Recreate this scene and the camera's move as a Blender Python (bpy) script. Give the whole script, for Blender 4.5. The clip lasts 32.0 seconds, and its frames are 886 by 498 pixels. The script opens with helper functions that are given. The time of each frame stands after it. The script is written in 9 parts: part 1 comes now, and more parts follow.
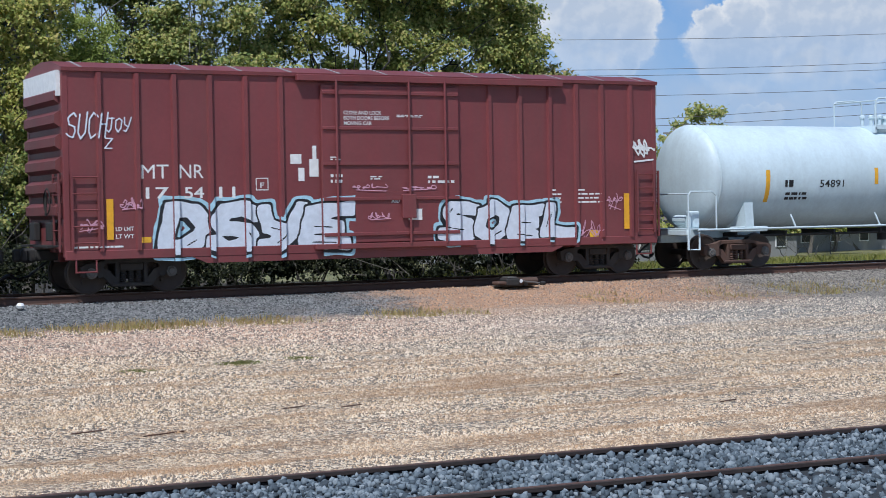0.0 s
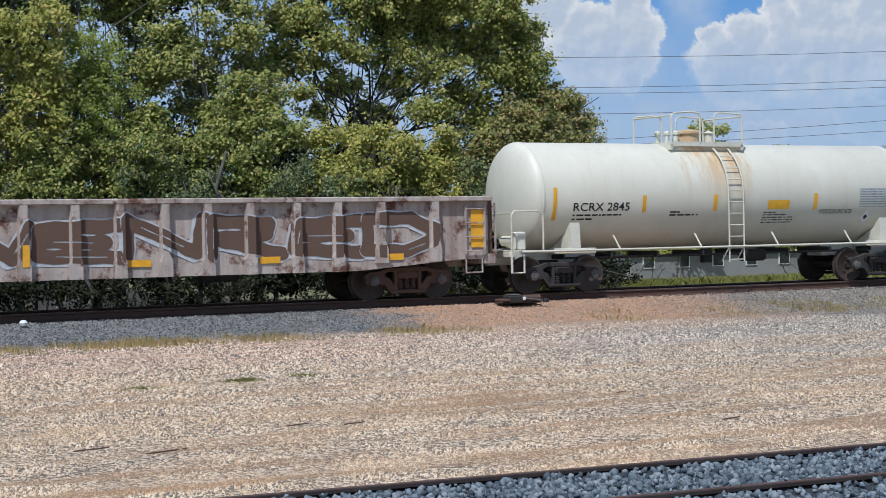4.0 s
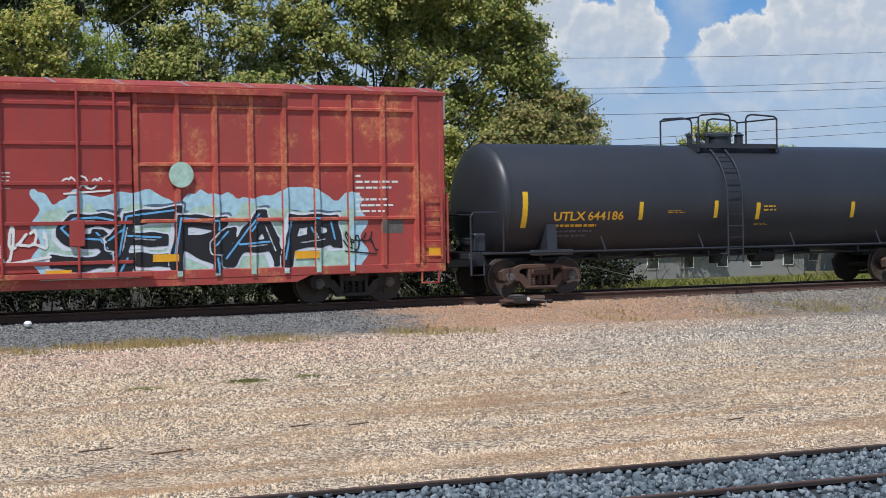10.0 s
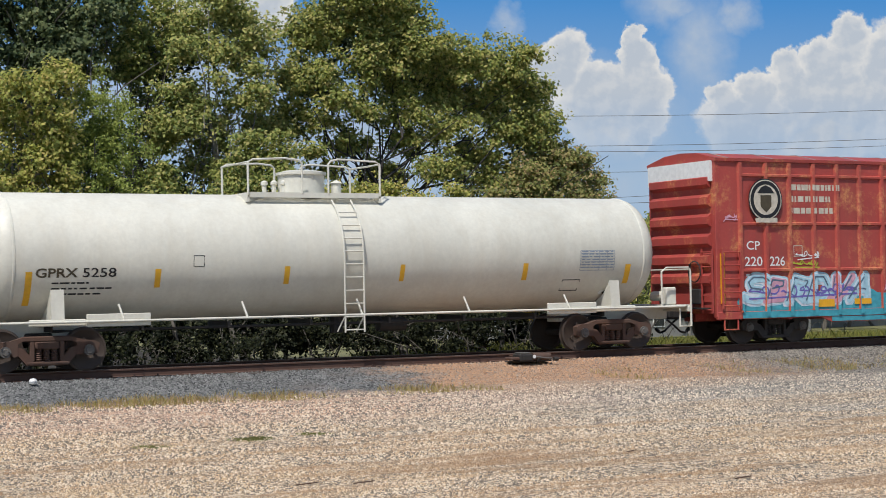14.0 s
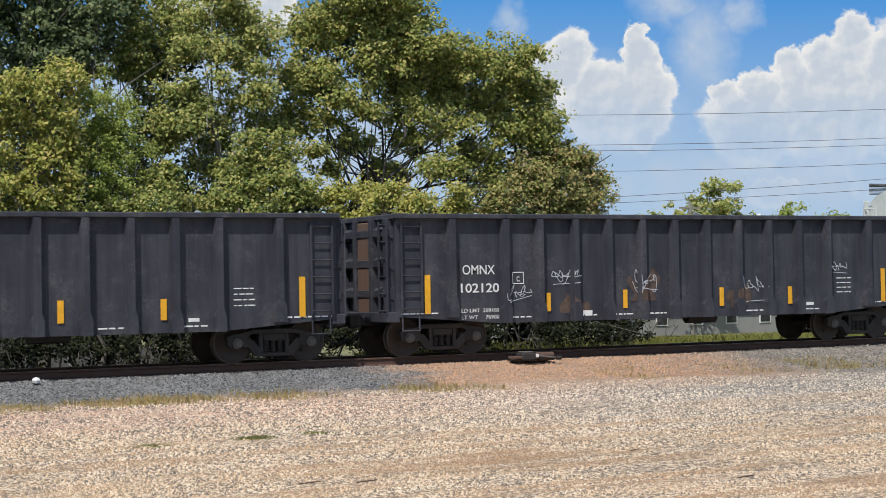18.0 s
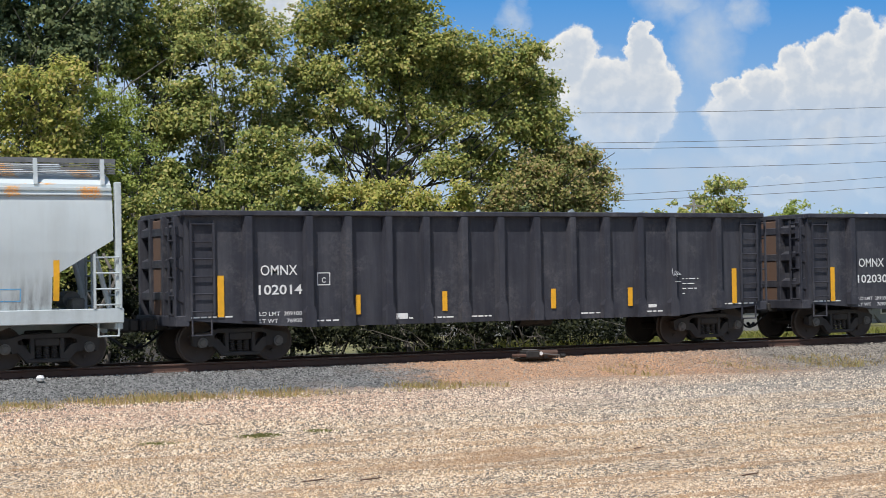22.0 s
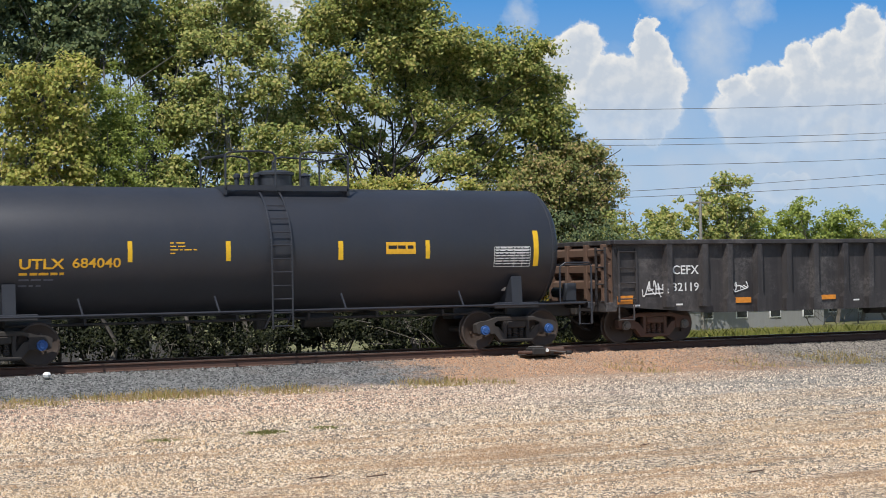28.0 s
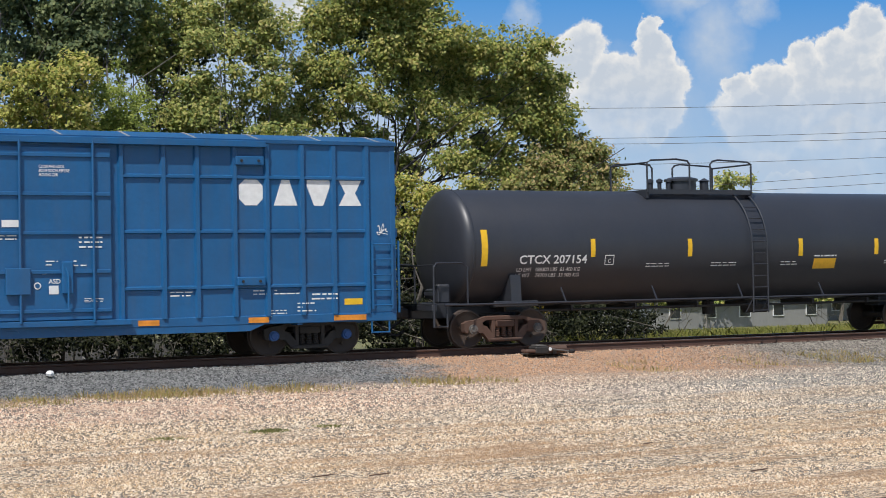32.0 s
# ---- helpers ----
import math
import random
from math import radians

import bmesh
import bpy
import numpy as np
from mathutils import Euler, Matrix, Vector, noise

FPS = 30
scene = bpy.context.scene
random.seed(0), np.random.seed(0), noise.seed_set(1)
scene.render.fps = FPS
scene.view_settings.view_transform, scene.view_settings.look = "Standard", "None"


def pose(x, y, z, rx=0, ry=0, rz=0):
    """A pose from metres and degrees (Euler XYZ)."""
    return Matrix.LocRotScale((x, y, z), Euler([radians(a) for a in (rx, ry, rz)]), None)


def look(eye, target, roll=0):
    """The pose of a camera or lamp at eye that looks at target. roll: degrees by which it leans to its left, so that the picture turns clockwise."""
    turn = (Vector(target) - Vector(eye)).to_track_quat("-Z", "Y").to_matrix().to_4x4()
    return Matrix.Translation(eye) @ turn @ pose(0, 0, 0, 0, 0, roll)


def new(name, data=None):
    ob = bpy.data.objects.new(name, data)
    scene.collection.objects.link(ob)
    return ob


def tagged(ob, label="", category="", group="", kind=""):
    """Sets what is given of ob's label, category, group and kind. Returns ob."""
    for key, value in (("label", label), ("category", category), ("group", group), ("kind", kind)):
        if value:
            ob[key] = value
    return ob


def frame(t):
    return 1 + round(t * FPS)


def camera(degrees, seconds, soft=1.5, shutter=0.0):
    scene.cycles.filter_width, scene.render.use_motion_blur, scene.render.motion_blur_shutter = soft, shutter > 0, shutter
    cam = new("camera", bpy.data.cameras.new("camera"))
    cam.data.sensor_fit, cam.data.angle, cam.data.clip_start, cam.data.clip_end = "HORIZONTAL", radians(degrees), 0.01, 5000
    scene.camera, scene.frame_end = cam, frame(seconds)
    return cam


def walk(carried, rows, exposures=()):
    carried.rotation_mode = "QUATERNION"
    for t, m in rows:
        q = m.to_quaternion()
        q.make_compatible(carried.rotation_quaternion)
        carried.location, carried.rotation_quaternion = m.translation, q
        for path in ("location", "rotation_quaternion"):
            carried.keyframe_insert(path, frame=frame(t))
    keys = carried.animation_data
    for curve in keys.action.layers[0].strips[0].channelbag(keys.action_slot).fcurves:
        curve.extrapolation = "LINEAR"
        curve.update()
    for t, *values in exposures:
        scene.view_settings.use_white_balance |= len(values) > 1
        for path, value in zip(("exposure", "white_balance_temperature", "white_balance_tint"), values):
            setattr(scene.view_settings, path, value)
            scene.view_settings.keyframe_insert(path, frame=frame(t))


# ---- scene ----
# ---- camera ----
EYE = (0.0, -35.567, 1.706)
LEAN = -0.99
GAZE = [
    (0, 28.142, -1.389), (0.5, 28.142, -1.39), (1, 28.113, -1.421), (1.5, 28.112, -1.421), (2, 28.082, -1.268), (2.5, 28.082, -0.995),
    (3, 28.052, -0.814), (3.5, 28.052, -0.783), (5.5, 27.991, -0.814), (6, 27.991, -0.844), (7, 27.976, -0.844), (8, 27.931, -0.874),
    (9, 27.9, -0.889), (9.5, 27.9, -0.904), (10, 27.9, -0.753), (10.5, 27.87, -0.509), (11, 27.869, -0.177), (11.5, 27.839, 0.37),
    (12, 27.779, 0.809), (12.5, 27.824, 1.143), (13, 27.779, 1.249), (13.5, 27.747, 1.249), (14.5, 27.718, 1.279), (16.5, 27.673, 1.279),
    (17.5, 27.656, 1.249), (18.5, 27.597, 1.219), (19.5, 27.567, 1.218), (20.5, 27.535, 1.188), (21.5, 27.506, 1.158), (22.5, 27.476, 1.158),
    (23.5, 27.444, 1.129), (24.5, 27.415, 1.129), (25.5, 27.354, 1.129), (27.5, 27.294, 1.037), (28.5, 27.262, 1.067), (29.5, 27.247, 1.067),
    (30.5, 27.203, 1.006), (32, 27.171, 1.006),
]
cam = camera(30.33, 32.0, soft=0.75, shutter=0.05)


def gaze(yaw, pitch):
    a, b = radians(yaw), radians(pitch)
    way = Vector((math.sin(a) * math.cos(b), math.cos(a) * math.cos(b), math.sin(b)))
    return look(EYE, Vector(EYE) + way, LEAN)


walk(cam, [(t, gaze(yaw, pitch)) for t, yaw, pitch in GAZE],
     exposures=[(0.0, -0.08, 5760, 10), (3.5, -0.12, 5830, 10), (5.5, -0.17, 5950, 10), (9.5, -0.08, 6120, 10), (12.5, -0.06, 6380, 10), (14.5, -0.14, 6450, 10), (17.0, 0.02, 6450, 10), (20.0, 0.12, 6450, 10), (25.0, 0.10, 6480, 10), (32.0, 0.08, 6480, 10)])

# ---- light ----
SUN_DIR = Vector((-0.40, -0.36, 0.84)).normalized()
world = bpy.data.worlds.new("sky")
scene.world = world
world.use_nodes = True
wt = world.node_tree
sky = wt.nodes.new("ShaderNodeTexSky")
sky.sky_type, sky.sun_disc = "NISHITA", False
sky.sun_elevation = math.asin(SUN_DIR.z)
sky.sun_rotation = math.atan2(SUN_DIR.x, SUN_DIR.y)
sky.air_density, sky.dust_density, sky.ozone_density = 1.0, 0.6, 2.0
wt.links.new(sky.outputs[0], wt.nodes["Background"].inputs[0])
wt.nodes["Background"].inputs[1].default_value = 0.11
sun_data = bpy.data.lights.new("sun", "SUN")
sun_data.energy, sun_data.angle, sun_data.color = 4.2, radians(0.53), (1.0, 0.965, 0.915)
sun = new("sun", sun_data)
sun.matrix_world = look(SUN_DIR * 60, (0, 0, 0))


# ---- mesh helpers ----
class Shape:
    """Collects faces for one mesh."""

    def __init__(self):
        self.v, self.f = [], []

    def add(self, verts, faces):
        k = len(self.v)
        self.v += [tuple(p) for p in verts]
        self.f += [tuple(i + k for i in f) for f in faces]
        return self

    def box(self, x0, x1, y0, y1, z0, z1, c=0.0):
        x0, x1, y0, y1, z0, z1 = min(x0, x1), max(x0, x1), min(y0, y1), max(y0, y1), min(z0, z1), max(z0, z1)
        if c <= 0:
            vs = [(x, y, z) for x in (x0, x1) for y in (y0, y1) for z in (z0, z1)]
            return self.add(vs, [(0, 1, 3, 2), (4, 6, 7, 5), (0, 4, 5, 1), (2, 3, 7, 6), (0, 2, 6, 4), (1, 5, 7, 3)])
        vs, at = [], {}
        for i, (x, sx) in enumerate(((x0, 1), (x1, -1))):
            for j, (y, sy) in enumerate(((y0, 1), (y1, -1))):
                for k, (z, sz) in enumerate(((z0, 1), (z1, -1))):
                    for a in range(3):
                        at[i, j, k, a] = len(vs)
                        vs.append((x + (sx * c if a != 0 else 0), y + (sy * c if a != 1 else 0), z + (sz * c if a != 2 else 0)))
        fs = []
        for a in range(3):
            b, d = (a + 1) % 3, (a + 2) % 3
            for e in (0, 1):
                q = []
                for u, w in ((0, 0), (1, 0), (1, 1), (0, 1)):
                    n = [0, 0, 0]
                    n[a], n[b], n[d] = e, u, w
                    q.append(at[(*n, a)])
                fs.append(tuple(q if e else reversed(q)))
                for w in (0, 1):
                    n0, n1 = [0, 0, 0], [0, 0, 0]
                    n0[b], n0[d], n1[b], n1[d] = e, w, e, w
                    n0[a], n1[a] = 0, 1
                    q = [at[(*n0, b)], at[(*n1, b)], at[(*n1, d)], at[(*n0, d)]]
                    fs.append(tuple(q if e == w else reversed(q)))
        for i in (0, 1):
            for j in (0, 1):
                for k in (0, 1):
                    q = [at[i, j, k, 0], at[i, j, k, 1], at[i, j, k, 2]]
                    fs.append(tuple(q if (i + j + k) % 2 else reversed(q)))
        return self.add(vs, fs)

    def cyl(self, p0, p1, r, n=8, r1=None, caps=True):
        p0, p1 = Vector(p0), Vector(p1)
        d = (p1 - p0).normalized()
        s = d.orthogonal().normalized()
        t = d.cross(s)
        r1 = r if r1 is None else r1
        vs = []
        for p, q in ((p0, r), (p1, r1)):
            for i in range(n):
                a = 2 * math.pi * i / n
                vs.append(p + s * (q * math.cos(a)) + t * (q * math.sin(a)))
        fs = [(i, (i + 1) % n, n + (i + 1) % n, n + i) for i in range(n)]
        if caps:
            fs += [tuple(reversed(range(n))), tuple(range(n, 2 * n))]
        return self.add(vs, fs)

    def tube(self, pts, r, n=6, r1=None):
        """One bent tube through the points; r1: its radius at the end."""
        pts = [Vector(p) for p in pts]
        k = len(pts)
        vs, side = [], None
        for i, p in enumerate(pts):
            d = (pts[min(i + 1, k - 1)] - pts[max(i - 1, 0)]).normalized()
            side = d.orthogonal() if side is None else side - d * side.dot(d)
            side = side.normalized() if side.length > 1e-4 else d.orthogonal().normalized()
            up = d.cross(side)
            q = r if r1 is None else r + (r1 - r) * i / (k - 1)
            if 0 < i < k - 1:
                bend = (pts[i] - pts[i - 1]).normalized().dot((pts[i + 1] - pts[i]).normalized())
                q *= min(1 / max(math.sqrt((1 + bend) / 2), .6), 1.4)
            for j in range(n):
                a = 2 * math.pi * j / n
                vs.append(p + side * (q * math.cos(a)) + up * (q * math.sin(a)))
        fs = [(i * n + j, i * n + (j + 1) % n, (i + 1) * n + (j + 1) % n, (i + 1) * n + j) for i in range(k - 1) for j in range(n)]
        return self.add(vs, fs + [tuple(reversed(range(n))), tuple(range((k - 1) * n, k * n))])

    def lathe(self, c, prof, axis="y", n=24):
        """prof: pairs of radius and place along the axis."""
        vs = []
        for r, h in prof:
            for i in range(n):
                a = 2 * math.pi * i / n
                u, w = r * math.cos(a), r * math.sin(a)
                q = (u, h, w) if axis == "y" else (h, u, w) if axis == "x" else (u, w, h)
                vs.append((c[0] + q[0], c[1] + q[1], c[2] + q[2]))
        fs = []
        for j in range(len(prof) - 1):
            for i in range(n):
                q = (j * n + i, j * n + (i + 1) % n, (j + 1) * n + (i + 1) % n, (j + 1) * n + i)
                fs.append(q if axis != "y" else tuple(reversed(q)))
        return self.add(vs, fs)

    def prism(self, pts, y0, y1, plane="xz"):
        """A flat outline, thickened."""
        n = len(pts)
        put = {"xz": lambda a, b, y: (a, y, b), "yz": lambda a, b, y: (y, a, b), "xy": lambda a, b, y: (a, b, y)}[plane]
        vs = [put(a, b, y0) for a, b in pts] + [put(a, b, y1) for a, b in pts]
        fs = [tuple(range(n)), tuple(reversed(range(n, 2 * n)))] + [(i, n + i, n + (i + 1) % n, (i + 1) % n) for i in range(n)]
        return self.add(vs, fs)

    def mesh(self, name, smooth=False, fix=True):
        me = bpy.data.meshes.new(name)
        me.from_pydata(self.v, [], self.f)
        if fix and len(self.f) < 6000:
            bm = bmesh.new()
            bm.from_mesh(me)
            bmesh.ops.recalc_face_normals(bm, faces=bm.faces)
            bm.to_mesh(me)
            bm.free()
        if smooth:
            me.shade_smooth()
            me.set_sharp_from_angle(angle=radians(38))
        return me


def part(name, shape, material, parent=None, label="", smooth=False, fix=True):
    """One mesh object under a thing or under a part."""
    me = shape if isinstance(shape, bpy.types.Mesh) else shape.mesh(name, smooth, fix)
    if material is not None and not me.materials:
        me.materials.append(material)
    ob = new(name, me)
    ob.parent = parent
    if label:
        ob["label"] = label
    return ob


# ---- writing, made once ----
WORDS = {}


def words(entries):
    made = []
    for key, body, bold in entries:
        cu = bpy.data.curves.new("writing", "FONT")
        cu.body, cu.size, cu.offset, cu.resolution_u, cu.space_character = body, 1.0, bold, 3, 1.0
        made.append((key, new("writing", cu)))
    bpy.context.view_layer.update()
    dg = bpy.context.evaluated_depsgraph_get()
    for key, ob in made:
        me = bpy.data.meshes.new_from_object(ob.evaluated_get(dg))
        WORDS[key] = ([tuple(v.co) for v in me.vertices], [tuple(p.vertices) for p in me.polygons])
        bpy.data.objects.remove(ob)
        bpy.data.meshes.remove(me)


# ---- materials ----
class Nodes:
    def __init__(self, name):
        self.m = bpy.data.materials.new(name)
        self.m.use_nodes = True
        self.t = self.m.node_tree
        self.b = self.t.nodes["Principled BSDF"]
        self.co = self.t.nodes.new("ShaderNodeTexCoord").outputs["Object"]

    def put(self, a, b):
        self.t.links.new(a, b)

    def scaled(self, s, off=(0, 0, 0)):
        n = self.t.nodes.new("ShaderNodeMapping")
        n.inputs["Scale"].default_value = s
        n.inputs["Location"].default_value = off
        self.put(self.co, n.inputs[0])
        return n.outputs[0]

    def cloud(self, scale, detail=4.0, rough=0.6, co=None, out=0):
        n = self.t.nodes.new("ShaderNodeTexNoise")
        n.inputs["Scale"].default_value, n.inputs["Detail"].default_value, n.inputs["Roughness"].default_value = scale, detail, rough
        self.put(co or self.co, n.inputs["Vector"])
        return n.outputs[out]

    def cells(self, scale, co=None, out="Color", feature="F1"):
        n = self.t.nodes.new("ShaderNodeTexVoronoi")
        n.feature = feature
        n.inputs["Scale"].default_value = scale
        self.put(co or self.co, n.inputs["Vector"])
        return n.outputs[out]

    def span(self, v, a, b, lo=0.0, hi=1.0):
        n = self.t.nodes.new("ShaderNodeMapRange")
        n.inputs[1].default_value, n.inputs[2].default_value, n.inputs[3].default_value, n.inputs[4].default_value = a, b, lo, hi
        self.put(v, n.inputs[0])
        return n.outputs[0]

    def math(self, op, a, b=None):
        n = self.t.nodes.new("ShaderNodeMath")
        n.operation = op
        for i, x in enumerate((a, b)):
            if x is None:
                continue
            if isinstance(x, (int, float)):
                n.inputs[i].default_value = x
            else:
                self.put(x, n.inputs[i])
        return n.outputs[0]

    def mix(self, f, a, b, kind="MIX"):
        n = self.t.nodes.new("ShaderNodeMix")
        n.data_type, n.blend_type = "RGBA", kind
        for i, x in ((0, f), (6, a), (7, b)):
            if isinstance(x, (int, float)):
                n.inputs[i].default_value = x
            elif isinstance(x, tuple):
                n.inputs[i].default_value = (*x, 1)
            else:
                self.put(x, n.inputs[i])
        return n.outputs[2]

    def axis(self, i):
        n = self.t.nodes.new("ShaderNodeSeparateXYZ")
        self.put(self.co, n.inputs[0])
        return n.outputs[i]

    def bump(self, h, strength=0.3, dist=0.01):
        n = self.t.nodes.new("ShaderNodeBump")
        n.inputs["Strength"].default_value, n.inputs["Distance"].default_value = strength, dist
        self.put(h, n.inputs["Height"])
        self.put(n.outputs[0], self.b.inputs["Normal"])

    def done(self, colour, rough=0.6, metal=0.0):
        if isinstance(colour, tuple):
            self.b.inputs["Base Color"].default_value = (*colour, 1)
        else:
            self.put(colour, self.b.inputs["Base Color"])
        if isinstance(rough, (int, float)):
            self.b.inputs["Roughness"].default_value = rough
        else:
            self.put(rough, self.b.inputs["Roughness"])
        self.b.inputs["Metallic"].default_value = metal
        return self.m


def dim(c, k):
    return tuple(x * k for x in c)


def paint(name, colour, rough=0.45, grime=0.35, rust=0.0, rust_colour=(0.22, 0.075, 0.03), grime_colour=None, fade=0.0, fade_colour=(0.5, 0.3, 0.14), dent=0.15, cover=0.52):
    """Weathered vehicle paint: patchy tone, streaks that run down, specks of rust."""
    n = Nodes(name)
    big = n.cloud(0.55, 5)
    fine = n.cloud(11, 5)
    streak = n.cloud(1.0, 5, 0.65, n.scaled((3.2, 3.2, 0.28)))
    c = n.mix(n.span(big, 0.3, 0.7), dim(colour, 0.86), dim(colour, 1.1))
    c = n.mix(n.span(fine, 0.35, 0.75, 0, 0.25), c, dim(colour, 0.6))
    g = grime_colour or dim((0.10, 0.085, 0.07), 1.0)
    c = n.mix(n.span(streak, 0.42, 0.8, 0, grime), c, g)
    if fade:
        patch = n.math("MULTIPLY", n.span(n.cloud(1.1, 6, 0.7), cover, cover + 0.16), n.span(n.cloud(12, 5, 0.75), 0.40, 0.62))
        c = n.mix(n.math("MULTIPLY", patch, fade), c, fade_colour)
    r = rough
    if rust:
        spots = n.span(n.cloud(2.3, 8, 0.72), 0.72 - rust * 0.26, 0.78 - rust * 0.2)
        c = n.mix(spots, c, n.mix(fine, dim(rust_colour, 0.6), dim(rust_colour, 1.3)))
        r = n.span(spots, 0, 1, rough, 0.9)
    n.bump(n.math("ADD", n.cloud(0.9, 3), n.math("MULTIPLY", fine, 0.06)), dent, 0.06)
    return n.done(c, r)


def plain(name, colour, rough=0.6, metal=0.0, vary=0.25):
    n = Nodes(name)
    c = n.mix(n.span(n.cloud(7, 5), 0.3, 0.7), dim(colour, 1 - vary), dim(colour, 1 + vary * 0.6))
    return n.done(c, rough, metal)


M = {}
M["steel_dark"] = paint("dark_greasy_steel", (0.022, 0.02, 0.019), 0.7, 0.25, 0.0)
M["truck_rust"] = paint("rusty_cast_steel", (0.10, 0.052, 0.036), 0.85, 0.4, 0.3)
M["truck_dark"] = paint("sooty_cast_steel", (0.035, 0.03, 0.028), 0.8, 0.3, 0.1)
M["wheel"] = paint("worn_wheel_steel", (0.055, 0.038, 0.03), 0.6, 0.3, 0.1)
M["tread"] = plain("bright_tread_steel", (0.42, 0.41, 0.40), 0.3, 0.9)
M["blue_cap"] = plain("blue_cap_paint", (0.03, 0.10, 0.30), 0.5)
M["grey_cap"] = plain("grey_cap_paint", (0.12, 0.11, 0.10), 0.6)
M["yellow"] = plain("reflective_yellow", (0.80, 0.40, 0.02), 0.4, 0, 0.12)
M["dull_amber"] = plain("dulled_amber_reflector", (0.42, 0.22, 0.05), 0.5, 0, 0.12)
M["lemon"] = plain("bright_yellow_paint", (0.80, 0.48, 0.02), 0.4, 0, 0.12)
M["white"] = plain("white_marking_paint", (0.76, 0.76, 0.74), 0.55, 0, 0.12)
M["black"] = plain("black_marking_paint", (0.012, 0.012, 0.014), 0.5)
M["orange"] = plain("orange_label", (0.75, 0.27, 0.03), 0.5)
M["maroon"] = paint("oxide_red_paint", (0.200, 0.046, 0.048), 0.5, 0.25, 0.0, dent=0.12)
M["maroon_dark"] = paint("oxide_red_end_paint", (0.17, 0.042, 0.042), 0.55, 0.4, 0.05)
M["red"] = paint("faded_red_paint", (0.41, 0.062, 0.050), 0.55, 0.30, 0.04, fade=0.85, fade_colour=(0.74, 0.38, 0.13), cover=0.53)
M["red_rib"] = paint("worn_red_rib_paint", (0.46, 0.075, 0.055), 0.55, 0.3, 0.04, fade=0.75, fade_colour=(0.64, 0.31, 0.13), cover=0.45)
M["red_door"] = paint("red_door_paint", (0.37, 0.050, 0.042), 0.5, 0.25, 0.05)
M["blue"] = paint("deep_blue_paint", (0.010, 0.106, 0.268), 0.42, 0.2, 0.0, dent=0.6)
M["hopper_blue"] = paint("pale_blue_grey_paint", (0.42, 0.50, 0.53), 0.42, 0.10, 0.0, dent=0.08)
M["hopper_white"] = paint("pale_grey_paint", (0.60, 0.63, 0.59), 0.4, 0.10, 0.0, dent=0.08)
M["hopper_worn"] = paint("worn_grey_paint", (0.50, 0.55, 0.56), 0.45, 0.30, 0.0, grime_colour=(0.2, 0.19, 0.17), dent=0.08)
M["cream"] = paint("cream_tank_paint", (0.66, 0.64, 0.53), 0.5, 0.16, 0.0, grime_colour=(0.4, 0.28, 0.14), dent=0.03)
M["tank_white"] = paint("white_tank_paint", (0.70, 0.68, 0.59), 0.5, 0.2, 0.0, grime_colour=(0.42, 0.33, 0.2), dent=0.03)
M["tank_pale"] = paint("pale_blue_tank_paint", (0.58, 0.68, 0.71), 0.5, 0.14, 0.0, dent=0.03)
M["tank_black"] = paint("black_tank_paint", (0.030, 0.033, 0.042), 0.42, 0.2, 0.0, grime_colour=(0.05, 0.045, 0.04), dent=0.03)
M["gon_brown"] = paint("dirty_brown_paint", (0.066, 0.042, 0.034), 0.7, 0.55, 0.22, grime_colour=(0.02, 0.018, 0.017), dent=0.4)
M["gon_black"] = paint("dusty_black_paint", (0.036, 0.037, 0.048), 0.55, 0.55, 0.02, grime_colour=(0.10, 0.10, 0.11), fade=0.35, fade_colour=(0.17, 0.16, 0.155), dent=0.9, cover=0.5)
M["gon_black"].node_tree.nodes["Principled BSDF"].inputs["Specular IOR Level"].default_value = 0.3
M["gon_worn"] = paint("peeling_white_paint", (0.50, 0.43, 0.38), 0.75, 0.85, 0.8, rust_colour=(0.13, 0.055, 0.035), grime_colour=(0.16, 0.085, 0.055), dent=0.4)
M["gon_stain"] = plain("rubbed_rust_stain", (0.10, 0.066, 0.05), 0.8, 0, 0.5)
M["gon_end"] = paint("rust_brown_end_paint", (0.13, 0.075, 0.05), 0.8, 0.4, 0.2)
M["green"] = paint("dark_green_paint", (0.030, 0.062, 0.048), 0.5, 0.3, 0.08, grime_colour=(0.13, 0.12, 0.10))
M["green_post"] = paint("worn_green_post_paint", (0.082, 0.104, 0.086), 0.65, 0.4, 0.12, grime_colour=(0.2, 0.14, 0.09))
M["deck"] = paint("grimy_deck_steel", (0.050, 0.043, 0.038), 0.8, 0.4, 0.3)
M["pipe"] = plain("black_coated_pipe", (0.014, 0.016, 0.024), 0.38)
M["cap_green"] = plain("green_plastic_cap", (0.01, 0.22, 0.11), 0.4)
M["cap_red"] = plain("red_plastic_cap", (0.35, 0.03, 0.025), 0.4)
M["strap"] = plain("white_strap", (0.72, 0.72, 0.72), 0.5)
M["timber"] = plain("pale_softwood", (0.52, 0.37, 0.20), 0.8)
M["rail"] = paint("rusty_rail_steel", (0.095, 0.048, 0.034), 0.8, 0.3, 0.15)
M["rail_dark"] = paint("dark_rail_steel", (0.030, 0.020, 0.018), 0.8, 0.3, 0.05)
M["railtop"] = plain("polished_rail_top", (0.30, 0.28, 0.26), 0.35, 0.85)
M["tie"] = plain("weathered_tie_wood", (0.085, 0.07, 0.06), 0.9)


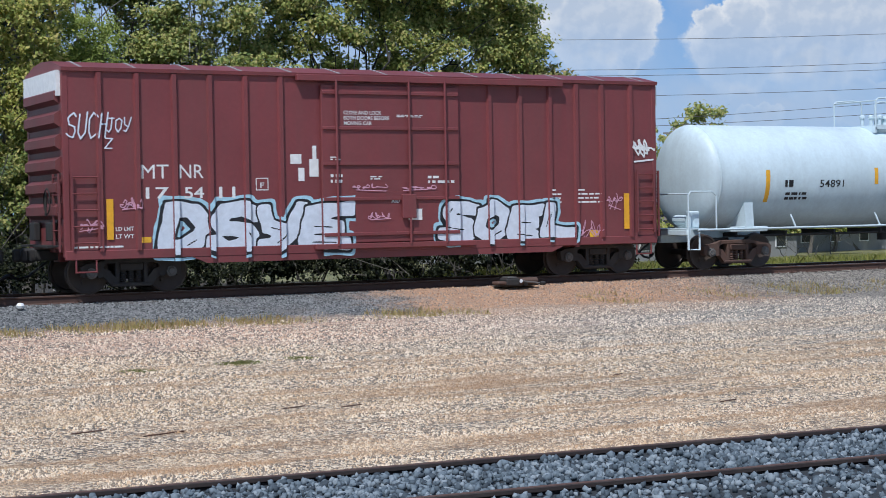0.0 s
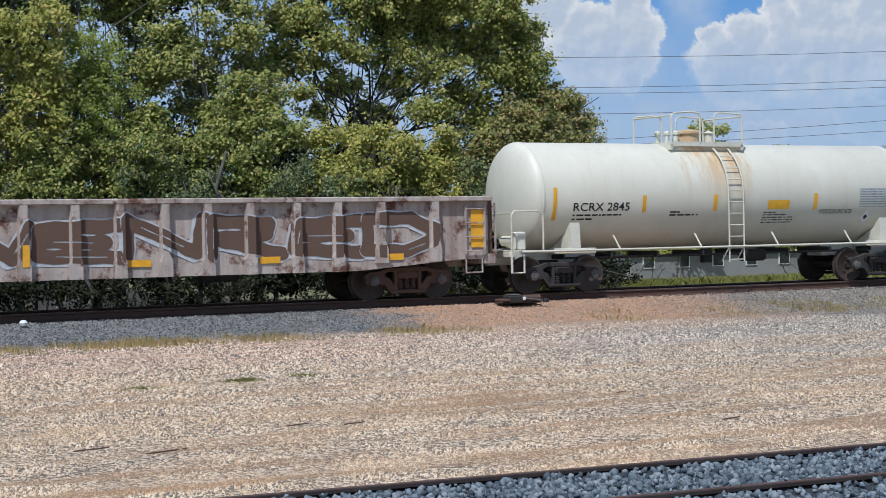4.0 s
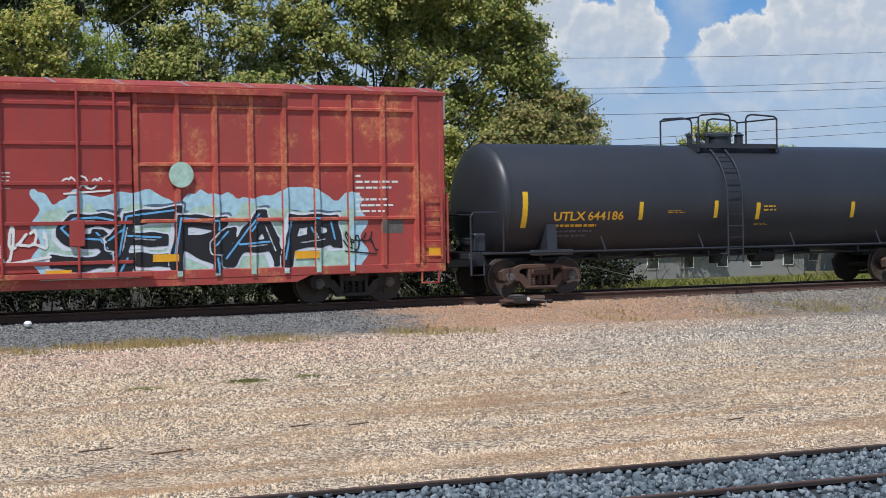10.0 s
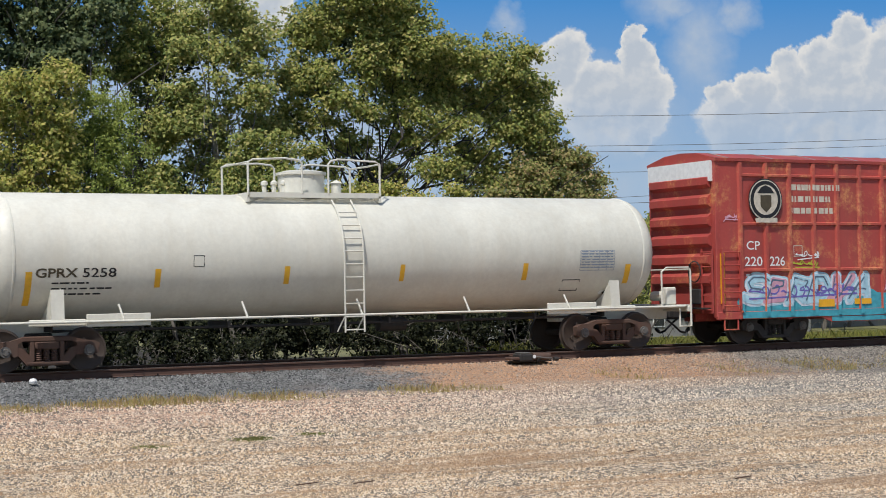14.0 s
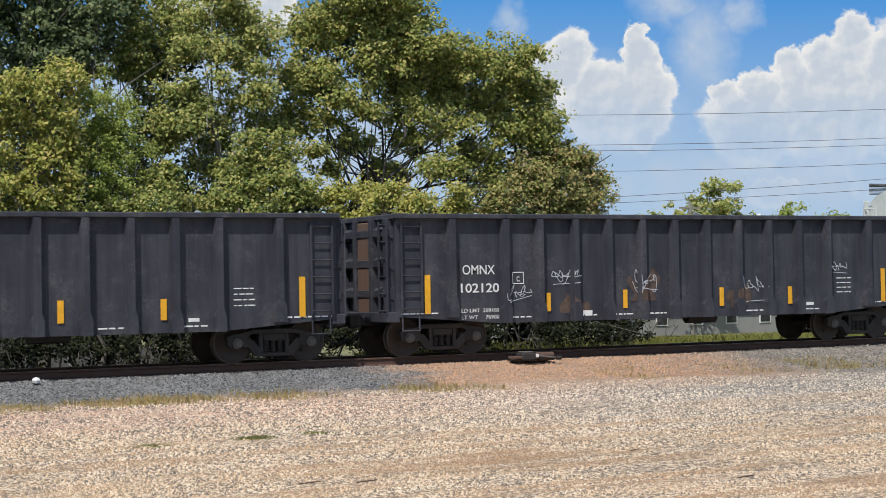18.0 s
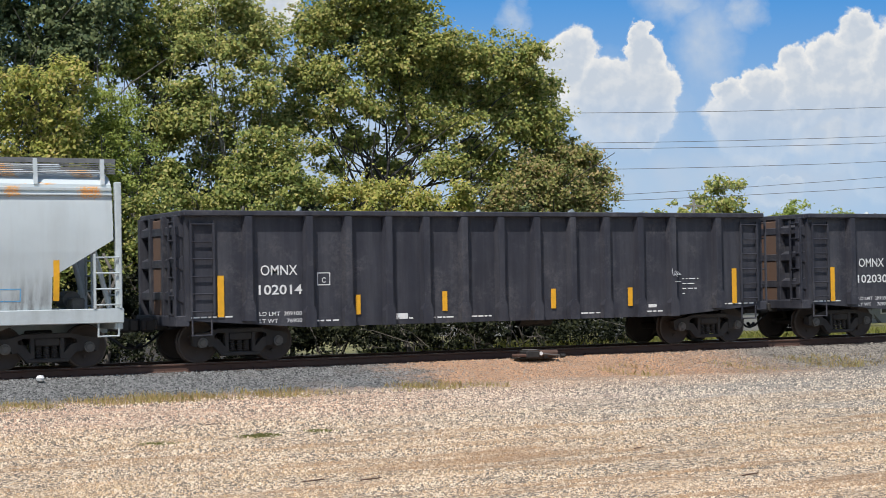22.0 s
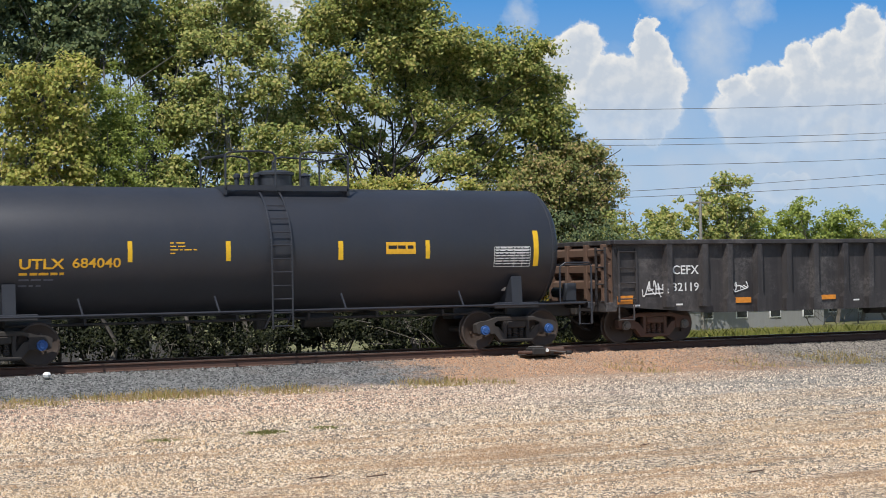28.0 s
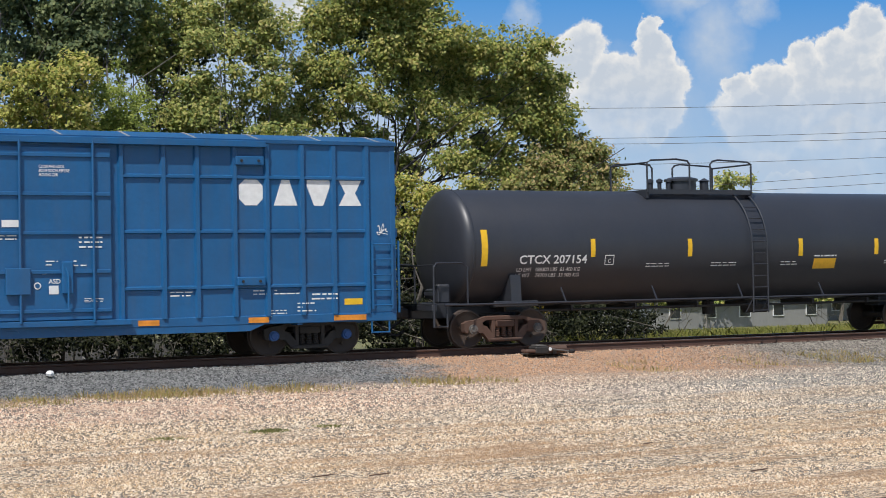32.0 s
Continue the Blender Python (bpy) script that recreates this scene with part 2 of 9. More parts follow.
def tank_graded_grey():
    """Grey, darker towards the bottom; brown dust on the crown."""
    n = Nodes("grey_tank_paint_with_rust_dust")
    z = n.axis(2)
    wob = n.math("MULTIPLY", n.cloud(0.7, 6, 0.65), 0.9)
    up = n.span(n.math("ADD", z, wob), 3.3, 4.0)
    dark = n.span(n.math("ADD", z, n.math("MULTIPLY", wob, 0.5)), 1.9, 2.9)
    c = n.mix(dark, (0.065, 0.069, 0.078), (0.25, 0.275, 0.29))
    c = n.mix(up, c, n.mix(n.cloud(9, 5), (0.31, 0.19, 0.13), (0.41, 0.29, 0.22)))
    n.bump(n.cloud(8, 4), 0.05, 0.02)
    return n.done(c, 0.5)


M["tank_grey"] = tank_graded_grey()


def rust_on_top(name, colour, spots, streaks=0.5, tone=((0.56, 0.25, 0.09), (0.40, 0.14, 0.055)), soot=0.0):
    """Pale paint; specked rust hangs below the eave at spots (place along the side, half width, reach); a broken rusty strip runs along the roof."""
    n = Nodes(name)
    big, fine = n.cloud(0.55, 5), n.cloud(26, 5, 0.75)
    c = n.mix(n.span(big, 0.3, 0.7), dim(colour, 0.9), dim(colour, 1.06))
    c = n.mix(n.span(n.cloud(1.0, 5, 0.65, n.scaled((3.0, 3.0, 0.2))), 0.5, 0.8, 0, 0.22), c, (0.25, 0.23, 0.2))
    x, z = n.axis(0), n.axis(2)
    x = n.math("ADD", x, n.math("MULTIPLY", n.math("SUBTRACT", n.cloud(2.5, 4), 0.5), 0.5))
    if soot:
        run = n.math("MULTIPLY", n.span(n.cloud(1.0, 5, 0.7, n.scaled((5.5, 5.5, 0.35))), 0.42, 0.62), n.span(z, 2.15, 1.35))
        c = n.mix(n.math("MULTIPLY", run, soot), c, (0.14, 0.135, 0.13))
    rust = n.mix(n.cloud(6, 4), *tone)
    hang = None
    for at, w, deep in spots:
        one = n.span(n.math("ABSOLUTE", n.math("SUBTRACT", x, at)), w * 1.2, w * .4, -.45, .20)
        one = n.math("ADD", one, n.span(z, 3.75 - deep * 1.3, 3.75 - deep * .4, -.55, 0.0))
        hang = one if hang is None else n.math("MAXIMUM", hang, one)
    speck = n.math("ADD", hang, n.math("MULTIPLY", n.math("SUBTRACT", fine, 0.5), 1.5))
    halo = n.math("MULTIPLY", n.span(hang, -.1, .3), 0.28)
    c = n.mix(halo, c, (0.62, 0.42, 0.22))
    c = n.mix(n.span(speck, 0.10, 0.20), c, rust)
    strip = n.math("MULTIPLY", n.span(z, 3.84, 3.87), n.span(z, 4.08, 4.02))
    gap = n.math("ADD", n.cloud(1.0, 6, 0.7, n.scaled((0.9, 0.9, 5))), streaks - 0.5)
    c = n.mix(strip, c, dim(colour, 1.12))
    c = n.mix(n.math("MULTIPLY", strip, n.span(gap, 0.44, 0.49)), c, rust)
    n.bump(n.cloud(0.9, 3), 0.08, 0.06)
    return n.done(c, 0.45)


M["hopper_rusty"] = rust_on_top("pale_blue_grey_paint_with_rust", (0.42, 0.50, 0.53), ((-8.45, .9, .75), (-6.2, .28, .3), (-4.55, .25, .65), (-3.05, .36, .55), (-1.4, .25, .3), (2.05, .42, .42), (3.85, .3, .48), (5.3, .15, .3), (7.1, .34, .55), (8.3, .6, .65)), 0.50)
M["hopper_specked"] = rust_on_top("worn_grey_paint_with_rust", (0.50, 0.55, 0.56), ((-8.3, .55, .28), (-5.4, .4, .16), (-3.6, .3, .22), (-2.2, .35, .14), (1.3, .4, .16), (3.4, .45, .22), (4.9, .6, .34), (6.6, .35, .2), (8.2, .4, .24)), 0.34, ((0.80, 0.46, 0.17), (0.62, 0.28, 0.08)), 0.75)

M["galvanised"] = plain("dull_galvanised_steel", (0.36, 0.34, 0.33), 0.6, 0.3)
M["walkway"] = plain("grimy_walkway_steel", (0.15, 0.155, 0.16), 0.6)
# much darker than the shells, streaked with grime
M["pocket_dark"] = paint("dark_hopper_paint_with_grime", (0.055, 0.05, 0.048), 0.7, 0.5, 0.1)
M["gate_red"] = plain("faded_red_gate_paint", (0.30, 0.065, 0.05), 0.6)
# grime streaks on grey; the shadow under the car darkens the base colour
M["pocket_grey"] = paint("grey_hopper_paint_with_shade", (0.16, 0.16, 0.15), 0.6, 0.5, 0.05)


def stained_cream():
    """Cream tank paint, rust run down from the manway."""
    n = Nodes("cream_tank_paint_with_rust_run")
    x, z = n.axis(0), n.axis(2)
    c = n.mix(n.span(n.cloud(0.6, 5), 0.3, 0.7), (0.60, 0.58, 0.475), (0.68, 0.66, 0.55))
    c = n.mix(n.span(n.cloud(1.0, 5, 0.65, n.scaled((3.2, 3.2, 0.3))), 0.5, 0.8, 0, 0.2), c, (0.42, 0.32, 0.18))
    off = n.math("ABSOLUTE", n.math("ADD", x, 0.45))
    run = n.math("ADD", n.span(off, 1.5, 0.5), n.span(n.cloud(1.0, 5, 0.7, n.scaled((2.6, 1, 0.25))), 0.35, 0.7, -0.9, 0.5))
    run = n.math("MULTIPLY", n.span(run, 0.2, 1.0), n.span(z, 2.2, 3.4, 0.1, 0.8))
    c = n.mix(run, c, (0.52, 0.31, 0.12))
    n.bump(n.cloud(0.9, 3), 0.03, 0.06)
    return n.done(c, 0.5)


M["cream_stained"] = stained_cream()
M["gon_dark"] = paint("dusty_charcoal_paint", (0.034, 0.030, 0.031), 0.6, 0.5, 0.04, grime_colour=(0.11, 0.10, 0.095), fade=0.45, fade_colour=(0.19, 0.175, 0.165), dent=0.5, cover=0.48)

# ---- marks painted on vehicles ----
words([
    ("mt", "MT", 0.0), ("nr", "NR", 0.0), ("17", "17", 0.012), ("54", "54", 0.012), ("11", "11", 0.012),
    ("close", "CLOSE AND LOCK\nBOTH DOORS BEFORE\nMOVING CAR", 0.012), ("ldlmt", "LD LMT", 0.01), ("ltwt", "LT WT", 0.01),
    ("xomx", "XOMX", 0.0), ("51366", "51366", 0.0), ("rcrx", "RCRX 2845", 0.008), ("hcl", "HYDROCHLORIC ACID", 0.01),
    ("spsx", "SPSX", 0.008), ("350109", "350109", 0.008), ("cbfx", "CBFX", 0.0), ("491324", "491324", 0.0), ("473718", "473718", 0.004),
    ("kcsm", "KCSM", 0.0), ("61043", "61043", 0.012), ("utlx", "UTLX", 0.022), ("644186", "644186", 0.016), ("684040", "684040", 0.014),
    ("668808", "668808", 0.014), ("cp", "CP", 0.008), ("220", "220", 0.008), ("441", "441", 0.008), ("226", "226", 0.008),
    ("gprx", "GPRX", 0.02), ("5258", "5258", 0.01), ("omnx", "OMNX", 0.004), ("102120", "102120", 0.014), ("102073", "102073", 0.014),
    ("102030", "102030", 0.014), ("102014", "102014", 0.014), ("acfx", "ACFX", 0.0), ("97361", "97361", 0.0),
    ("hammer", "DO NOT HAMMER ON CAR", 0.0), ("lrwn", "LRWN", 0.01), ("873", "873", 0.01), ("600", "600", 0.01), ("cefx", "CEFX", 0.014),
    ("32119", "32119", 0.014), ("ctcx", "CTCX 207154", 0.014), ("54891", "54891", 0.008), ("c", "C", 0.01), ("f", "F", 0.01),
    ("ld18", "LD LMT  188300 LBS  85 400 KG", 0.0), ("lt74", "LT WT    74700 LBS  33 900 KG", 0.0),
    ("ld20", "LD LMT  209100", 0.006), ("lt76", "LT WT     76900", 0.006), ("inst", "LOADING AND\nINSTRUCTIONS", 0.01), ("warn", "WARNING", 0.012),
    ("ld21", "LD LMT  218600", 0.0), ("lt67", "LT WT    67400", 0.0), ("asd", "ASD", 0.012),
])


class Skin:
    """The surface that carries marks: a flat side with ribs (x0, x1, depth), or a tank's shell."""

    def __init__(self, y=-1.53, ribs=(), tank=None, profile=None):
        self.y, self.ribs, self.tank, self.profile = y, ribs, tank, profile

    def depth(self, x, z):
        if self.tank:
            r, zc = self.tank
            return -math.sqrt(max(r * r - (z - zc) ** 2, 0.01))
        if self.profile:
            pr = self.profile
            for (y0, z0), (y1, z1) in zip(pr, pr[1:]):
                if z0 <= z <= z1:
                    return y0 + (y1 - y0) * (z - z0) / (z1 - z0)
            return pr[0][0] if z < pr[0][1] else pr[-1][0]
        for x0, x1, d in self.ribs:
            if x0 <= x <= x1:
                return self.y - d
        return self.y

    def lay(self, verts, faces, lift=0.004):
        """Flat faces (x, z) laid on this surface, cut along the ribs."""
        out = Shape()
        if not self.ribs:
            out.add([(x, self.depth(x, z) - lift, z) for x, z in verts], faces)
            return out
        lo, hi = min(v[0] for v in verts), max(v[0] for v in verts)
        bm = bmesh.new()
        vs = [bm.verts.new((x, 0, z)) for x, z in verts]
        for f in faces:
            try:
                bm.faces.new([vs[i] for i in f])
            except ValueError:
                pass
        for x0, x1, d in self.ribs:
            for x in (x0, x1):
                if lo < x < hi:
                    bmesh.ops.bisect_plane(bm, geom=bm.verts[:] + bm.edges[:] + bm.faces[:], plane_co=(x, 0, 0), plane_no=(1, 0, 0), dist=1e-5)
        for f in bm.faces:
            c = f.calc_center_median()
            y = self.depth(c.x, c.z) - lift
            out.add([(v.co.x, y, v.co.z) for v in f.verts], [tuple(range(len(f.verts)))])
        bm.free()
        return out


def rect(x0, x1, z0, z1, rows=1):
    vs, fs = [], []
    for i in range(rows + 1):
        z = z0 + (z1 - z0) * i / rows
        vs += [(x0, z), (x1, z)]
        if i:
            fs.append((2 * i - 2, 2 * i - 1, 2 * i + 1, 2 * i))
    return vs, fs


def patch(car, skin, name, x0, x1, z0, z1, material, label="", lift=0.004):
    return part(name, skin.lay(*rect(x0, x1, z0, z1, 6 if skin.tank or skin.profile else 1), lift), material, car, label, fix=False)


def letter(car, skin, key, x0, x1, z0, h, material, name="lettering", label="", lines=1):
    """Writing from x0 to x1 with its last baseline at z0; h: height of all its lines."""
    vs, fs = WORDS[key]
    a, b = min(v[0] for v in vs), max(v[0] for v in vs)
    c, d = min(v[1] for v in vs), max(v[1] for v in vs)
    flat = [(x0 + (v[0] - a) / (b - a) * (x1 - x0), z0 + (v[1] - c) / (d - c) * h) for v in vs]
    return part(name, skin.lay(flat, fs, 0.005), material, car, label, fix=False)


def bars(car, skin, x0, x1, z0, z1, rows, material, name="stencil", seed=1, fill=0.55, whole=False):
    """Small writing that cannot be read: broken lines."""
    rng = random.Random(seed)
    vs, fs = [], []
    step = (z1 - z0) / rows
    for i in range(rows):
        x, top = x0, z1 - i * step
        while x < x1 - 0.02:
            w = min(rng.uniform(0.05, 0.22), x1 - x)
            v, f = rect(x, x + w, top - step * fill, top)
            fs += [tuple(k + len(vs) for k in q) for q in f]
            vs += v
            x += w + rng.uniform(0.02, 0.06)
            if not whole and rng.random() < 0.12:
                break
    return tagged(part(name, skin.lay(vs, fs), material, car, fix=False), kind="stuff")


def framed(car, skin, x0, x1, z0, z1, material, key=None, w=0.02):
    vs, fs = [], []
    for a in (rect(x0, x1, z0, z0 + w), rect(x0, x1, z1 - w, z1), rect(x0, x0 + w, z0 + w, z1 - w), rect(x1 - w, x1, z0 + w, z1 - w)):
        fs += [tuple(k + len(vs) for k in q) for q in a[1]]
        vs += a[0]
    part("plate_mark", skin.lay(vs, fs), material, car, fix=False)
    if key:
        m, h = (x0 + x1) / 2, (z1 - z0)
        letter(car, skin, key, m - h * 0.16, m + h * 0.16, z0 + h * 0.2, h * 0.42, material)


# ---- sprayed pieces: thick strokes with outlines ----
STROKES = {
    "D": [[(0, 0), (0, 1), (.6, .95), (.95, .6), (.9, .25), (.5, 0), (0, 0)]],
    "S": [[(.95, .86), (.62, 1), (.2, .96), (.05, .74), (.22, .56), (.8, .44), (.95, .24), (.78, .03), (.35, 0), (0, .12)]],
    "J": [[(.2, 1), (.95, 1)], [(.7, 1), (.65, .2), (.4, 0), (.05, .15)]],
    "Y": [[(0, 1), (.15, .55), (.55, .45)], [(1, 1), (.75, .4), (.4, 0), (.1, .05)]],
    "E": [[(1, 1), (.1, .9), (.05, .1), (1, 0)], [(.1, .52), (.8, .5)]],
    "O": [[(.5, 1), (.08, .75), (.08, .25), (.5, 0), (.92, .25), (.92, .75), (.5, 1)]],
    "L": [[(.1, 1), (.05, .1), (1, .02)]],
    "M": [[(0, 0), (.08, 1), (.5, .45), (.92, 1), (1, 0)]],
    "K": [[(.05, 0), (.05, 1)], [(1, 1), (.1, .5), (1, 0)]],
    "B": [[(.05, 0), (.05, 1), (.7, .92), (.75, .62), (.1, .52), (.9, .42), (.92, .1), (.05, 0)]],
    "I": [[(.5, 0), (.5, .7)], [(.5, .95), (.52, .98)]],
    "N": [[(.05, 0), (.05, 1), (.9, .05), (.95, 1)]],
    "A": [[(0, 0), (.45, 1), (1, 0)], [(.2, .35), (.8, .35)]],
    "R": [[(.05, 0), (.05, 1), (.8, .9), (.8, .6), (.1, .5), (1, 0)]],
    "P": [[(.05, 0), (.05, 1), (.85, .92), (.85, .55), (.1, .45)]],
    "T": [[(0, .95), (1, 1)], [(.5, .95), (.45, 0)]],
    "Z": [[(0, 1), (.95, .95), (.05, .05), (1, 0)]],
    "U": [[(.05, 1), (.08, .2), (.5, 0), (.92, .2), (.95, 1)]],
    "C": [[(.95, .8), (.5, 1), (.08, .7), (.08, .3), (.5, 0), (1, .15)]],
    "W": [[(0, 1), (.2, 0), (.5, .6), (.8, 0), (1, 1)]],
    "H": [[(.05, 0), (.08, 1)], [(.92, 0), (.95, 1)], [(.1, .5), (.9, .5)]],
    "G": [[(.95, .85), (.5, 1), (.08, .7), (.08, .3), (.5, 0), (.95, .2), (.92, .5), (.55, .48)]],
}


def stroke_field(lines, gx, gz, power=2.0):
    """Distance from each grid point to the nearest stroke; a high power squares the ends and corners."""
    d = np.full(gx.shape, 9.0)
    for line in lines:
        for (ax, az), (bx, bz) in zip(line, line[1:]):
            ex, ez = bx - ax, bz - az
            t = np.clip(((gx - ax) * ex + (gz - az) * ez) / (ex * ex + ez * ez + 1e-9), 0, 1)
            u, v = np.abs(gx - ax - t * ex), np.abs(gz - az - t * ez)
            d = np.minimum(d, np.hypot(u, v) if power == 2 else (u ** power + v ** power) ** (1 / power))
    return d


def region(f, xs, zs):
    """Faces that cover all of f < 0, with no overlap: whole runs inside, clipped cells on the edge."""
    vs, fs = [], []
    inside = f < 0
    for j in range(len(zs) - 1):
        full = inside[j, :-1] & inside[j, 1:] & inside[j + 1, :-1] & inside[j + 1, 1:]
        some = (inside[j, :-1] | inside[j, 1:] | inside[j + 1, :-1] | inside[j + 1, 1:]) & ~full
        i = 0
        n = len(xs) - 1
        while i < n:
            if full[i]:
                k = i
                while k < n and full[k]:
                    k += 1
                o = len(vs)
                vs += [(xs[i], zs[j]), (xs[k], zs[j]), (xs[k], zs[j + 1]), (xs[i], zs[j + 1])]
                fs.append((o, o + 1, o + 2, o + 3))
                i = k
                continue
            if some[i]:
                ring = ((xs[i], zs[j], f[j, i]), (xs[i + 1], zs[j], f[j, i + 1]), (xs[i + 1], zs[j + 1], f[j + 1, i + 1]), (xs[i], zs[j + 1], f[j + 1, i]))
                pts = []
                for a, b in zip(ring, ring[1:] + ring[:1]):
                    if a[2] < 0:
                        pts.append((a[0], a[1]))
                    if (a[2] < 0) != (b[2] < 0):
                        t = a[2] / (a[2] - b[2])
                        pts.append((a[0] + (b[0] - a[0]) * t, a[1] + (b[1] - a[1]) * t))
                if len(pts) > 2:
                    o = len(vs)
                    vs += pts
                    fs.append(tuple(range(o, o + len(pts))))
            i += 1
    return vs, fs


def sprayed(car, skin, text, x0, x1, z0, z1, fill, edge, label, thick=0.30, rim=0.07, halo=None, shine=None, shade=None, seed=3, slant=0.1, cell=0.03, power=2.0, stubs=0):
    """A large sprayed piece. thick: the strokes' width, rim: the outline's, as shares of the height."""
    rng = random.Random(seed)
    n, h = len(text), z1 - z0
    wide = (x1 - x0) / n
    w = thick * h / 2
    rim *= h
    xs = np.arange(x0 - 2.5 * rim - .1, x1 + 2.5 * rim + .15, cell)
    zs = np.arange(z0, z1 + 2.5 * rim + .1, cell)
    gx, gz = np.meshgrid(xs, zs)
    jag = 0.012 * h * np.sin(gx * 9 + 2 * np.sin(gz * 7 + seed))
    fields, shines, cast, inner = [], [], [], []
    for i, ch in enumerate(text):
        tall = h * rng.uniform(0.84, 1.0) - 2 * w
        base = z0 + w + rim + rng.uniform(0, 0.05) * h
        lw = wide * rng.uniform(1.02, 1.14) - 2 * w * 0.75
        left = x0 + i * wide + w * 0.7
        lines = []
        for s in STROKES[ch]:
            lines.append([(left + u * lw + (v - 0.5) * slant * h + rng.uniform(-.03, .03) * h, base + v * (tall - rim) + rng.uniform(-.03, .03) * h) for u, v in s])
        for _ in range(stubs):
            line = rng.choice(lines)
            k = rng.randrange(len(line) - 1)
            (ax, az), (bx, bz) = line[k], line[k + 1]
            px, pz = ax + (bx - ax) * rng.random(), az + (bz - az) * rng.random()
            lines.append([(px, pz), (px + rng.uniform(-.22, .22) * h, pz + rng.choice((-1, 1)) * rng.uniform(.12, .3) * h)])
        fields.append(stroke_field(lines, gx, gz, power) - w + jag)
        cast.append(stroke_field(lines, gx + .07 * h, gz + .05 * h, power) - w)
        for line in lines[:2]:
            k = rng.randrange(len(line) - 1)
            (ax, az), (bx, bz) = line[k], line[k + 1]
            inner.append([(ax + (bx - ax) * .2, az + (bz - az) * .2), (ax + (bx - ax) * .8, az + (bz - az) * .8)])
        shines += [[(x - w * 0.35, z + w * 0.4) for x, z in line[: max(2, len(line) // 2 + 1)]] for line in lines]
    every = np.min(fields, axis=0)
    body = np.full(gx.shape, 9.0)
    for i in range(n):
        own = fields[i]
        for k in range(i + 1, n):
            own = np.maximum(own, rim * .8 - fields[k])
        body = np.minimum(body, own)
    layers = []
    if halo:
        layers.append(("halo", halo, every - rim * 2.3, 0.0))
    layers.append(("outline", edge, np.minimum(every - rim, np.min(cast, axis=0)), 0.004))
    body = np.maximum(body, .016 - stroke_field(inner, gx, gz))
    if shade:
        layers.append(("shadow_fill", shade, body, 0.008))
        body = np.maximum(body, (z0 + h * .52 + .1 * h * np.sin(gx * 3.1)) - gz)
    if isinstance(fill, tuple):
        for i, m in enumerate(fill):
            mine = np.where(np.argmin(fields, axis=0) % len(fill) == i, body, np.maximum(body, .02))
            layers.append(("fill", m, mine, 0.012))
    else:
        layers.append(("fill", fill, body, 0.012))
    if shine:
        layers.append(("highlight", shine, np.maximum(stroke_field(shines, gx, gz) - .022, body + .01), 0.016))
    piece = None
    for name, material, f, lift in layers:
        vs, fs = region(f, xs, zs)
        if not fs:
            continue
        sh = skin.lay(vs, fs, 0.004 + lift)
        if piece is None:
            piece = part("graffiti", sh, material, car, label, fix=False)
        else:
            part("graffiti_" + name, sh, material, piece, fix=False)
    return piece


def haze(car, skin, x0, x1, z0, z1, material, label, seed=1, teeth=0.5, cell=0.04):
    """Sprayed background colour with an uneven, pointed top edge."""
    rng = random.Random(seed)
    p = [rng.uniform(0, 6.28) for _ in range(4)]
    xs, zs = np.arange(x0 - .2, x1 + .25, cell), np.arange(z0, z1 + .3, cell)
    gx, gz = np.meshgrid(xs, zs)
    h = z1 - z0
    bent = gx + .35 * np.sin(gx * 1.7 + p[3])
    saw = .7 * np.abs(((bent * .83 + p[0]) % 1.0) - .5) + .6 * np.abs(((bent * .47 + p[1]) % 1.0) - .5) + .25 * np.abs(((bent * 2.1 + p[2]) % 1.0) - .5)
    top = z1 - teeth * h * saw + .05 * np.sin(gx * 8 + p[2])
    side = np.maximum(x0 - gx, gx - x1) + .10 * np.sin(gz * 9 + p[3])
    vs, fs = region(np.maximum(gz - top, side), xs, zs)
    return part("graffiti", skin.lay(vs, fs, 0.002), material, car, label, fix=False)


def scrawl(car, skin, x0, x1, z0, z1, material, seed=1, w=0.016, n=5, label="thin sprayed scribble tag", text=""):
    """A quick tag: the given letters, or thin loops that say nothing."""
    rng = random.Random(seed)
    n = len(text) or n
    b = (x1 - x0) / n
    h = z1 - z0
    lines = []
    for i in range(n):
        a = x0 + b * i
        if text:
            for s in STROKES.get(text[i], ()):
                lines.append([(a + u * b * 0.8 + (v - .5) * .12 * h + rng.uniform(-.02, .02) * h, z0 + (0.1 + 0.85 * v) * h + rng.uniform(-.05, .05) * h) for u, v in s])
            continue
        q, line = rng.uniform(0, 6.28), []
        turns, lean = rng.uniform(.7, 1.9), rng.uniform(-.4, .4)
        ax, az = rng.uniform(.3, .75) * b, rng.uniform(.25, .5) * h
        for k in range(11):
            t = q + turns * 6.28 * k / 10
            line.append((a + b * (.1 + .8 * k / 10) + ax * math.cos(t) * .6 + lean * az * math.sin(t), z0 + h * .5 + az * math.sin(t) * (.5 + .5 * math.cos(t * .5 + q))))
        lines.append(line)
    if not text:
        lines.append([(x0 + rng.uniform(0, .1), z0 + rng.uniform(0, .3) * h), (x1, z0 + rng.uniform(0, .4) * h)])
    xs, zs = np.arange(x0 - .25, x1 + .3, .014), np.arange(z0 - .15, z1 + .18, .014)
    gx, gz = np.meshgrid(xs, zs)
    vs, fs = region(stroke_field(lines, gx, gz) - w, xs, zs)
    return part("graffiti_tag", skin.lay(vs, fs, 0.018), material, car, label, fix=False)


# ---- running gear ----
GEAR = {}


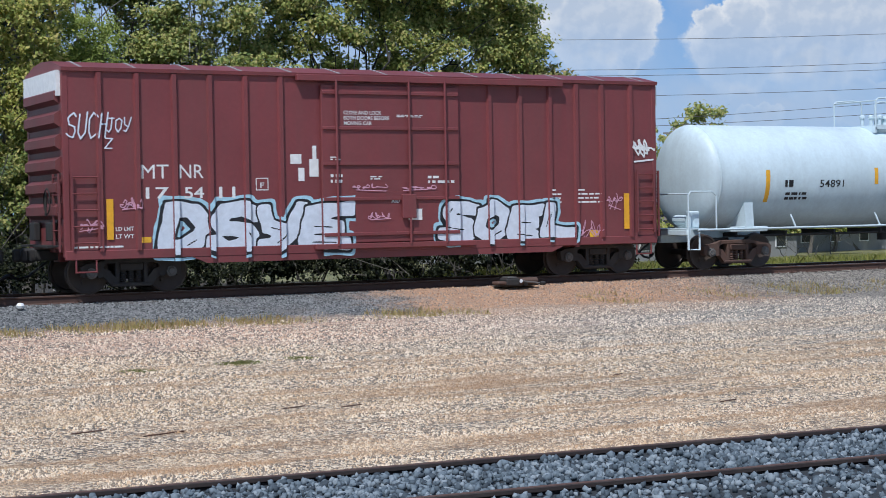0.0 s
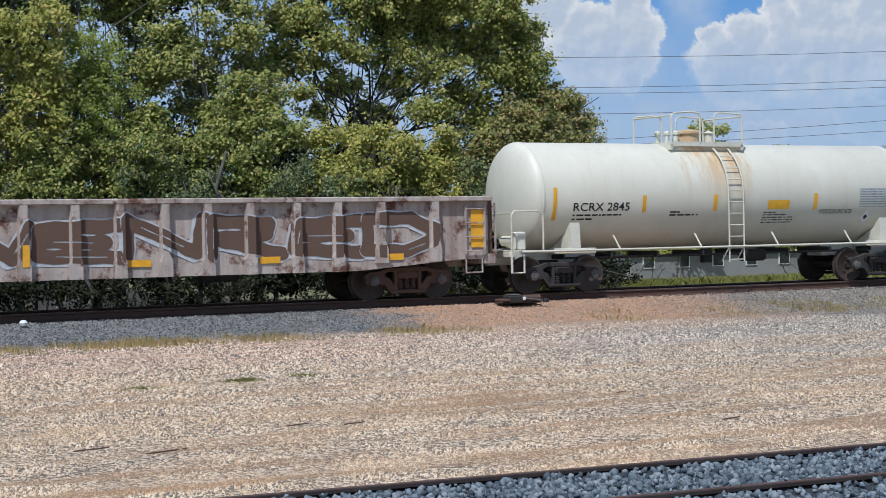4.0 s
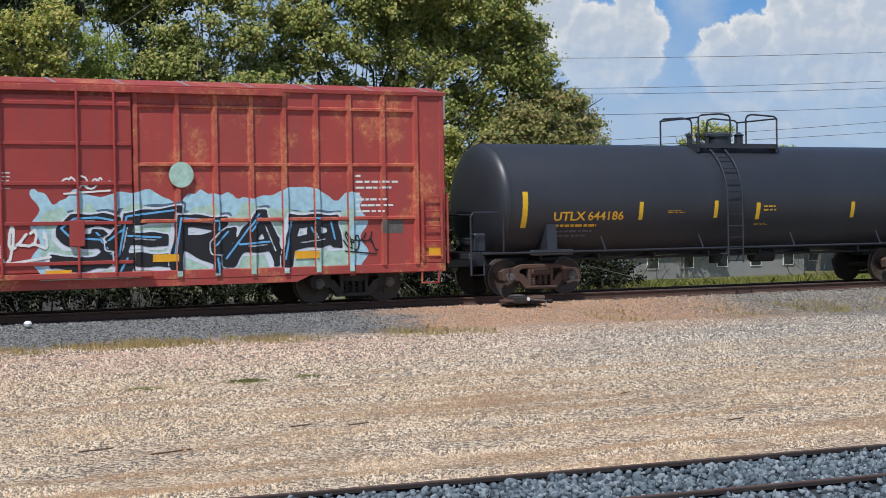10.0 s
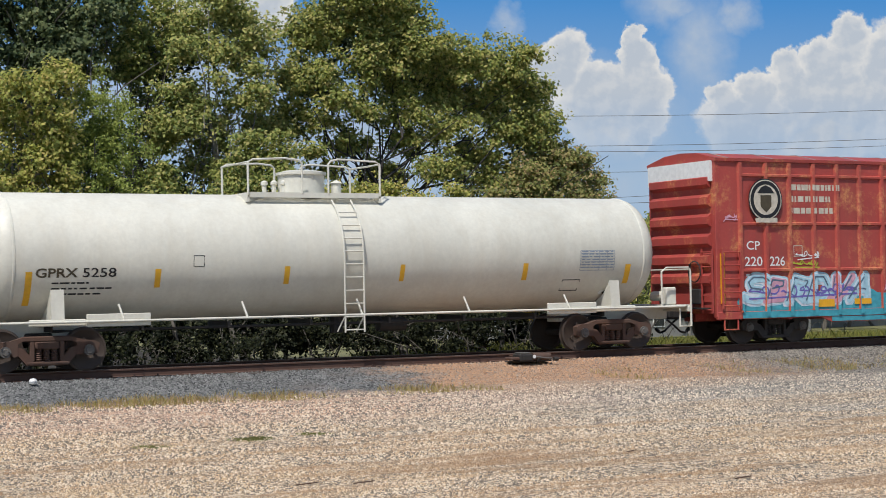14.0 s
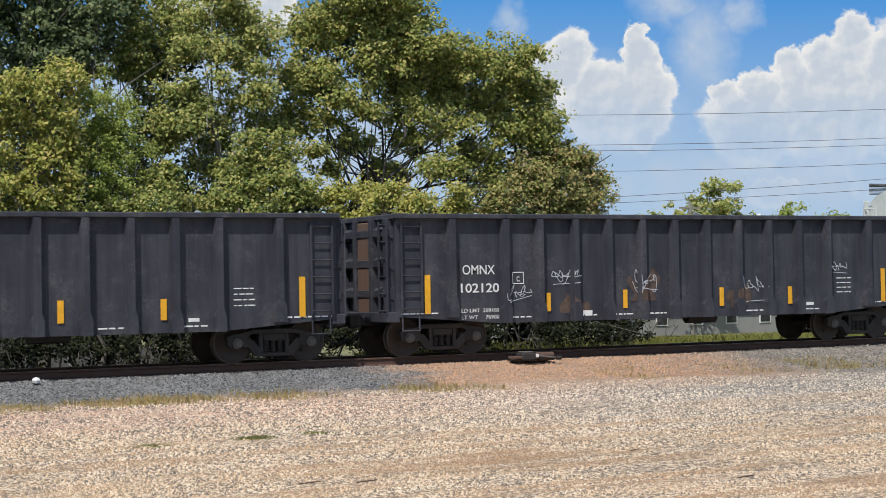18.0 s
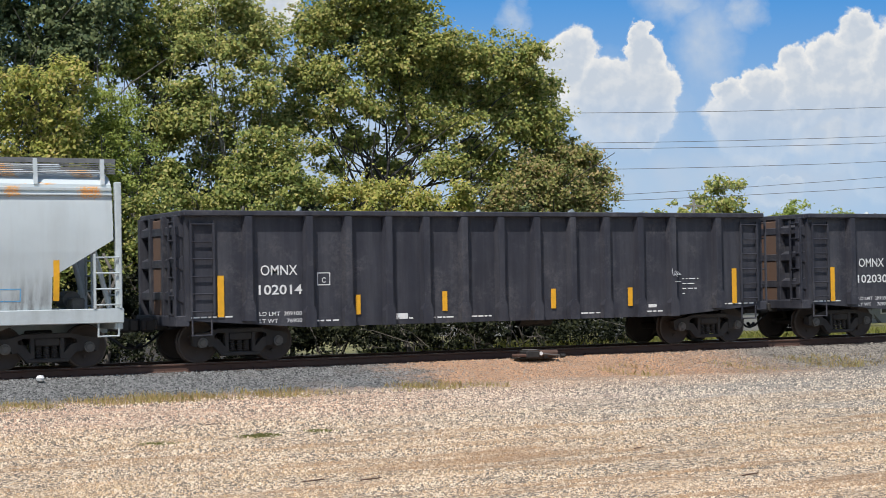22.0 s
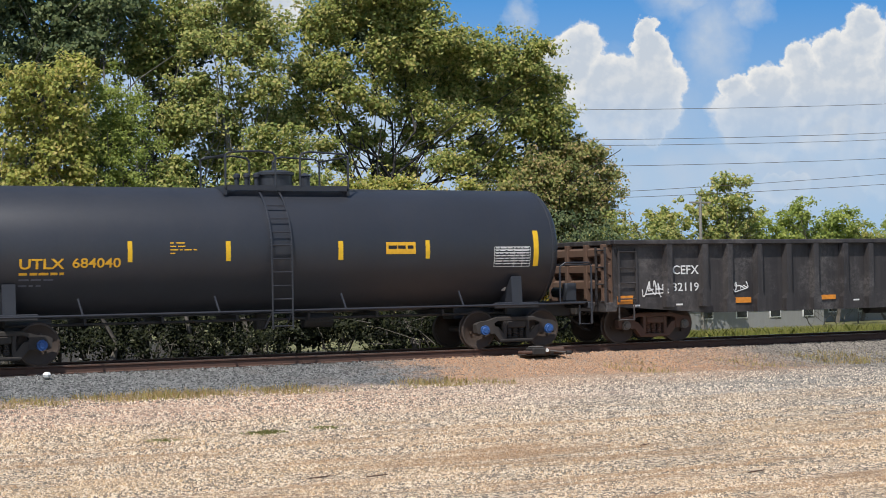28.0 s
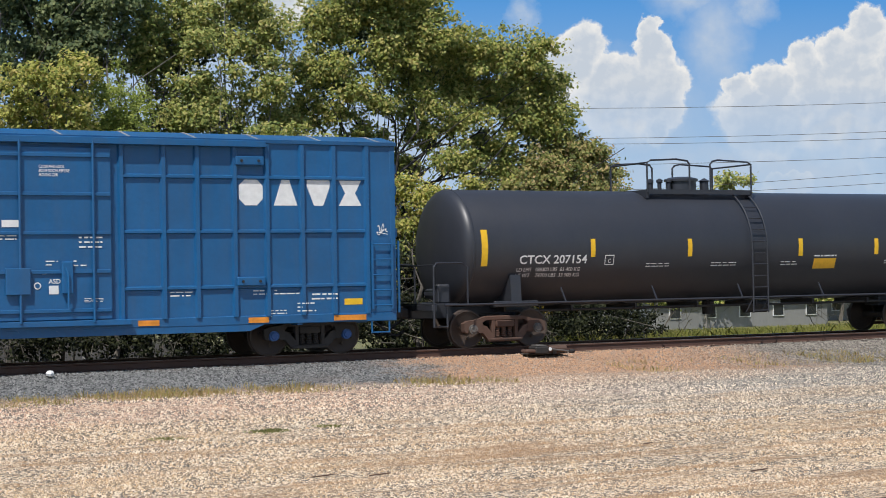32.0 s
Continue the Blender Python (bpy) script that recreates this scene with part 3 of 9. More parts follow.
def gear():
    s = Shape()
    prof = [(0.085, -0.74), (0.085, -0.70), (0.14, -0.70), (0.30, -0.765), (0.40, -0.78), (0.425, -0.80), (0.462, -0.795), (0.457, -0.70), (0.457, -0.685), (0.485, -0.672), (0.48, -0.655), (0.42, -0.655), (0.40, -0.69), (0.28, -0.69), (0.12, -0.64), (0.085, -0.63)]
    s.lathe((0, 0, 0), prof, "y", 28)
    s.lathe((0, 0, 0), [(r, -h) for r, h in reversed(prof)], "y", 28)
    s.lathe((0, 0, 0), [(0.085, -0.63), (0.075, 0), (0.085, 0.63)], "y", 12)
    for k in range(3):
        a = 2 * math.pi * k / 3
        for y in (-0.79, 0.75):
            s.box(0.22 * math.cos(a) - .03, 0.22 * math.cos(a) + .03, y, y + .035, 0.22 * math.sin(a) - .03, 0.22 * math.sin(a) + .03)
    GEAR["wheelset"] = s.mesh("wheelset", True)
    s = Shape()
    for y in (-1, 1):
        s.lathe((0, 0, 0), [(0.462, y * 0.799), (0.4625, y * 0.70)], "y", 28)
    GEAR["tread"] = s.mesh("tread", True)
    s = Shape()
    s.prism([(-1.12, .60), (-1.10, .40), (-1.02, .36), (-.99, .50), (-.80, .50), (-.74, .36), (-.62, .37), (-.62, .62), (-.5, .68), (-.5, .76), (-.78, .68), (-1.0, .66)], -.1, .08)
    s.prism([(1.12, .60), (1.10, .40), (1.02, .36), (.99, .50), (.80, .50), (.74, .36), (.62, .37), (.62, .62), (.5, .68), (.5, .76), (.78, .68), (1.0, .66)], -.1, .08)
    s.prism([(-.64, .40), (-.44, .17), (-.30, .17), (-.30, .28), (-.50, .52), (-.64, .56)], -.09, .07)
    s.prism([(.64, .40), (.44, .17), (.30, .17), (.30, .28), (.50, .52), (.64, .56)], -.09, .07)
    s.box(-.45, .45, -.1, .08, .15, .24, .02)
    s.box(-.52, .52, -.1, .08, .66, .77, .02)
    s.box(-.36, -.27, -.09, .07, .24, .68, .01)
    s.box(.27, .36, -.09, .07, .24, .68, .01)
    GEAR["side_frame"] = s.mesh("side_frame")
    s = Shape()
    for x in (-.17, 0, .17):
        s.lathe((x, 0, .25), [(.055 + .02 * (j % 2), j * .0225) for j in range(13)], "z", 8)
    s.box(-.26, .26, -.10, .10, .50, .66, .02)
    GEAR["spring_nest"] = s.mesh("spring_nest", True)
    s = Shape()
    s.box(-.2, .2, -1.0, 1.0, .52, .72, .03)
    s.box(-.3, .3, -.35, .35, .62, .82, .03)
    for x in (-.42, .42):
        s.box(x - .06, x + .06, -.8, .8, .40, .52)
    GEAR["bolster"] = s.mesh("bolster")
    s = Shape()
    s.lathe((0, 0, 0), [(.001, -.05), (.07, -.05), (.085, -.03), (.115, -.03), (.12, .06)], "y", 14)
    for k in range(3):
        a = 2 * math.pi * k / 3 + .4
        s.cyl((.06 * math.cos(a), -.065, .06 * math.sin(a)), (.06 * math.cos(a), -.04, .06 * math.sin(a)), .018, 6)
    GEAR["bearing"] = s.mesh("bearing_cap", True)
    s = Shape()
    s.box(0, .55, -.13, .13, .74, .98, .03)
    s.box(.50, .82, -.16, .10, .70, 1.02, .05)
    s.box(.76, .98, -.20, -.08, .72, 1.0, .04)
    s.box(.70, .86, .02, .17, .72, 1.0, .04)
    GEAR["coupler"] = s.mesh("coupler")
    s = Shape()
    pts = [(.15, -.42, .70), (.35, -.45, .55), (.6, -.38, .38), (.85, -.25, .34), (1.0, -.15, .40)]
    s.tube(pts, .028, 8)
    s.cyl((.95, -.18, .38), (1.08, -.1, .44), .045, 8)
    GEAR["air_hose"] = s.mesh("air_hose", True)


gear()
SPUN = []          # (wheelset, car)
CARS = []          # (car, place in the train)


def shared(name, key, material, parent, m=None, label=""):
    me = GEAR[key]
    tag = key + material.name
    if tag not in GEAR:
        GEAR[tag] = me.copy()
        GEAR[tag].materials.append(material)
    ob = new(name, GEAR[tag])
    ob.parent = parent
    if m is not None:
        ob.matrix_basis = m
    if label:
        ob["label"] = label
    return ob


def running_gear(car, xs, half, rusty=False, cap="grey_cap"):
    for x in xs:
        b = shared("truck", "bolster", M["truck_dark"], car, pose(x, 0, 0))
        fm = M["truck_rust"] if rusty else M["truck_dark"]
        for y in (-1.0, 1.0):
            shared("side_frame", "side_frame", fm, b, pose(0, y, 0, 0, 0, 0 if y < 0 else 180))
            shared("spring_nest", "spring_nest", fm, b, pose(0, y, 0))
        for dx in (-0.889, 0.889):
            w = shared("wheelset", "wheelset", M["wheel"], b, pose(dx, 0, 0.457))
            SPUN.append((w, car, dx))
            for y in (-1.12, 1.12):
                shared("bearing_cap", "bearing", M[cap], b, pose(dx, y, 0.457, 0, 0, 0 if y < 0 else 180))
    for sgn in (-1, 1):
        c = shared("coupler", "coupler", M["steel_dark"], car, pose(sgn * (half - 0.25), 0, 0, 0, 0, 0 if sgn > 0 else 180))
        shared("air_hose", "air_hose", M["black"], c)


def vehicle(name, label, category, place):
    ob = tagged(new(name), label, category, "vehicles of the passing freight train")
    CARS.append((ob, place))
    return ob


def ladder(car, x0, x1, z0, z1, y, rungs, material, name="ladder", r=0.018, rails=True):
    s = Shape()
    for i in range(rungs):
        z = z0 + (z1 - z0) * i / max(rungs - 1, 1)
        s.cyl((x0, y, z), (x1, y, z), r, 6)
    if rails:
        for x in (x0, x1):
            s.box(x - 0.025, x + 0.025, y - 0.012, y + 0.03, z0 - 0.08, z1 + 0.08)
    return part(name, s, material, car)


def end_ladder(car, x, sgn, y0, y1, z0, z1, rungs, material):
    s = Shape()
    for i in range(rungs):
        z = z0 + (z1 - z0) * i / max(rungs - 1, 1)
        s.cyl((x, y0, z), (x, y1, z), 0.018, 6)
    for y in (y0, y1):
        s.box(x - 0.02, x + 0.02, y - 0.025, y + 0.025, z0 - 0.08, z1 + 0.08)
    return part("end_ladder", s, material, car)


def stirrup(car, x, material, y=-1.5, z=0.75):
    s = Shape()
    s.tube([(x - .22, y, z + .15), (x - .22, y, z - .32), (x + .22, y, z - .32), (x + .22, y, z + .15)], .02, 6)
    part("stirrup_step", s, material, car)


# ---- box cars ----
def box_car(name, label, place, half, wall, end_paint, door_paint, ribs, belts, door, trucks, top, low, eave=True, end_panel=True, cap="grey_cap", rib_depth=0.07, rib_paint=None):
    car = vehicle(name, label, "box car", place)
    y = 1.46
    part("side_wall", Shape().box(-half, half, -y, -y + .1, low, top - .06), wall, car)
    part("side_wall", Shape().box(-half, half, y - .1, y, low, top - .06), wall, car)
    part("floor", Shape().box(-half + .02, half - .02, -y + .1, y - .1, low + .1, low + .3), wall, car)
    ribset = []
    for x in ribs:
        w = 0.075
        part("rib", Shape().prism([(x - w, -y), (x - w * .55, -y - rib_depth), (x + w * .55, -y - rib_depth), (x + w, -y)], low + .12, top - .12, "xy"), rib_paint or wall, car)
        part("rib", Shape().prism([(x - w, y), (x - w * .55, y + rib_depth), (x + w * .55, y + rib_depth), (x + w, y)], low + .12, top - .12, "xy"), rib_paint or wall, car)
        ribset.append((x - w * .8, x + w * .8, rib_depth))
    for z, a, b in belts:
        part("belt_rail", Shape().prism([(-y, z - .05), (-y - rib_depth * .8, z - .025), (-y - rib_depth * .8, z + .025), (-y, z + .05)], a, b, "yz"), rib_paint or wall, car)
    for sgn in (-1, 1):
        x = sgn * half
        s = Shape().box(x - .05 * sgn, x, -y + .1, y - .1, low + .2, top - .1)
        s.box(x - .12 * sgn, x + .01 * sgn, -y - .015, -y + .15, low, top - .05, .01)
        s.box(x - .12 * sgn, x + .01 * sgn, y - .15, y + .015, low, top - .05, .01)
        wall_end = part("end_wall", s, wall, car)
        n = 6
        for i in range(n):
            zz = low + 1.0 + (top - low - 1.6) * i / (n - 1)
            part("end_corrugation", Shape().prism([(x, zz - .19), (x + .13 * sgn, zz - .10), (x + .13 * sgn, zz + .08), (x, zz + .17)], -y + .16, y - .16, "xz"), end_paint, wall_end)
        if end_panel:
            part("end_panel", Shape().box(x, x + .10 * sgn, -y + .08, y - .08, top - .62, top - .08), M["white"], wall_end, "white panel across the top of the end")
        for yy in (-.9, .5):
            part("brake_box", Shape().box(x + .02 * sgn, x + .16 * sgn, yy - .05, yy + .4, low + .35, low + .75, .02), M["steel_dark"], wall_end)
        part("brake_pipe", Shape().cyl((x + .14 * sgn, -.5, low + .9), (x + .14 * sgn, -.5, low + 1.4), .03, 8), M["steel_dark"], wall_end)
        part("brake_wheel", Shape().lathe((x + .18 * sgn, -.75, low + 1.2), [(.26, -.015), (.29, 0), (.26, .015)], "x", 18), M["steel_dark"], wall_end)
        part("end_platform", Shape().box(x, x + .3 * sgn, -1.2, 1.2, low + .22, low + .26), M["steel_dark"], wall_end)
        end_ladder(car, x + .10 * sgn, sgn, -y + .05, -y + .5, low + .2, low + 1.7, 5, end_paint)
    s = Shape()
    s.prism([(-y - .06, top - .10), (-y - .07, top - .02), (-.7, top + .16), (0, top + .2), (.7, top + .16), (y + .07, top - .02), (y + .06, top - .10)], -half - .03, half + .03, "yz")
    roof = part("roof", s, wall, car)
    for i in range(13):
        x = -half + .4 + (2 * half - .8) * i / 12
        part("roof_seam", Shape().prism([(-y - .05, top - .01), (-.7, top + .172), (0, top + .212), (.7, top + .172), (y + .05, top - .01), (y + .05, top - .04), (-y - .05, top - .04)], x - .03, x + .03, "yz"), M["galvanised"], roof, "pale galvanised seam")
    s = Shape().box(-half, half, -y - .03, -y + .06, low - .06, low + .14, .015)
    s.prism([(-trucks + 1.1, low), (-trucks + 1.6, low - .2), (trucks - 1.6, low - .2), (trucks - 1.1, low)], -y - .02, -y + .03)
    s.prism([(-trucks + 1.1, low), (-trucks + 1.6, low - .2), (trucks - 1.6, low - .2), (trucks - 1.1, low)], y - .03, y + .02)
    s.box(-half, half, y - .06, y + .03, low - .06, low + .14, .015)
    s.box(-half + .2, half - .2, -.25, .25, low - .12, low + .12)
    for i in range(9):
        x = -half + 2.4 + (2 * half - 4.8) * i / 8
        s.box(x - .06, x + .06, -y, y, low - .1, low + .06)
    part("underframe", s, wall, car)
    d0, d1 = door
    s = Shape().box(d0, d1, -y - .10, -y - .02, low + .16, top - .28, .01)
    dr = part("sliding_door", s, door_paint, car, "sliding steel side door")
    for k in range(5):
        z = low + .35 + (top - low - .8) * k / 4
        part("door_stiffener", Shape().box(d0 + .02, d1 - .02, -y - .14, -y - .10, z - .04, z + .04, .01), door_paint, dr)
    for x in (d0 + .35, d0 + (d1 - d0) * .62, d1 - .4):
        part("door_bar", Shape().cyl((x, -y - .17, low + .1), (x, -y - .17, top - .15), .028, 8), door_paint, dr)
    part("door_latch", Shape().box(d0 + (d1 - d0) * .56, d0 + (d1 - d0) * .66, -y - .2, -y - .12, low + .7, low + 1.25, .01), door_paint, dr)
    if eave:
        part("door_track", Shape().box(d0 - .6, d1 + (half * .38), -y - .18, -y, top - .2, top - .06, .01), wall, car)
    part("door_sill", Shape().box(d0 - .2, d1 + .4, -y - .16, -y, low + .02, low + .14, .01), wall, car)
    ladder(car, half - .62, half - .12, low + .3, low + 1.7, -y - .08, 5, wall)
    ladder(car, -half + .15, -half + .72, low + .3, low + 1.7, -y - .08, 5, wall)
    for x in (half - .4, -half + .45):
        stirrup(car, x, wall, -y, low)
    running_gear(car, (-trucks, trucks), half, False, cap)
    skin = Skin(-y, sorted(ribset + [(d0, d1, 0.10)]))
    return car, skin


# ---- covered hoppers ----
def hopper_car(name, label, place, half, shell, end_paint, sill_paint, pocket_paint, trucks, pockets, rail_posts=12, gate="grey_cap", cap="grey_cap", rounded=False, ribs=True):
    car = vehicle(name, label, "hopper car", place)
    rows = [(1.47, 1.22), (1.53, 1.5), (1.575, 1.9), (1.60, 2.5), (1.59, 3.0), (1.55, 3.45), (1.50, 3.72), (1.46, 3.82), (1.46, 3.9), (1.28, 4.05), (.9, 4.2), (.45, 4.28), (0, 4.3)]
    cut = 2.72
    x_end = half - .22

    def reach(z):
        if z >= cut:
            return x_end
        k = min((cut - z) / (cut - 1.95), 1)
        if rounded:
            k = k ** 0.7
        return x_end - 1.3 * k

    zs = sorted({z for _, z in rows} | {cut, 2.45, 2.2, 2.05, 1.95, 1.94, 1.7})
    pr = []
    for z in zs:
        for (y0, z0), (y1, z1) in zip(rows, rows[1:]):
            if z0 <= z <= z1:
                pr.append((y0 + (y1 - y0) * (z - z0) / (z1 - z0), z))
                break
    s = Shape()
    vs, n = [], 4
    for y, z in pr:
        e = reach(z)
        for sg in (-1, 1):
            for k in range(n + 1):
                vs.append((-e + 2 * e * k / n, sg * y, z))
    fs = []
    for i in range(len(pr) - 1):
        a, b = i * 2 * (n + 1), (i + 1) * 2 * (n + 1)
        for sg in (0, 1):
            for k in range(n):
                o = sg * (n + 1) + k
                fs.append((a + o, a + o + 1, b + o + 1, b + o))
        for k in (0, n):
            fs.append((a + k, a + n + 1 + k, b + n + 1 + k, b + k))
    s.add(vs, fs)
    part("hopper_shell", s, shell, car, smooth=True)
    # slope sheets run on under the shell
    for sg in (-1, 1):
        s = Shape()
        s.add([(sg * (x_end - 1.35), -1.44, 1.24), (sg * (x_end - 1.35), 1.44, 1.24), (sg * (x_end - 2.9), 1.2, .62), (sg * (x_end - 2.9), -1.2, .62),
               (sg * (x_end - 3.4), -1.3, 1.24), (sg * (x_end - 3.4), 1.3, 1.24)], [(0, 1, 2, 3), (2, 3, 4, 5), (0, 3, 4), (1, 2, 5), (0, 1, 5, 4)])
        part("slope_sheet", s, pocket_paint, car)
    if ribs:
        for k in range(1, 6):
            x = -x_end + 2 * x_end * k / 6
            part("panel_seam", Shape().box(x - .012, x + .012, -1.606, -1.57, 1.5, 3.4), shell, car)
    for zz, hh in ((3.80, .035), (3.68, .02)):
        for sg in (-1, 1):
            part("eave_angle", Shape().box(-x_end, x_end, sg * (1.47 + (3.8 - zz) * .38) - .06, sg * (1.47 + (3.8 - zz) * .38) + .06, zz - hh, zz + hh, .01), shell, car)
    for sg in (-1, 1):
        part("side_sill", Shape().box(-half, half, sg * 1.52 - .07, sg * 1.52 + .07, 0.96, 1.27, .015), sill_paint, car)
    s = Shape().box(-half, half, -.28, .28, .72, 1.02)
    for sg in (-1, 1):
        s.box(sg * half, sg * (half - 1.5), -1.46, 1.46, 1.0, 1.07)
        s.box(sg * half, sg * (half - .18), -1.5, 1.5, .82, 1.1, .02)
    part("centre_sill", s, sill_paint, car)
    for sg in (-1, 1):
        for sy in (-1, 1):
            post = part("end_post", Shape().box(sg * (half - .16), sg * (half - .02), sy * 1.50 - .06, sy * 1.50 + .06, 1.0, 3.95, .015), end_paint, car)
        part("end_brace", Shape().cyl((sg * (half - .10), -1.0, 1.1), (sg * (half - .5), -.9, 2.7), .06, 8), end_paint, car)
        part("end_brace", Shape().cyl((sg * (half - .10), 1.0, 1.1), (sg * (half - .5), .9, 2.7), .06, 8), end_paint, car)
        ladder(car, sg * (half - .08) - (.0 if sg < 0 else .55), sg * (half - .08) + (.55 if sg < 0 else 0), 1.35, 2.35, -1.60, 4, end_paint)
        end_ladder(car, sg * (half + .02), sg, 1.0, 1.48, 1.3, 3.7, 8, end_paint)
        s = Shape()
        for z in (1.55, 2.1):
            s.cyl((sg * (half - .02), -1.48, z), (sg * (half - .02), -.6, z), .02, 6)
        s.cyl((sg * (half - .02), -.6, 1.05), (sg * (half - .02), -.6, 2.1), .02, 6)
        part("end_railing", s, end_paint, car)
        stirrup(car, sg * (half - .32), end_paint, -1.52, 1.0)
        s = Shape()
        s.cyl((sg * (half - .75), -.2, 1.45), (sg * (half - .75), .55, 1.45), .2, 14)
        s.box(sg * (half - .9), sg * (half - .6), -.7, -.3, 1.08, 1.5, .03)
        part("brake_reservoir", s, M["grey_cap"], car)
        part("end_plate", Shape().box(sg * (x_end + .004), sg * (x_end + .012), -.35, .35, 3.25, 3.7), M["grey_cap"], car)
    # walkway on the roof
    s = Shape()
    for i in range(7):
        yy = -1.34 + i * .045
        for sy in (1, -1):
            s.box(-half + .1, half - .1, sy * yy - .012, sy * yy + .012, 4.40, 4.43)
    for i in range(int(half * 5)):
        x = -half + .2 + i * .4
        for sy in (-1, 1):
            s.box(x - .012, x + .012, sy * 1.2 - .15, sy * 1.2 + .15, 4.39, 4.42)
    for sy in (-1, 1):
        for i in range(7):
            s.box(-half + .1, half - .1, sy * 1.375 - .008, sy * 1.375 + .008, 4.13 + i * .038, 4.152 + i * .038)
        s.box(-half + .1, half - .1, sy * 1.36 - .02, sy * 1.36 + .02, 4.38, 4.46)
    part("roof_walkway", s, M["walkway"], car)
    for i in range(rail_posts):
        x = -half + .4 + (2 * half - .8) * i / (rail_posts - 1)
        s = Shape().prism([(-1.50, 3.90), (-1.44, 3.90), (-1.39, 4.37), (-1.43, 4.44), (-1.46, 4.44)], x - .04, x + .04, "yz")
        part("walkway_bracket", s, shell, car)
    for i in range(6):
        x = -half + 1.9 + (2 * half - 3.8) * i / 5
        part("roof_hatch", Shape().box(x - .9, x + .9, -.4, .4, 4.27, 4.42, .05), shell, car)
        part("hatch_clamp", Shape().box(x - .05, x + .25, -1.0, -.5, 4.43, 4.49, .02), M["steel_dark"], car)
    for x in pockets:
        s = Shape()
        w, h0, h1 = 1.35, 1.0, .42
        s.add([(x - w, -1.38, h0), (x + w, -1.38, h0), (x + w, 1.38, h0), (x - w, 1.38, h0), (x - .5, -.55, h1), (x + .5, -.55, h1), (x + .5, .55, h1), (x - .5, .55, h1)],
              [(0, 1, 5, 4), (1, 2, 6, 5), (2, 3, 7, 6), (3, 0, 4, 7), (4, 5, 6, 7)])
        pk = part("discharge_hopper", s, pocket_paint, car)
        part("outlet_gate", Shape().box(x - .55, x + .55, -.62, .62, .32, .43, .02), M["galvanised"] if gate == "blue_cap" else M[gate], pk)
        s = Shape().cyl((x + .25, -.85, .36), (x + .25, -.45, .36), .10, 12)
        part("outlet_cap", s, M["white"] if gate in ("grey_cap", "gate_red") else M[gate], pk)
    running_gear(car, (-trucks, trucks), half, False, cap)
    skin = Skin(profile=[(-y, z) for y, z in pr if z < 3.75])
    return car, skin


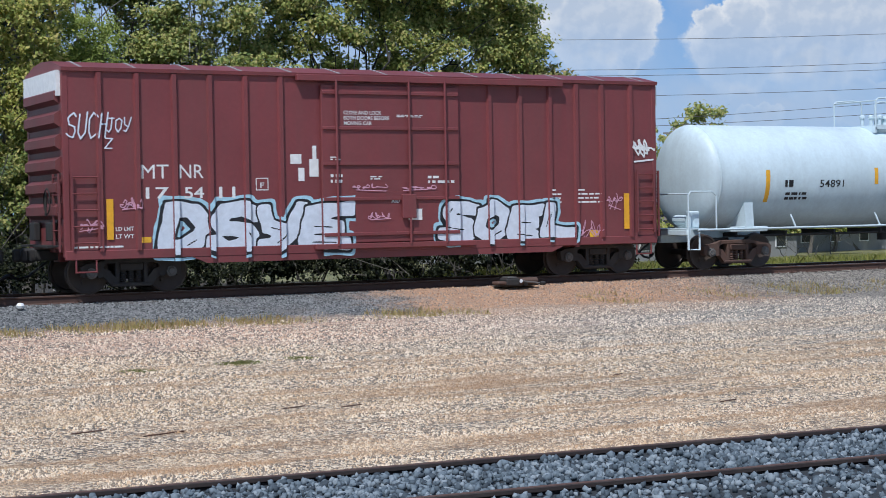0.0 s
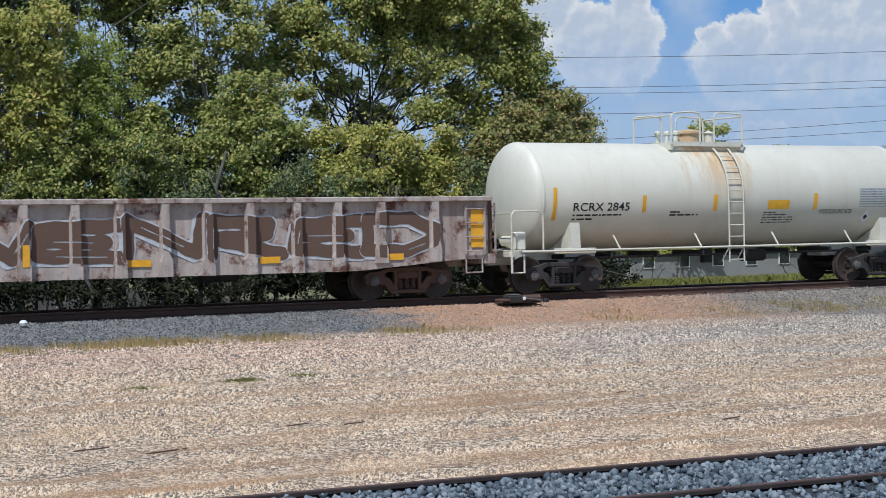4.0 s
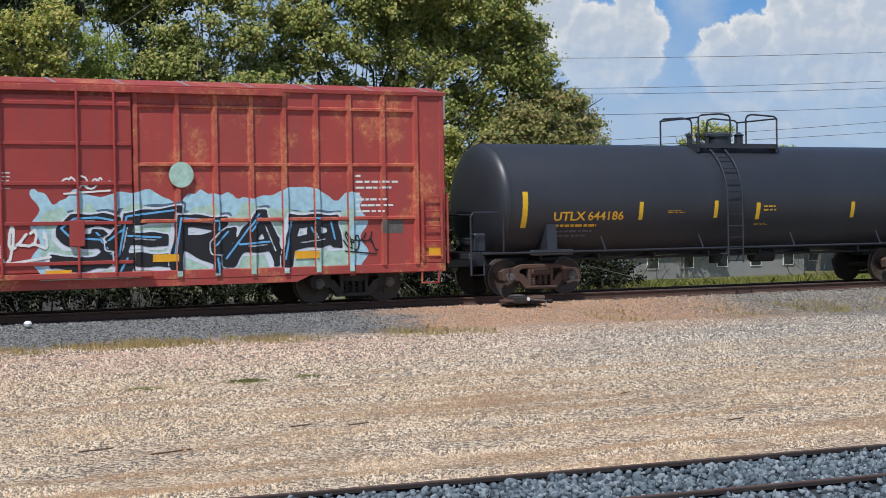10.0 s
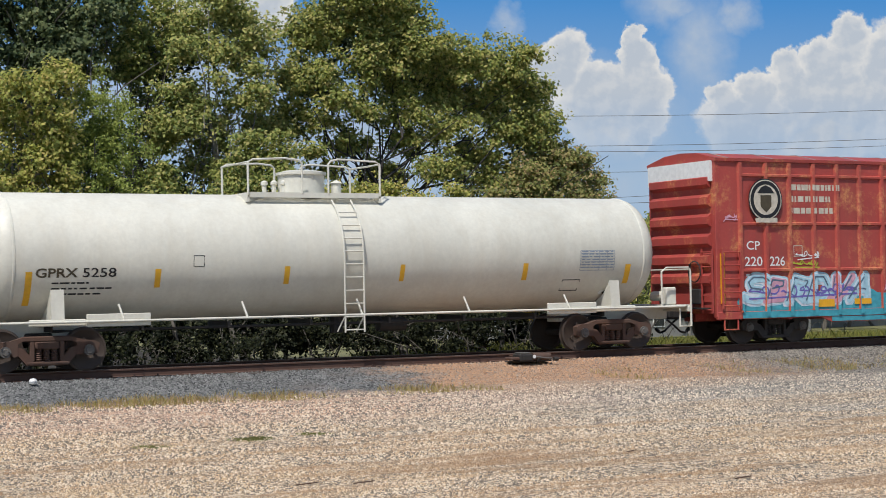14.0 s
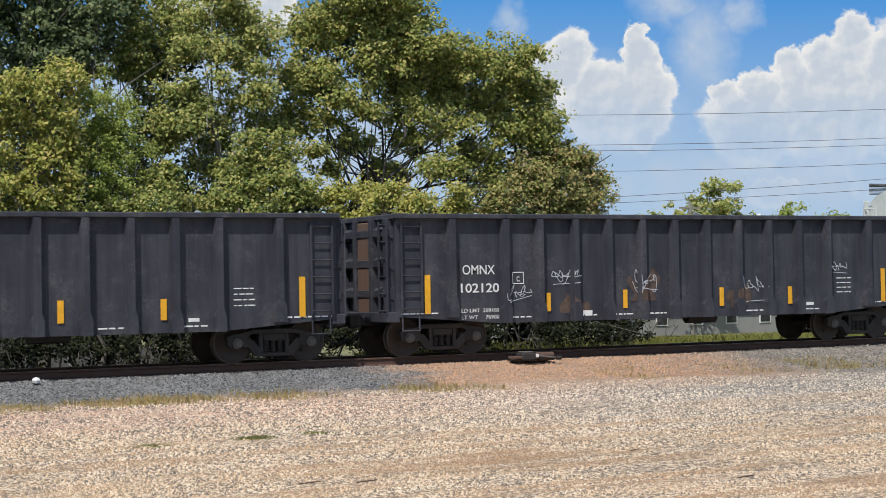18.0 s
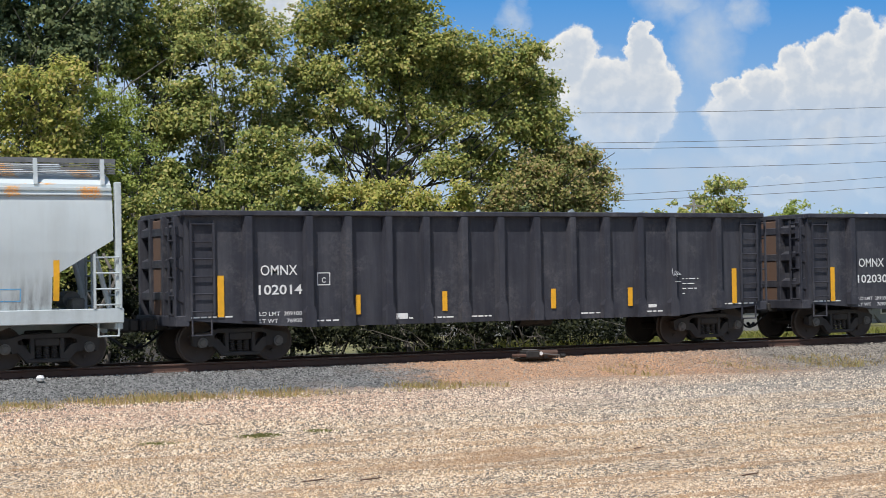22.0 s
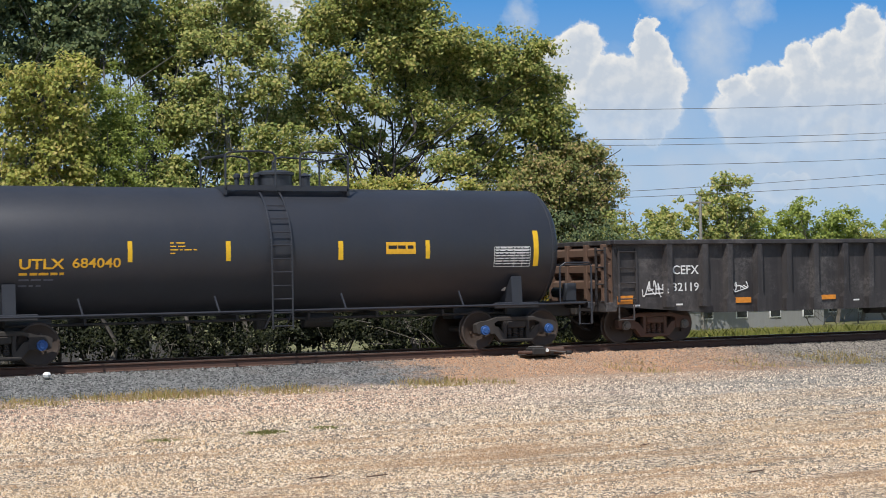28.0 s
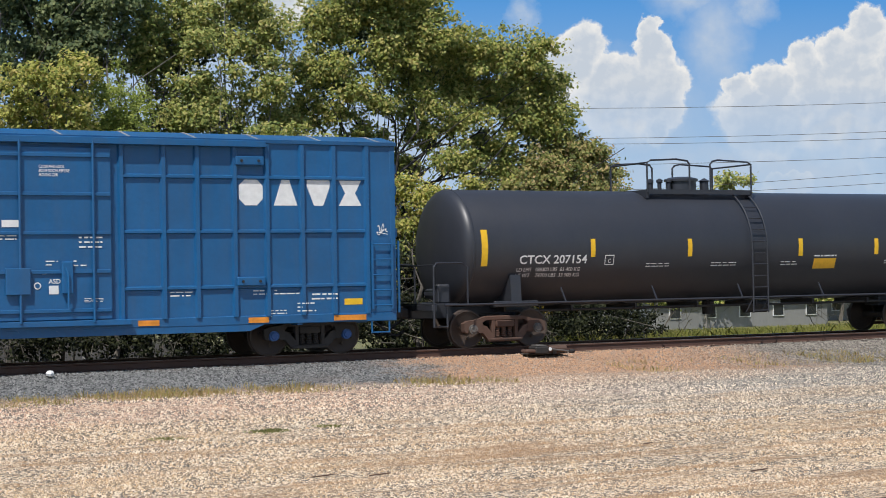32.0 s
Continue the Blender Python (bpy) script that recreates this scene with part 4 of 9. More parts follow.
# ---- gondolas ----
def gondola(name, label, place, half, wall, end_paint, posts, trucks, top, low, ladder_on=True, rusty=False, post_w=0.12, belly=0.2, drop_end=False, deep=0.17):
    car = vehicle(name, label, "gondola car", place)
    y = 1.45
    for sy in (-1, 1):
        s = Shape()
        s.prism([(-half, low + belly), (-trucks - 1.2, low + belly), (-trucks + 1.4, low), (trucks - 1.4, low), (trucks + 1.2, low + belly), (half, low + belly), (half, top), (-half, top)], sy * y, sy * (y - .05))
        part("side_sheet", s, wall, car)
    part("floor_plate", Shape().box(-half + .05, half - .05, -y + .05, y - .05, low + .25, low + .33), end_paint, car)
    for sg in (-1, 1):
        e = part("end_wall", Shape().box(sg * half, sg * (half - .06), -y + .05, y - .05, low + belly, top - .05), end_paint, car)
        for i in range(3):
            z = low + .75 + (top - low - .9) * i / 2.4
            part("end_rib", Shape().prism([(sg * half, z - .16), (sg * (half + .16), z - .08), (sg * (half + .16), z + .08), (sg * half, z + .16)], -y + .1, y - .1), end_paint, e)
        for yy in (-1.25, -.45, .45, 1.25):
            part("end_stake", Shape().box(sg * half, sg * (half + .2), yy - .07, yy + .07, low + belly, top - .1, .01), end_paint, e)
        end_ladder(car, sg * (half + .22), sg, -y + .03, -y + .45, low + .35, top - .25, 6 if top > 3 else 4, wall)
        part("end_sill", Shape().box(sg * (half - .1), sg * (half + .22), -y, y, low + belly - .12, low + belly + .12, .02), wall, car)
    s = Shape()
    for sy in (-1, 1):
        s.box(-half - .06, half + .06, min(sy * (y - .08), sy * (y + deep - .01)), max(sy * (y - .08), sy * (y + deep - .01)), top - .12, top, .02)
    for sg in (-1, 1):
        s.box(sg * half - .11, sg * half + .11, -y, y, top - .13, top - .004, .02)
    part("top_rim", s, wall, car)
    ribset = []
    for x in posts:
        z0 = low + .03 if abs(x) < trucks - 1.3 else low + belly
        for sy in (-1, 1):
            sh = Shape().prism([(x - post_w, sy * y), (x - post_w * .65, sy * (y + deep)), (x + post_w * .65, sy * (y + deep)), (x + post_w, sy * y)], z0, top - .12, "xy")
            pst = part("side_post", sh, wall, car)
            part("post_foot", Shape().prism([(x - post_w * 1.1, z0 - .03), (x + post_w * 1.1, z0 - .03), (x + post_w * 1.1, z0 + .30), (x + post_w * .7, z0 + .44), (x - post_w * .7, z0 + .44), (x - post_w * 1.1, z0 + .30)], min(sy * y, sy * (y + deep + .02)), max(sy * y, sy * (y + deep + .02))), wall, pst)
        ribset.append((x - post_w * .8, x + post_w * .8, deep))
    s = Shape().box(-half, half, -.3, .3, low, low + .3)
    for sy in (-1, 1):
        s.prism([(-half, low + belly), (-trucks - 1.2, low + belly), (-trucks + 1.4, low), (trucks - 1.4, low), (trucks + 1.2, low + belly), (half, low + belly),
                 (half, low + belly + .1), (-half, low + belly + .1)], sy * (y + .004), sy * (y - .04))
    part("side_sill", s, wall, car)
    if ladder_on:
        for sg in (-1, 1):
            a = sg * (half - .12)
            b = sg * (half - .64)
            ladder(car, min(a, b), max(a, b), low + .4, top - .3, -y - .07, 6 if top > 3 else 4, wall)
            stirrup(car, sg * (half - .38), wall, -y, low + belly)
    part("brake_cylinder", Shape().cyl((1.0, -.6, low - .02), (1.9, -.6, low - .02), .16, 12), M["steel_dark"], car)
    running_gear(car, (-trucks, trucks), half, rusty)
    return car, Skin(-y - .006, sorted(ribset))


# ---- tank cars ----
def tank_car(name, label, place, half, length, r, zc, shell, frame, trucks, dome, ladder_x, rusty=False, end_rail=True, jacketed=True, cap="grey_cap", hood=None, platform=1.3, blunt=0.42):
    """half: half the length of the frame; length: half the length of the shell."""
    car = vehicle(name, label, "tank car", place)
    prof = []
    b = blunt
    for i in range(9):
        a = math.pi / 2 * i / 8
        prof.append((max(r * math.sin(a), .001), -length + b * (1 - math.cos(a))))
    for i in range(9):
        a = math.pi / 2 * (8 - i) / 8
        prof.append((max(r * math.sin(a), .001), length - b * (1 - math.cos(a))))
    part("tank_shell", Shape().lathe((0, 0, zc), prof, "x", 56), shell, car, smooth=True)
    if jacketed:
        for x in (-length + b + .02, length - b - .02):
            part("head_seam", Shape().lathe((x, 0, zc), [(r, -.03), (r + .012, -.02), (r + .012, .02), (r, .03)], "x", 56), shell, car, smooth=True)
    for sg in (-1, 1):
        part("stub_sill", Shape().box(sg * half, sg * (length - 2.6), -.3, .3, .72, 1.08, .02), frame, car)
        part("end_sill", Shape().box(sg * half, sg * (half - .14), -1.42, 1.42, .92, 1.07, .02), frame, car)
        part("end_platform", Shape().box(sg * half, sg * (half - .7), -1.4, 1.4, 1.072, 1.1), frame, car)
    sad = trucks - .15
    for sg in (-1, 1):
        x = sg * sad
        s = Shape()
        s.prism([(-1.42, 1.0), (-.3, .95), (.3, .95), (1.42, 1.0), (1.36, 1.75), (1.1, 1.45), (.5, zc - r + .06), (-.5, zc - r + .06), (-1.1, 1.45), (-1.36, 1.75)], x - .14, x + .14, "yz")
        s.box(x - .6, x + .6, -1.42, -1.30, .98, 1.12, .02)
        s.box(x - .6, x + .6, 1.30, 1.42, .98, 1.12, .02)
        part("saddle", s, frame, car)
    for sy in (-1, 1):
        s = Shape()
        s.cyl((-half + .3, sy * 1.5, 1.06), (half - .3, sy * 1.5, 1.06), .028, 8)
        k = max(3, int(half / 1.7))
        for i in range(k):
            x = -sad + 2 * sad * (i + .5) / k
            s.tube([(x, sy * 1.5, 1.06), (x - .08, sy * (r - .06), 1.42)], .024, 6)
        part("side_handrail", s, frame, car)
    s = Shape()
    s.cyl((-sad, -.75, .86), (sad, -.75, .86), .03, 6)
    s.cyl((-sad, .4, .82), (sad, .4, .82), .025, 6)
    for i in range(8):
        x = -sad + 2 * sad * i / 7
        s.box(x - .03, x + .03, -.85, .5, .84, .98)
    s.cyl((.9, -.4, .8), (1.6, -.4, .8), .17, 12)
    s.cyl((0, 0, zc - r + .05), (0, 0, .62), .16, 12)
    part("brake_rigging", s, M["steel_dark"], car)
    if end_rail:
        for sg in (-1, 1):
            s = Shape()
            for y in (-1.42, 1.42):
                s.tube([(sg * (half - .95), y, 1.08), (sg * (half - .95), y, 1.95), (sg * (half - .8), y, 2.05), (sg * (half - .12), y, 2.05), (sg * (half - .05), y, 1.95), (sg * (half - .05), y, .55), (sg * (half - .40), y, .55), (sg * (half - .40), y, 1.0)], .022, 6)
            s.tube([(sg * (half - .05), -1.42, 2.0), (sg * (half - .05), 1.42, 2.0)], .02, 6)
            part("end_handrail", s, frame, car)
            s = Shape()
            s.cyl((sg * (half - .45), -.9, 1.32), (sg * (half - .45), -.35, 1.32), .13, 12)
            s.box(sg * (half - .62), sg * (half - .3), -1.15, -.95, 1.1, 1.55, .03)
            part("brake_equipment", s, frame, car)
    # platform round the manway
    p, dx, dr, dh = platform, dome[0], dome[1], dome[2]
    zt = zc + r
    for y0, y1 in ((-.85, -.78), (.78, .85)):
        part("platform_beam", Shape().box(dx - p, dx + p, y0, y1, zt - .1, zt + .02), frame, car)
    for x in (dx - p, dx + p):
        part("platform_beam", Shape().box(x - .03, x + .03, -.85, .85, zt - .2, zt + .01), frame, car)
    s = Shape()
    for i in range(9):
        yy = -.78 + i * .04
        s.box(dx - p, dx + p, yy - .01, yy + .01, zt - .03, zt)
        s.box(dx - p, dx + p, -yy - .01, -yy + .01, zt - .03, zt)
    tagged(part("grating", s, frame, car), kind="stuff")
    for y in (-.85, .85):
        for a, b, c in ((-p, -p * .45, -p * .2), (p, p * .35, p * .2)):
            s = Shape().tube([(dx + a, y, zt - .05), (dx + a, y, zt + .70), (dx + a * .93, y, zt + .76), (dx + b, y, zt + .80), (dx + c * 1.2, y, zt + .76), (dx + c, y, zt + .68), (dx + c, y, zt)], .024, 6)
            part("platform_railing", s, frame, car)
    for x in (dx - p, dx + p):
        part("platform_gate_bar", Shape().cyl((x, -.85, zt + .70), (x, .85, zt + .70), .022, 6), frame, car)
    s = Shape().lathe((dx, 0, zt - .08), [(dr, 0), (dr, dh), (dr + .05, dh), (dr + .05, dh + .06), (dr * .7, dh + .11), (.01, dh + .13)], "z", 24)
    part("manway", s, M[hood] if hood else shell, car, smooth=True)
    for k in range(3):
        v = (dx - .5 - k * .18, -.15 + k * .16)
        part("valve", Shape().lathe((*v, zt - .05), [(.055, 0), (.055, .28), (.085, .30), (.085, .36), (.03, .40)], "z", 10), frame, car)
    part("relief_valve", Shape().lathe((dx + dr + .35, 0, zt), [(.12, 0), (.12, .28), (.16, .30), (.01, .38)], "z", 12), frame, car)
    # ladder follows the shell
    s = Shape()
    side = []
    for i in range(8):
        a = math.radians(62 - i * 62 / 7)
        side.append((-(r + .10) * math.cos(a), zc + (r + .10) * math.sin(a)))
    side.append((-(r + .10), .66))
    for x in (ladder_x - .24, ladder_x + .24):
        s.tube([(x, yy, z) for yy, z in side], .022, 6)
    z = .72
    while z < zc + r * .85:
        yy = -(r + .10) if z < zc else -math.sqrt(max((r + .1) ** 2 - (z - zc) ** 2, 0))
        s.cyl((ladder_x - .24, yy, z), (ladder_x + .24, yy, z), .016, 6)
        z += .3
    for x in (ladder_x - .24, ladder_x + .24):
        s.cyl((x, -r - .1, 1.06), (x - .14, -r + .04, .68), .016, 6)
    part("ladder", s, frame, car)
    running_gear(car, (-trucks, trucks), half, rusty, cap)
    return car, Skin(tank=(r, zc))


# ---- centre-beam flat car ----
def centre_beam(place):
    half, trucks = 10.85, 8.7
    car = vehicle("centre_beam_flat_car", "dark green empty centre-beam lumber flat car with bulkheads", "flat car", place)
    for y0, y1, z0 in ((-1.4, -1.2, .78), (1.2, 1.4, .78), (-.35, .35, .62)):
        part("sill", Shape().box(-half, half, y0, y1, z0, 1.0, .02), M["deck"], car)
    for i in range(22):
        x = -half + .4 + (2 * half - .8) * i / 21
        part("cross_bearer", Shape().box(x - .09, x + .09, -1.36, 1.36, .90, 1.06, .01), M["deck"], car)
    for i in range(24):
        x = -half + .6 + (2 * half - 1.2) * i / 23
        w = part("winch", Shape().box(x - .13, x + .13, -1.50, -1.38, .92, 1.05, .02), M["deck"], car)
        part("winch_drum", Shape().cyl((x - .1, -1.47, .90), (x + .1, -1.47, .90), .05, 8), M["steel_dark"], w)
    part("top_chord", Shape().prism([(-.55, 4.32), (-.55, 4.42), (-.3, 4.48), (.3, 4.48), (.55, 4.42), (.55, 4.32)], -half, half, "yz"), M["green"], car)
    xs = [-9.42 + 1.117 * i for i in range(17)]
    for i, x in enumerate(xs):
        post = part("post", Shape().box(x - .05, x + .05, -.20, -.15, 1.0, 4.36).box(x - .015, x + .015, -.16, .16, 1.0, 4.36).box(x - .05, x + .05, .15, .20, 1.0, 4.36), M["green_post"], car)
        part("post_foot", Shape().prism([(x - .10, 1.0), (x + .10, 1.0), (x + .08, 3.2), (x + .052, 3.5), (x - .052, 3.5), (x - .08, 3.2)], -.23, -.202), M["green_post"], post)
    for i in range(16):
        a, b = (xs[i], xs[i + 1])
        lean = i < 8
        if i % 2 == (0 if lean else 1):
            z0, z1, z2 = (1.1, 2.6, 4.2) if lean else (4.2, 2.6, 1.1)
            c = xs[min(i + 2, 16)] if i + 2 <= 16 else b
            part("diagonal_brace", Shape().cyl((a, -.13, z0), (c, -.13, z2), .05, 6), M["green_post"], car)
    for sg in (-1, 1):
        x = sg * half
        s = Shape()
        s.prism([(x, 1.0), (x - sg * .62, 1.0), (x - sg * .72, 2.9), (x - sg * .95, 4.36), (x, 4.46)], -.1, .1)
        part("end_web", s, M["green"], car)
        s = Shape().box(x - .05 * sg, x, -1.4, 1.4, 1.0, 4.46)
        b = part("bulkhead", s, M["green"], car)
        for k in range(5):
            z = 1.4 + k * .68
            part("bulkhead_rib", Shape().box(x, x + .12 * sg, -1.38, 1.38, z - .07, z + .07, .01), M["green"], b)
        for y in (-1.36, -.5, .5, 1.36):
            part("bulkhead_stake", Shape().box(x, x + .2 * sg, y - .06, y + .06, 1.0, 4.45, .01), M["green"], b)
        part("bulkhead_wing", Shape().prism([(x, 1.0), (x - sg * .55, 1.0), (x - sg * .55, 3.6), (x - sg * .35, 4.42), (x, 4.46)], -1.42, -1.36), M["green"], b)
        part("bulkhead_wing", Shape().prism([(x, 1.0), (x - sg * .55, 1.0), (x - sg * .55, 3.6), (x - sg * .35, 4.42), (x, 4.46)], 1.36, 1.42), M["green"], b)
        end_ladder(car, x + .24 * sg, sg, -1.3, -.85, 1.2, 4.1, 9, M["green"])
        part("end_sill", Shape().box(x, x + .2 * sg, -1.4, 1.4, .7, 1.02, .02), M["green"], car)
        stirrup(car, x - sg * .3, M["green"], -1.4, .78)
    for i in range(8):
        x = xs[2 * i]
        part("tie_down_cable", Shape().cyl((x, -.32, 2.8 - (i % 3) * .5), (x + 1.5, -1.38, 1.02), .012, 5), M["steel_dark"], car)
    for i in range(10):
        x = -9.6 + i * 2.1
        patch(car, Skin(-1.4), "reflector", x - .22, x + .22, .82, .94, M["orange"])
    sk = Skin(-1.4)
    for x0, x1, key in ((-8.74, -7.78, "lrwn"), (-6.33, -5.46, "600")):
        patch(car, sk, "mark_plate", x0 - .06, x1 + .06, .755, .985, M["teal"], "green number plate")
        letter(car, Skin(-1.406), key, x0, x1, .80, .14, M["white"])
    letter(car, sk, "873", -7.34, -6.90, .80, .14, M["white"])
    framed(car, sk, 6.9, 7.25, .78, .99, M["white"])
    sk = Skin(-.1)
    face = Skin(-1.42)
    for x in (half - .42, -half + .14):
        patch(car, face, "reflector", x + .12, x + .26, 1.6, 2.1, M["orange"])
        bars(car, face, x - .02, x + .30, 2.3, 3.4, 9, M["galvanised"], seed=4, fill=.25)
    bars(car, sk, half - .68, half - .30, 1.5, 3.7, 20, M["emblem"], seed=9, fill=.42)
    bars(car, sk, -half + .2, -half + .62, 1.4, 3.6, 12, M["white"], seed=11, fill=.35)
    running_gear(car, (-trucks, trucks), half, True)
    return car


M["teal"] = plain("sea_green_paint", (0.03, 0.20, 0.15), 0.5)
M["spray_white"] = plain("white_spray", (0.66, 0.71, 0.78), 0.6, 0, 0.12)
M["spray_silver"] = plain("silver_spray", (0.52, 0.54, 0.56), 0.5, 0, 0.2)
M["spray_black"] = plain("black_spray", (0.015, 0.016, 0.02), 0.6)
M["spray_pink"] = plain("magenta_spray", (0.40, 0.07, 0.17), 0.6, 0, 0.15)
M["spray_rose"] = plain("rose_spray", (0.62, 0.33, 0.42), 0.6, 0, 0.2)
M["spray_blue"] = plain("sky_blue_spray", (0.14, 0.42, 0.72), 0.6, 0, 0.2)
M["spray_cyan"] = plain("turquoise_spray", (0.06, 0.34, 0.42), 0.6, 0, 0.25)
M["spray_ice"] = plain("ice_blue_spray", (0.40, 0.62, 0.72), 0.6, 0, 0.2)
M["spray_strong"] = plain("strong_blue_spray", (0.03, 0.22, 0.55), 0.6, 0, 0.2)
M["spray_lime"] = plain("lime_spray", (0.42, 0.50, 0.045), 0.6, 0, 0.2)
M["spray_moss"] = plain("moss_green_spray", (0.10, 0.16, 0.04), 0.6, 0, 0.2)
M["spray_ochre"] = plain("ochre_spray", (0.48, 0.36, 0.12), 0.6, 0, 0.2)
M["spray_tan"] = plain("faded_tan_spray", (0.36, 0.23, 0.13), 0.7, 0, 0.4)
M["spray_red"] = plain("red_spray", (0.45, 0.05, 0.06), 0.6)
M["spray_violet"] = plain("violet_spray", (0.16, 0.13, 0.42), 0.6)
M["spray_mint"] = plain("mint_spray", (0.42, 0.60, 0.50), 0.6, 0, 0.25)
M["spray_yellow"] = plain("yellow_spray", (0.55, 0.55, 0.05), 0.6)
M["spray_mauve"] = plain("mauve_spray", (0.36, 0.16, 0.22), 0.65, 0, 0.35)
M["spray_ochre2"] = plain("pale_ochre_spray", (0.52, 0.30, 0.16), 0.65, 0, 0.35)
M["spray_slate"] = plain("slate_blue_spray", (0.10, 0.15, 0.22), 0.6, 0, 0.3)
M["spray_olive"] = plain("olive_grey_spray", (0.15, 0.13, 0.085), 0.7, 0, 0.45)
M["spray_teal"] = plain("teal_spray", (0.05, 0.17, 0.18), 0.65, 0, 0.4)


def strips(car, skin, rows, material=None, name="reflector"):
    if not skin.tank and not skin.profile:
        skin = Skin(skin.y - .022, skin.ribs)
    for x0, x1, z0, z1 in rows:
        patch(car, skin, name, x0, x1, z0, z1, material or M["yellow"])


M["faint_ink"] = plain("faded_blue_printing_ink", (0.26, 0.31, 0.38), 0.6)
M["data_ink"] = plain("faded_printing_ink", (0.11, 0.12, 0.15), 0.6)


def data_panel(car, skin, x0, x1, z0, z1, seed=1, ink="faint_ink"):
    """A printed grid of small test dates."""
    out = Skin(skin.y, skin.ribs, skin.tank and (skin.tank[0] + .003, skin.tank[1]), skin.profile)
    vs, fs = [], []
    for i in range(8):
        z = z0 + (z1 - z0) * i / 7
        v, f = rect(x0, x1, z - .006, z + .006)
        fs += [tuple(k + len(vs) for k in q) for q in f]
        vs += v
    for x in (x0, x0 + (x1 - x0) * .55, x0 + (x1 - x0) * .78, x1):
        v, f = rect(x - .006, x + .006, z0, z1, 8)
        fs += [tuple(k + len(vs) for k in q) for q in f]
        vs += v
    tagged(part("data_grid", out.lay(vs, fs), M[ink], car, "printed grid of test dates", fix=False), kind="stuff")
    bars(car, skin, x0 + .04, x1 - .04, z0 + .02, z1 - .01, 7, M[ink], "test_date_print", seed, .42, True)


# ---- the train, from its head ----
def train():
    W, K, Y = M["white"], M["black"], M["lemon"]
    # pale blue tank car
    car, sk = tank_car("tank_car", "pale blue-white tank car with rusty trucks", 33.4, 8.0, 7.3, 1.43, 2.42, M["tank_pale"], M["tank_pale"], 6.1, (0.3, .42, .3), 0.6, True)
    letter(car, sk, "54891", -3.55, -2.7, 2.13, .2, K)
    bars(car, sk, -4.75, -3.7, 2.13, 2.33, 1, K, "owner_mark", 3, .9)
    bars(car, sk, -4.7, -2.3, 1.75, 2.0, 2, K, seed=5)
    strips(car, sk, [(-5.4, -5.26, 1.75, 2.6), (-1.6, -1.47, 2.2, 2.65)])
    # oxide red box car
    ribs = [-6.82, -5.99, -5.15, -4.33, -3.5, -2.66, 2.73, 3.58, 4.43, 5.2, 5.95, 6.82]
    car, sk = box_car("box_car", "dark oxide-red box car with white and black graffiti", 16.82, 7.6, M["maroon"], M["maroon_dark"], M["maroon"], ribs, (), (-1.70, 1.85), 6.05, 4.86, .82)
    letter(car, sk, "mt", -5.91, -5.30, 2.48, .30, W)
    letter(car, sk, "nr", -5.05, -4.50, 2.48, .30, W)
    for key, a, b in (("17", -5.82, -5.30), ("54", -4.95, -4.50), ("11", -4.15, -3.77)):
        letter(car, sk, key, a, b, 2.04, .25, W)
    letter(car, sk, "ldlmt", -6.5, -6.1, 1.36, .09, W)
    letter(car, sk, "ltwt", -6.5, -6.1, 1.20, .09, W)
    dk = Skin(-1.566)
    letter(car, dk, "close", -1.15, .01, 3.67, .33, W)
    letter(car, dk, "asd", .03, .25, 1.88, .1, W)
    for a, b, c, d, sd in ((-1.5, -1.2, 2.3, 2.55, 1), (-1.5, -1.25, 2.85, 2.95, 2), (1.0, 1.7, 2.28, 2.5, 3), (.2, .9, 3.85, 3.92, 4), (-.5, -.2, 2.4, 2.5, 5)):
        bars(car, dk, a, b, c, d, 2, W, seed=sd)
    patch(car, dk, "sticker", .47, .83, 1.47, 1.73, W)
    patch(car, sk, "sticker", -2.44, -2.17, 2.79, 3.01, W)
    patch(car, sk, "sticker", 5.57, 5.83, .92, 1.13, Y)
    patch(car, sk, "sticker", -5.95, -5.72, 1.10, 1.22, M["ochre_label"])
    for i, (a, b, c, d) in enumerate(((-2.25, -2.1, 2.4, 2.7), (-1.98, -1.75, 2.5, 2.9), (-1.9, -1.8, 2.6, 3.2))):
        patch(car, sk, "dribbled_paint", a, b, c, d, W, "", .005 + .003 * i)
    framed(car, sk, -3.28, -2.98, 2.2, 2.48, W, "f")
    strips(car, sk, [(-6.70, -6.55, 1.18, 2.05), (6.59, 6.75, 1.14, 2.03)])
    sprayed(car, sk, "DSYE", -5.45, -1.15, .68, 1.92, M["spray_white"], M["spray_black"], "large white graffiti piece with thick black outline", .27, .045, halo=M["spray_ice"], seed=2, power=5)
    sprayed(car, sk, "SOEL", 1.35, 5.15, .80, 1.93, M["spray_white"], M["spray_black"], "large white graffiti piece with thick black outline", .26, .045, halo=M["spray_ice"], seed=5, power=5)
    scrawl(car, sk, -7.5, -6.6, 3.3, 3.9, M["spray_white"], 3, .017, 4, "white sprayed tag", "SUCH")
    scrawl(car, sk, -6.65, -6.1, 3.45, 3.8, M["spray_white"], 4, .014, 4, "white sprayed tag", "JOY")
    scrawl(car, sk, -6.7, -6.5, 3.1, 3.35, M["spray_white"], 14, .014, 3, "white sprayed tag", "Z")
    scrawl(car, sk, 6.9, 7.5, 2.8, 3.55, W, 8, .022, 4)
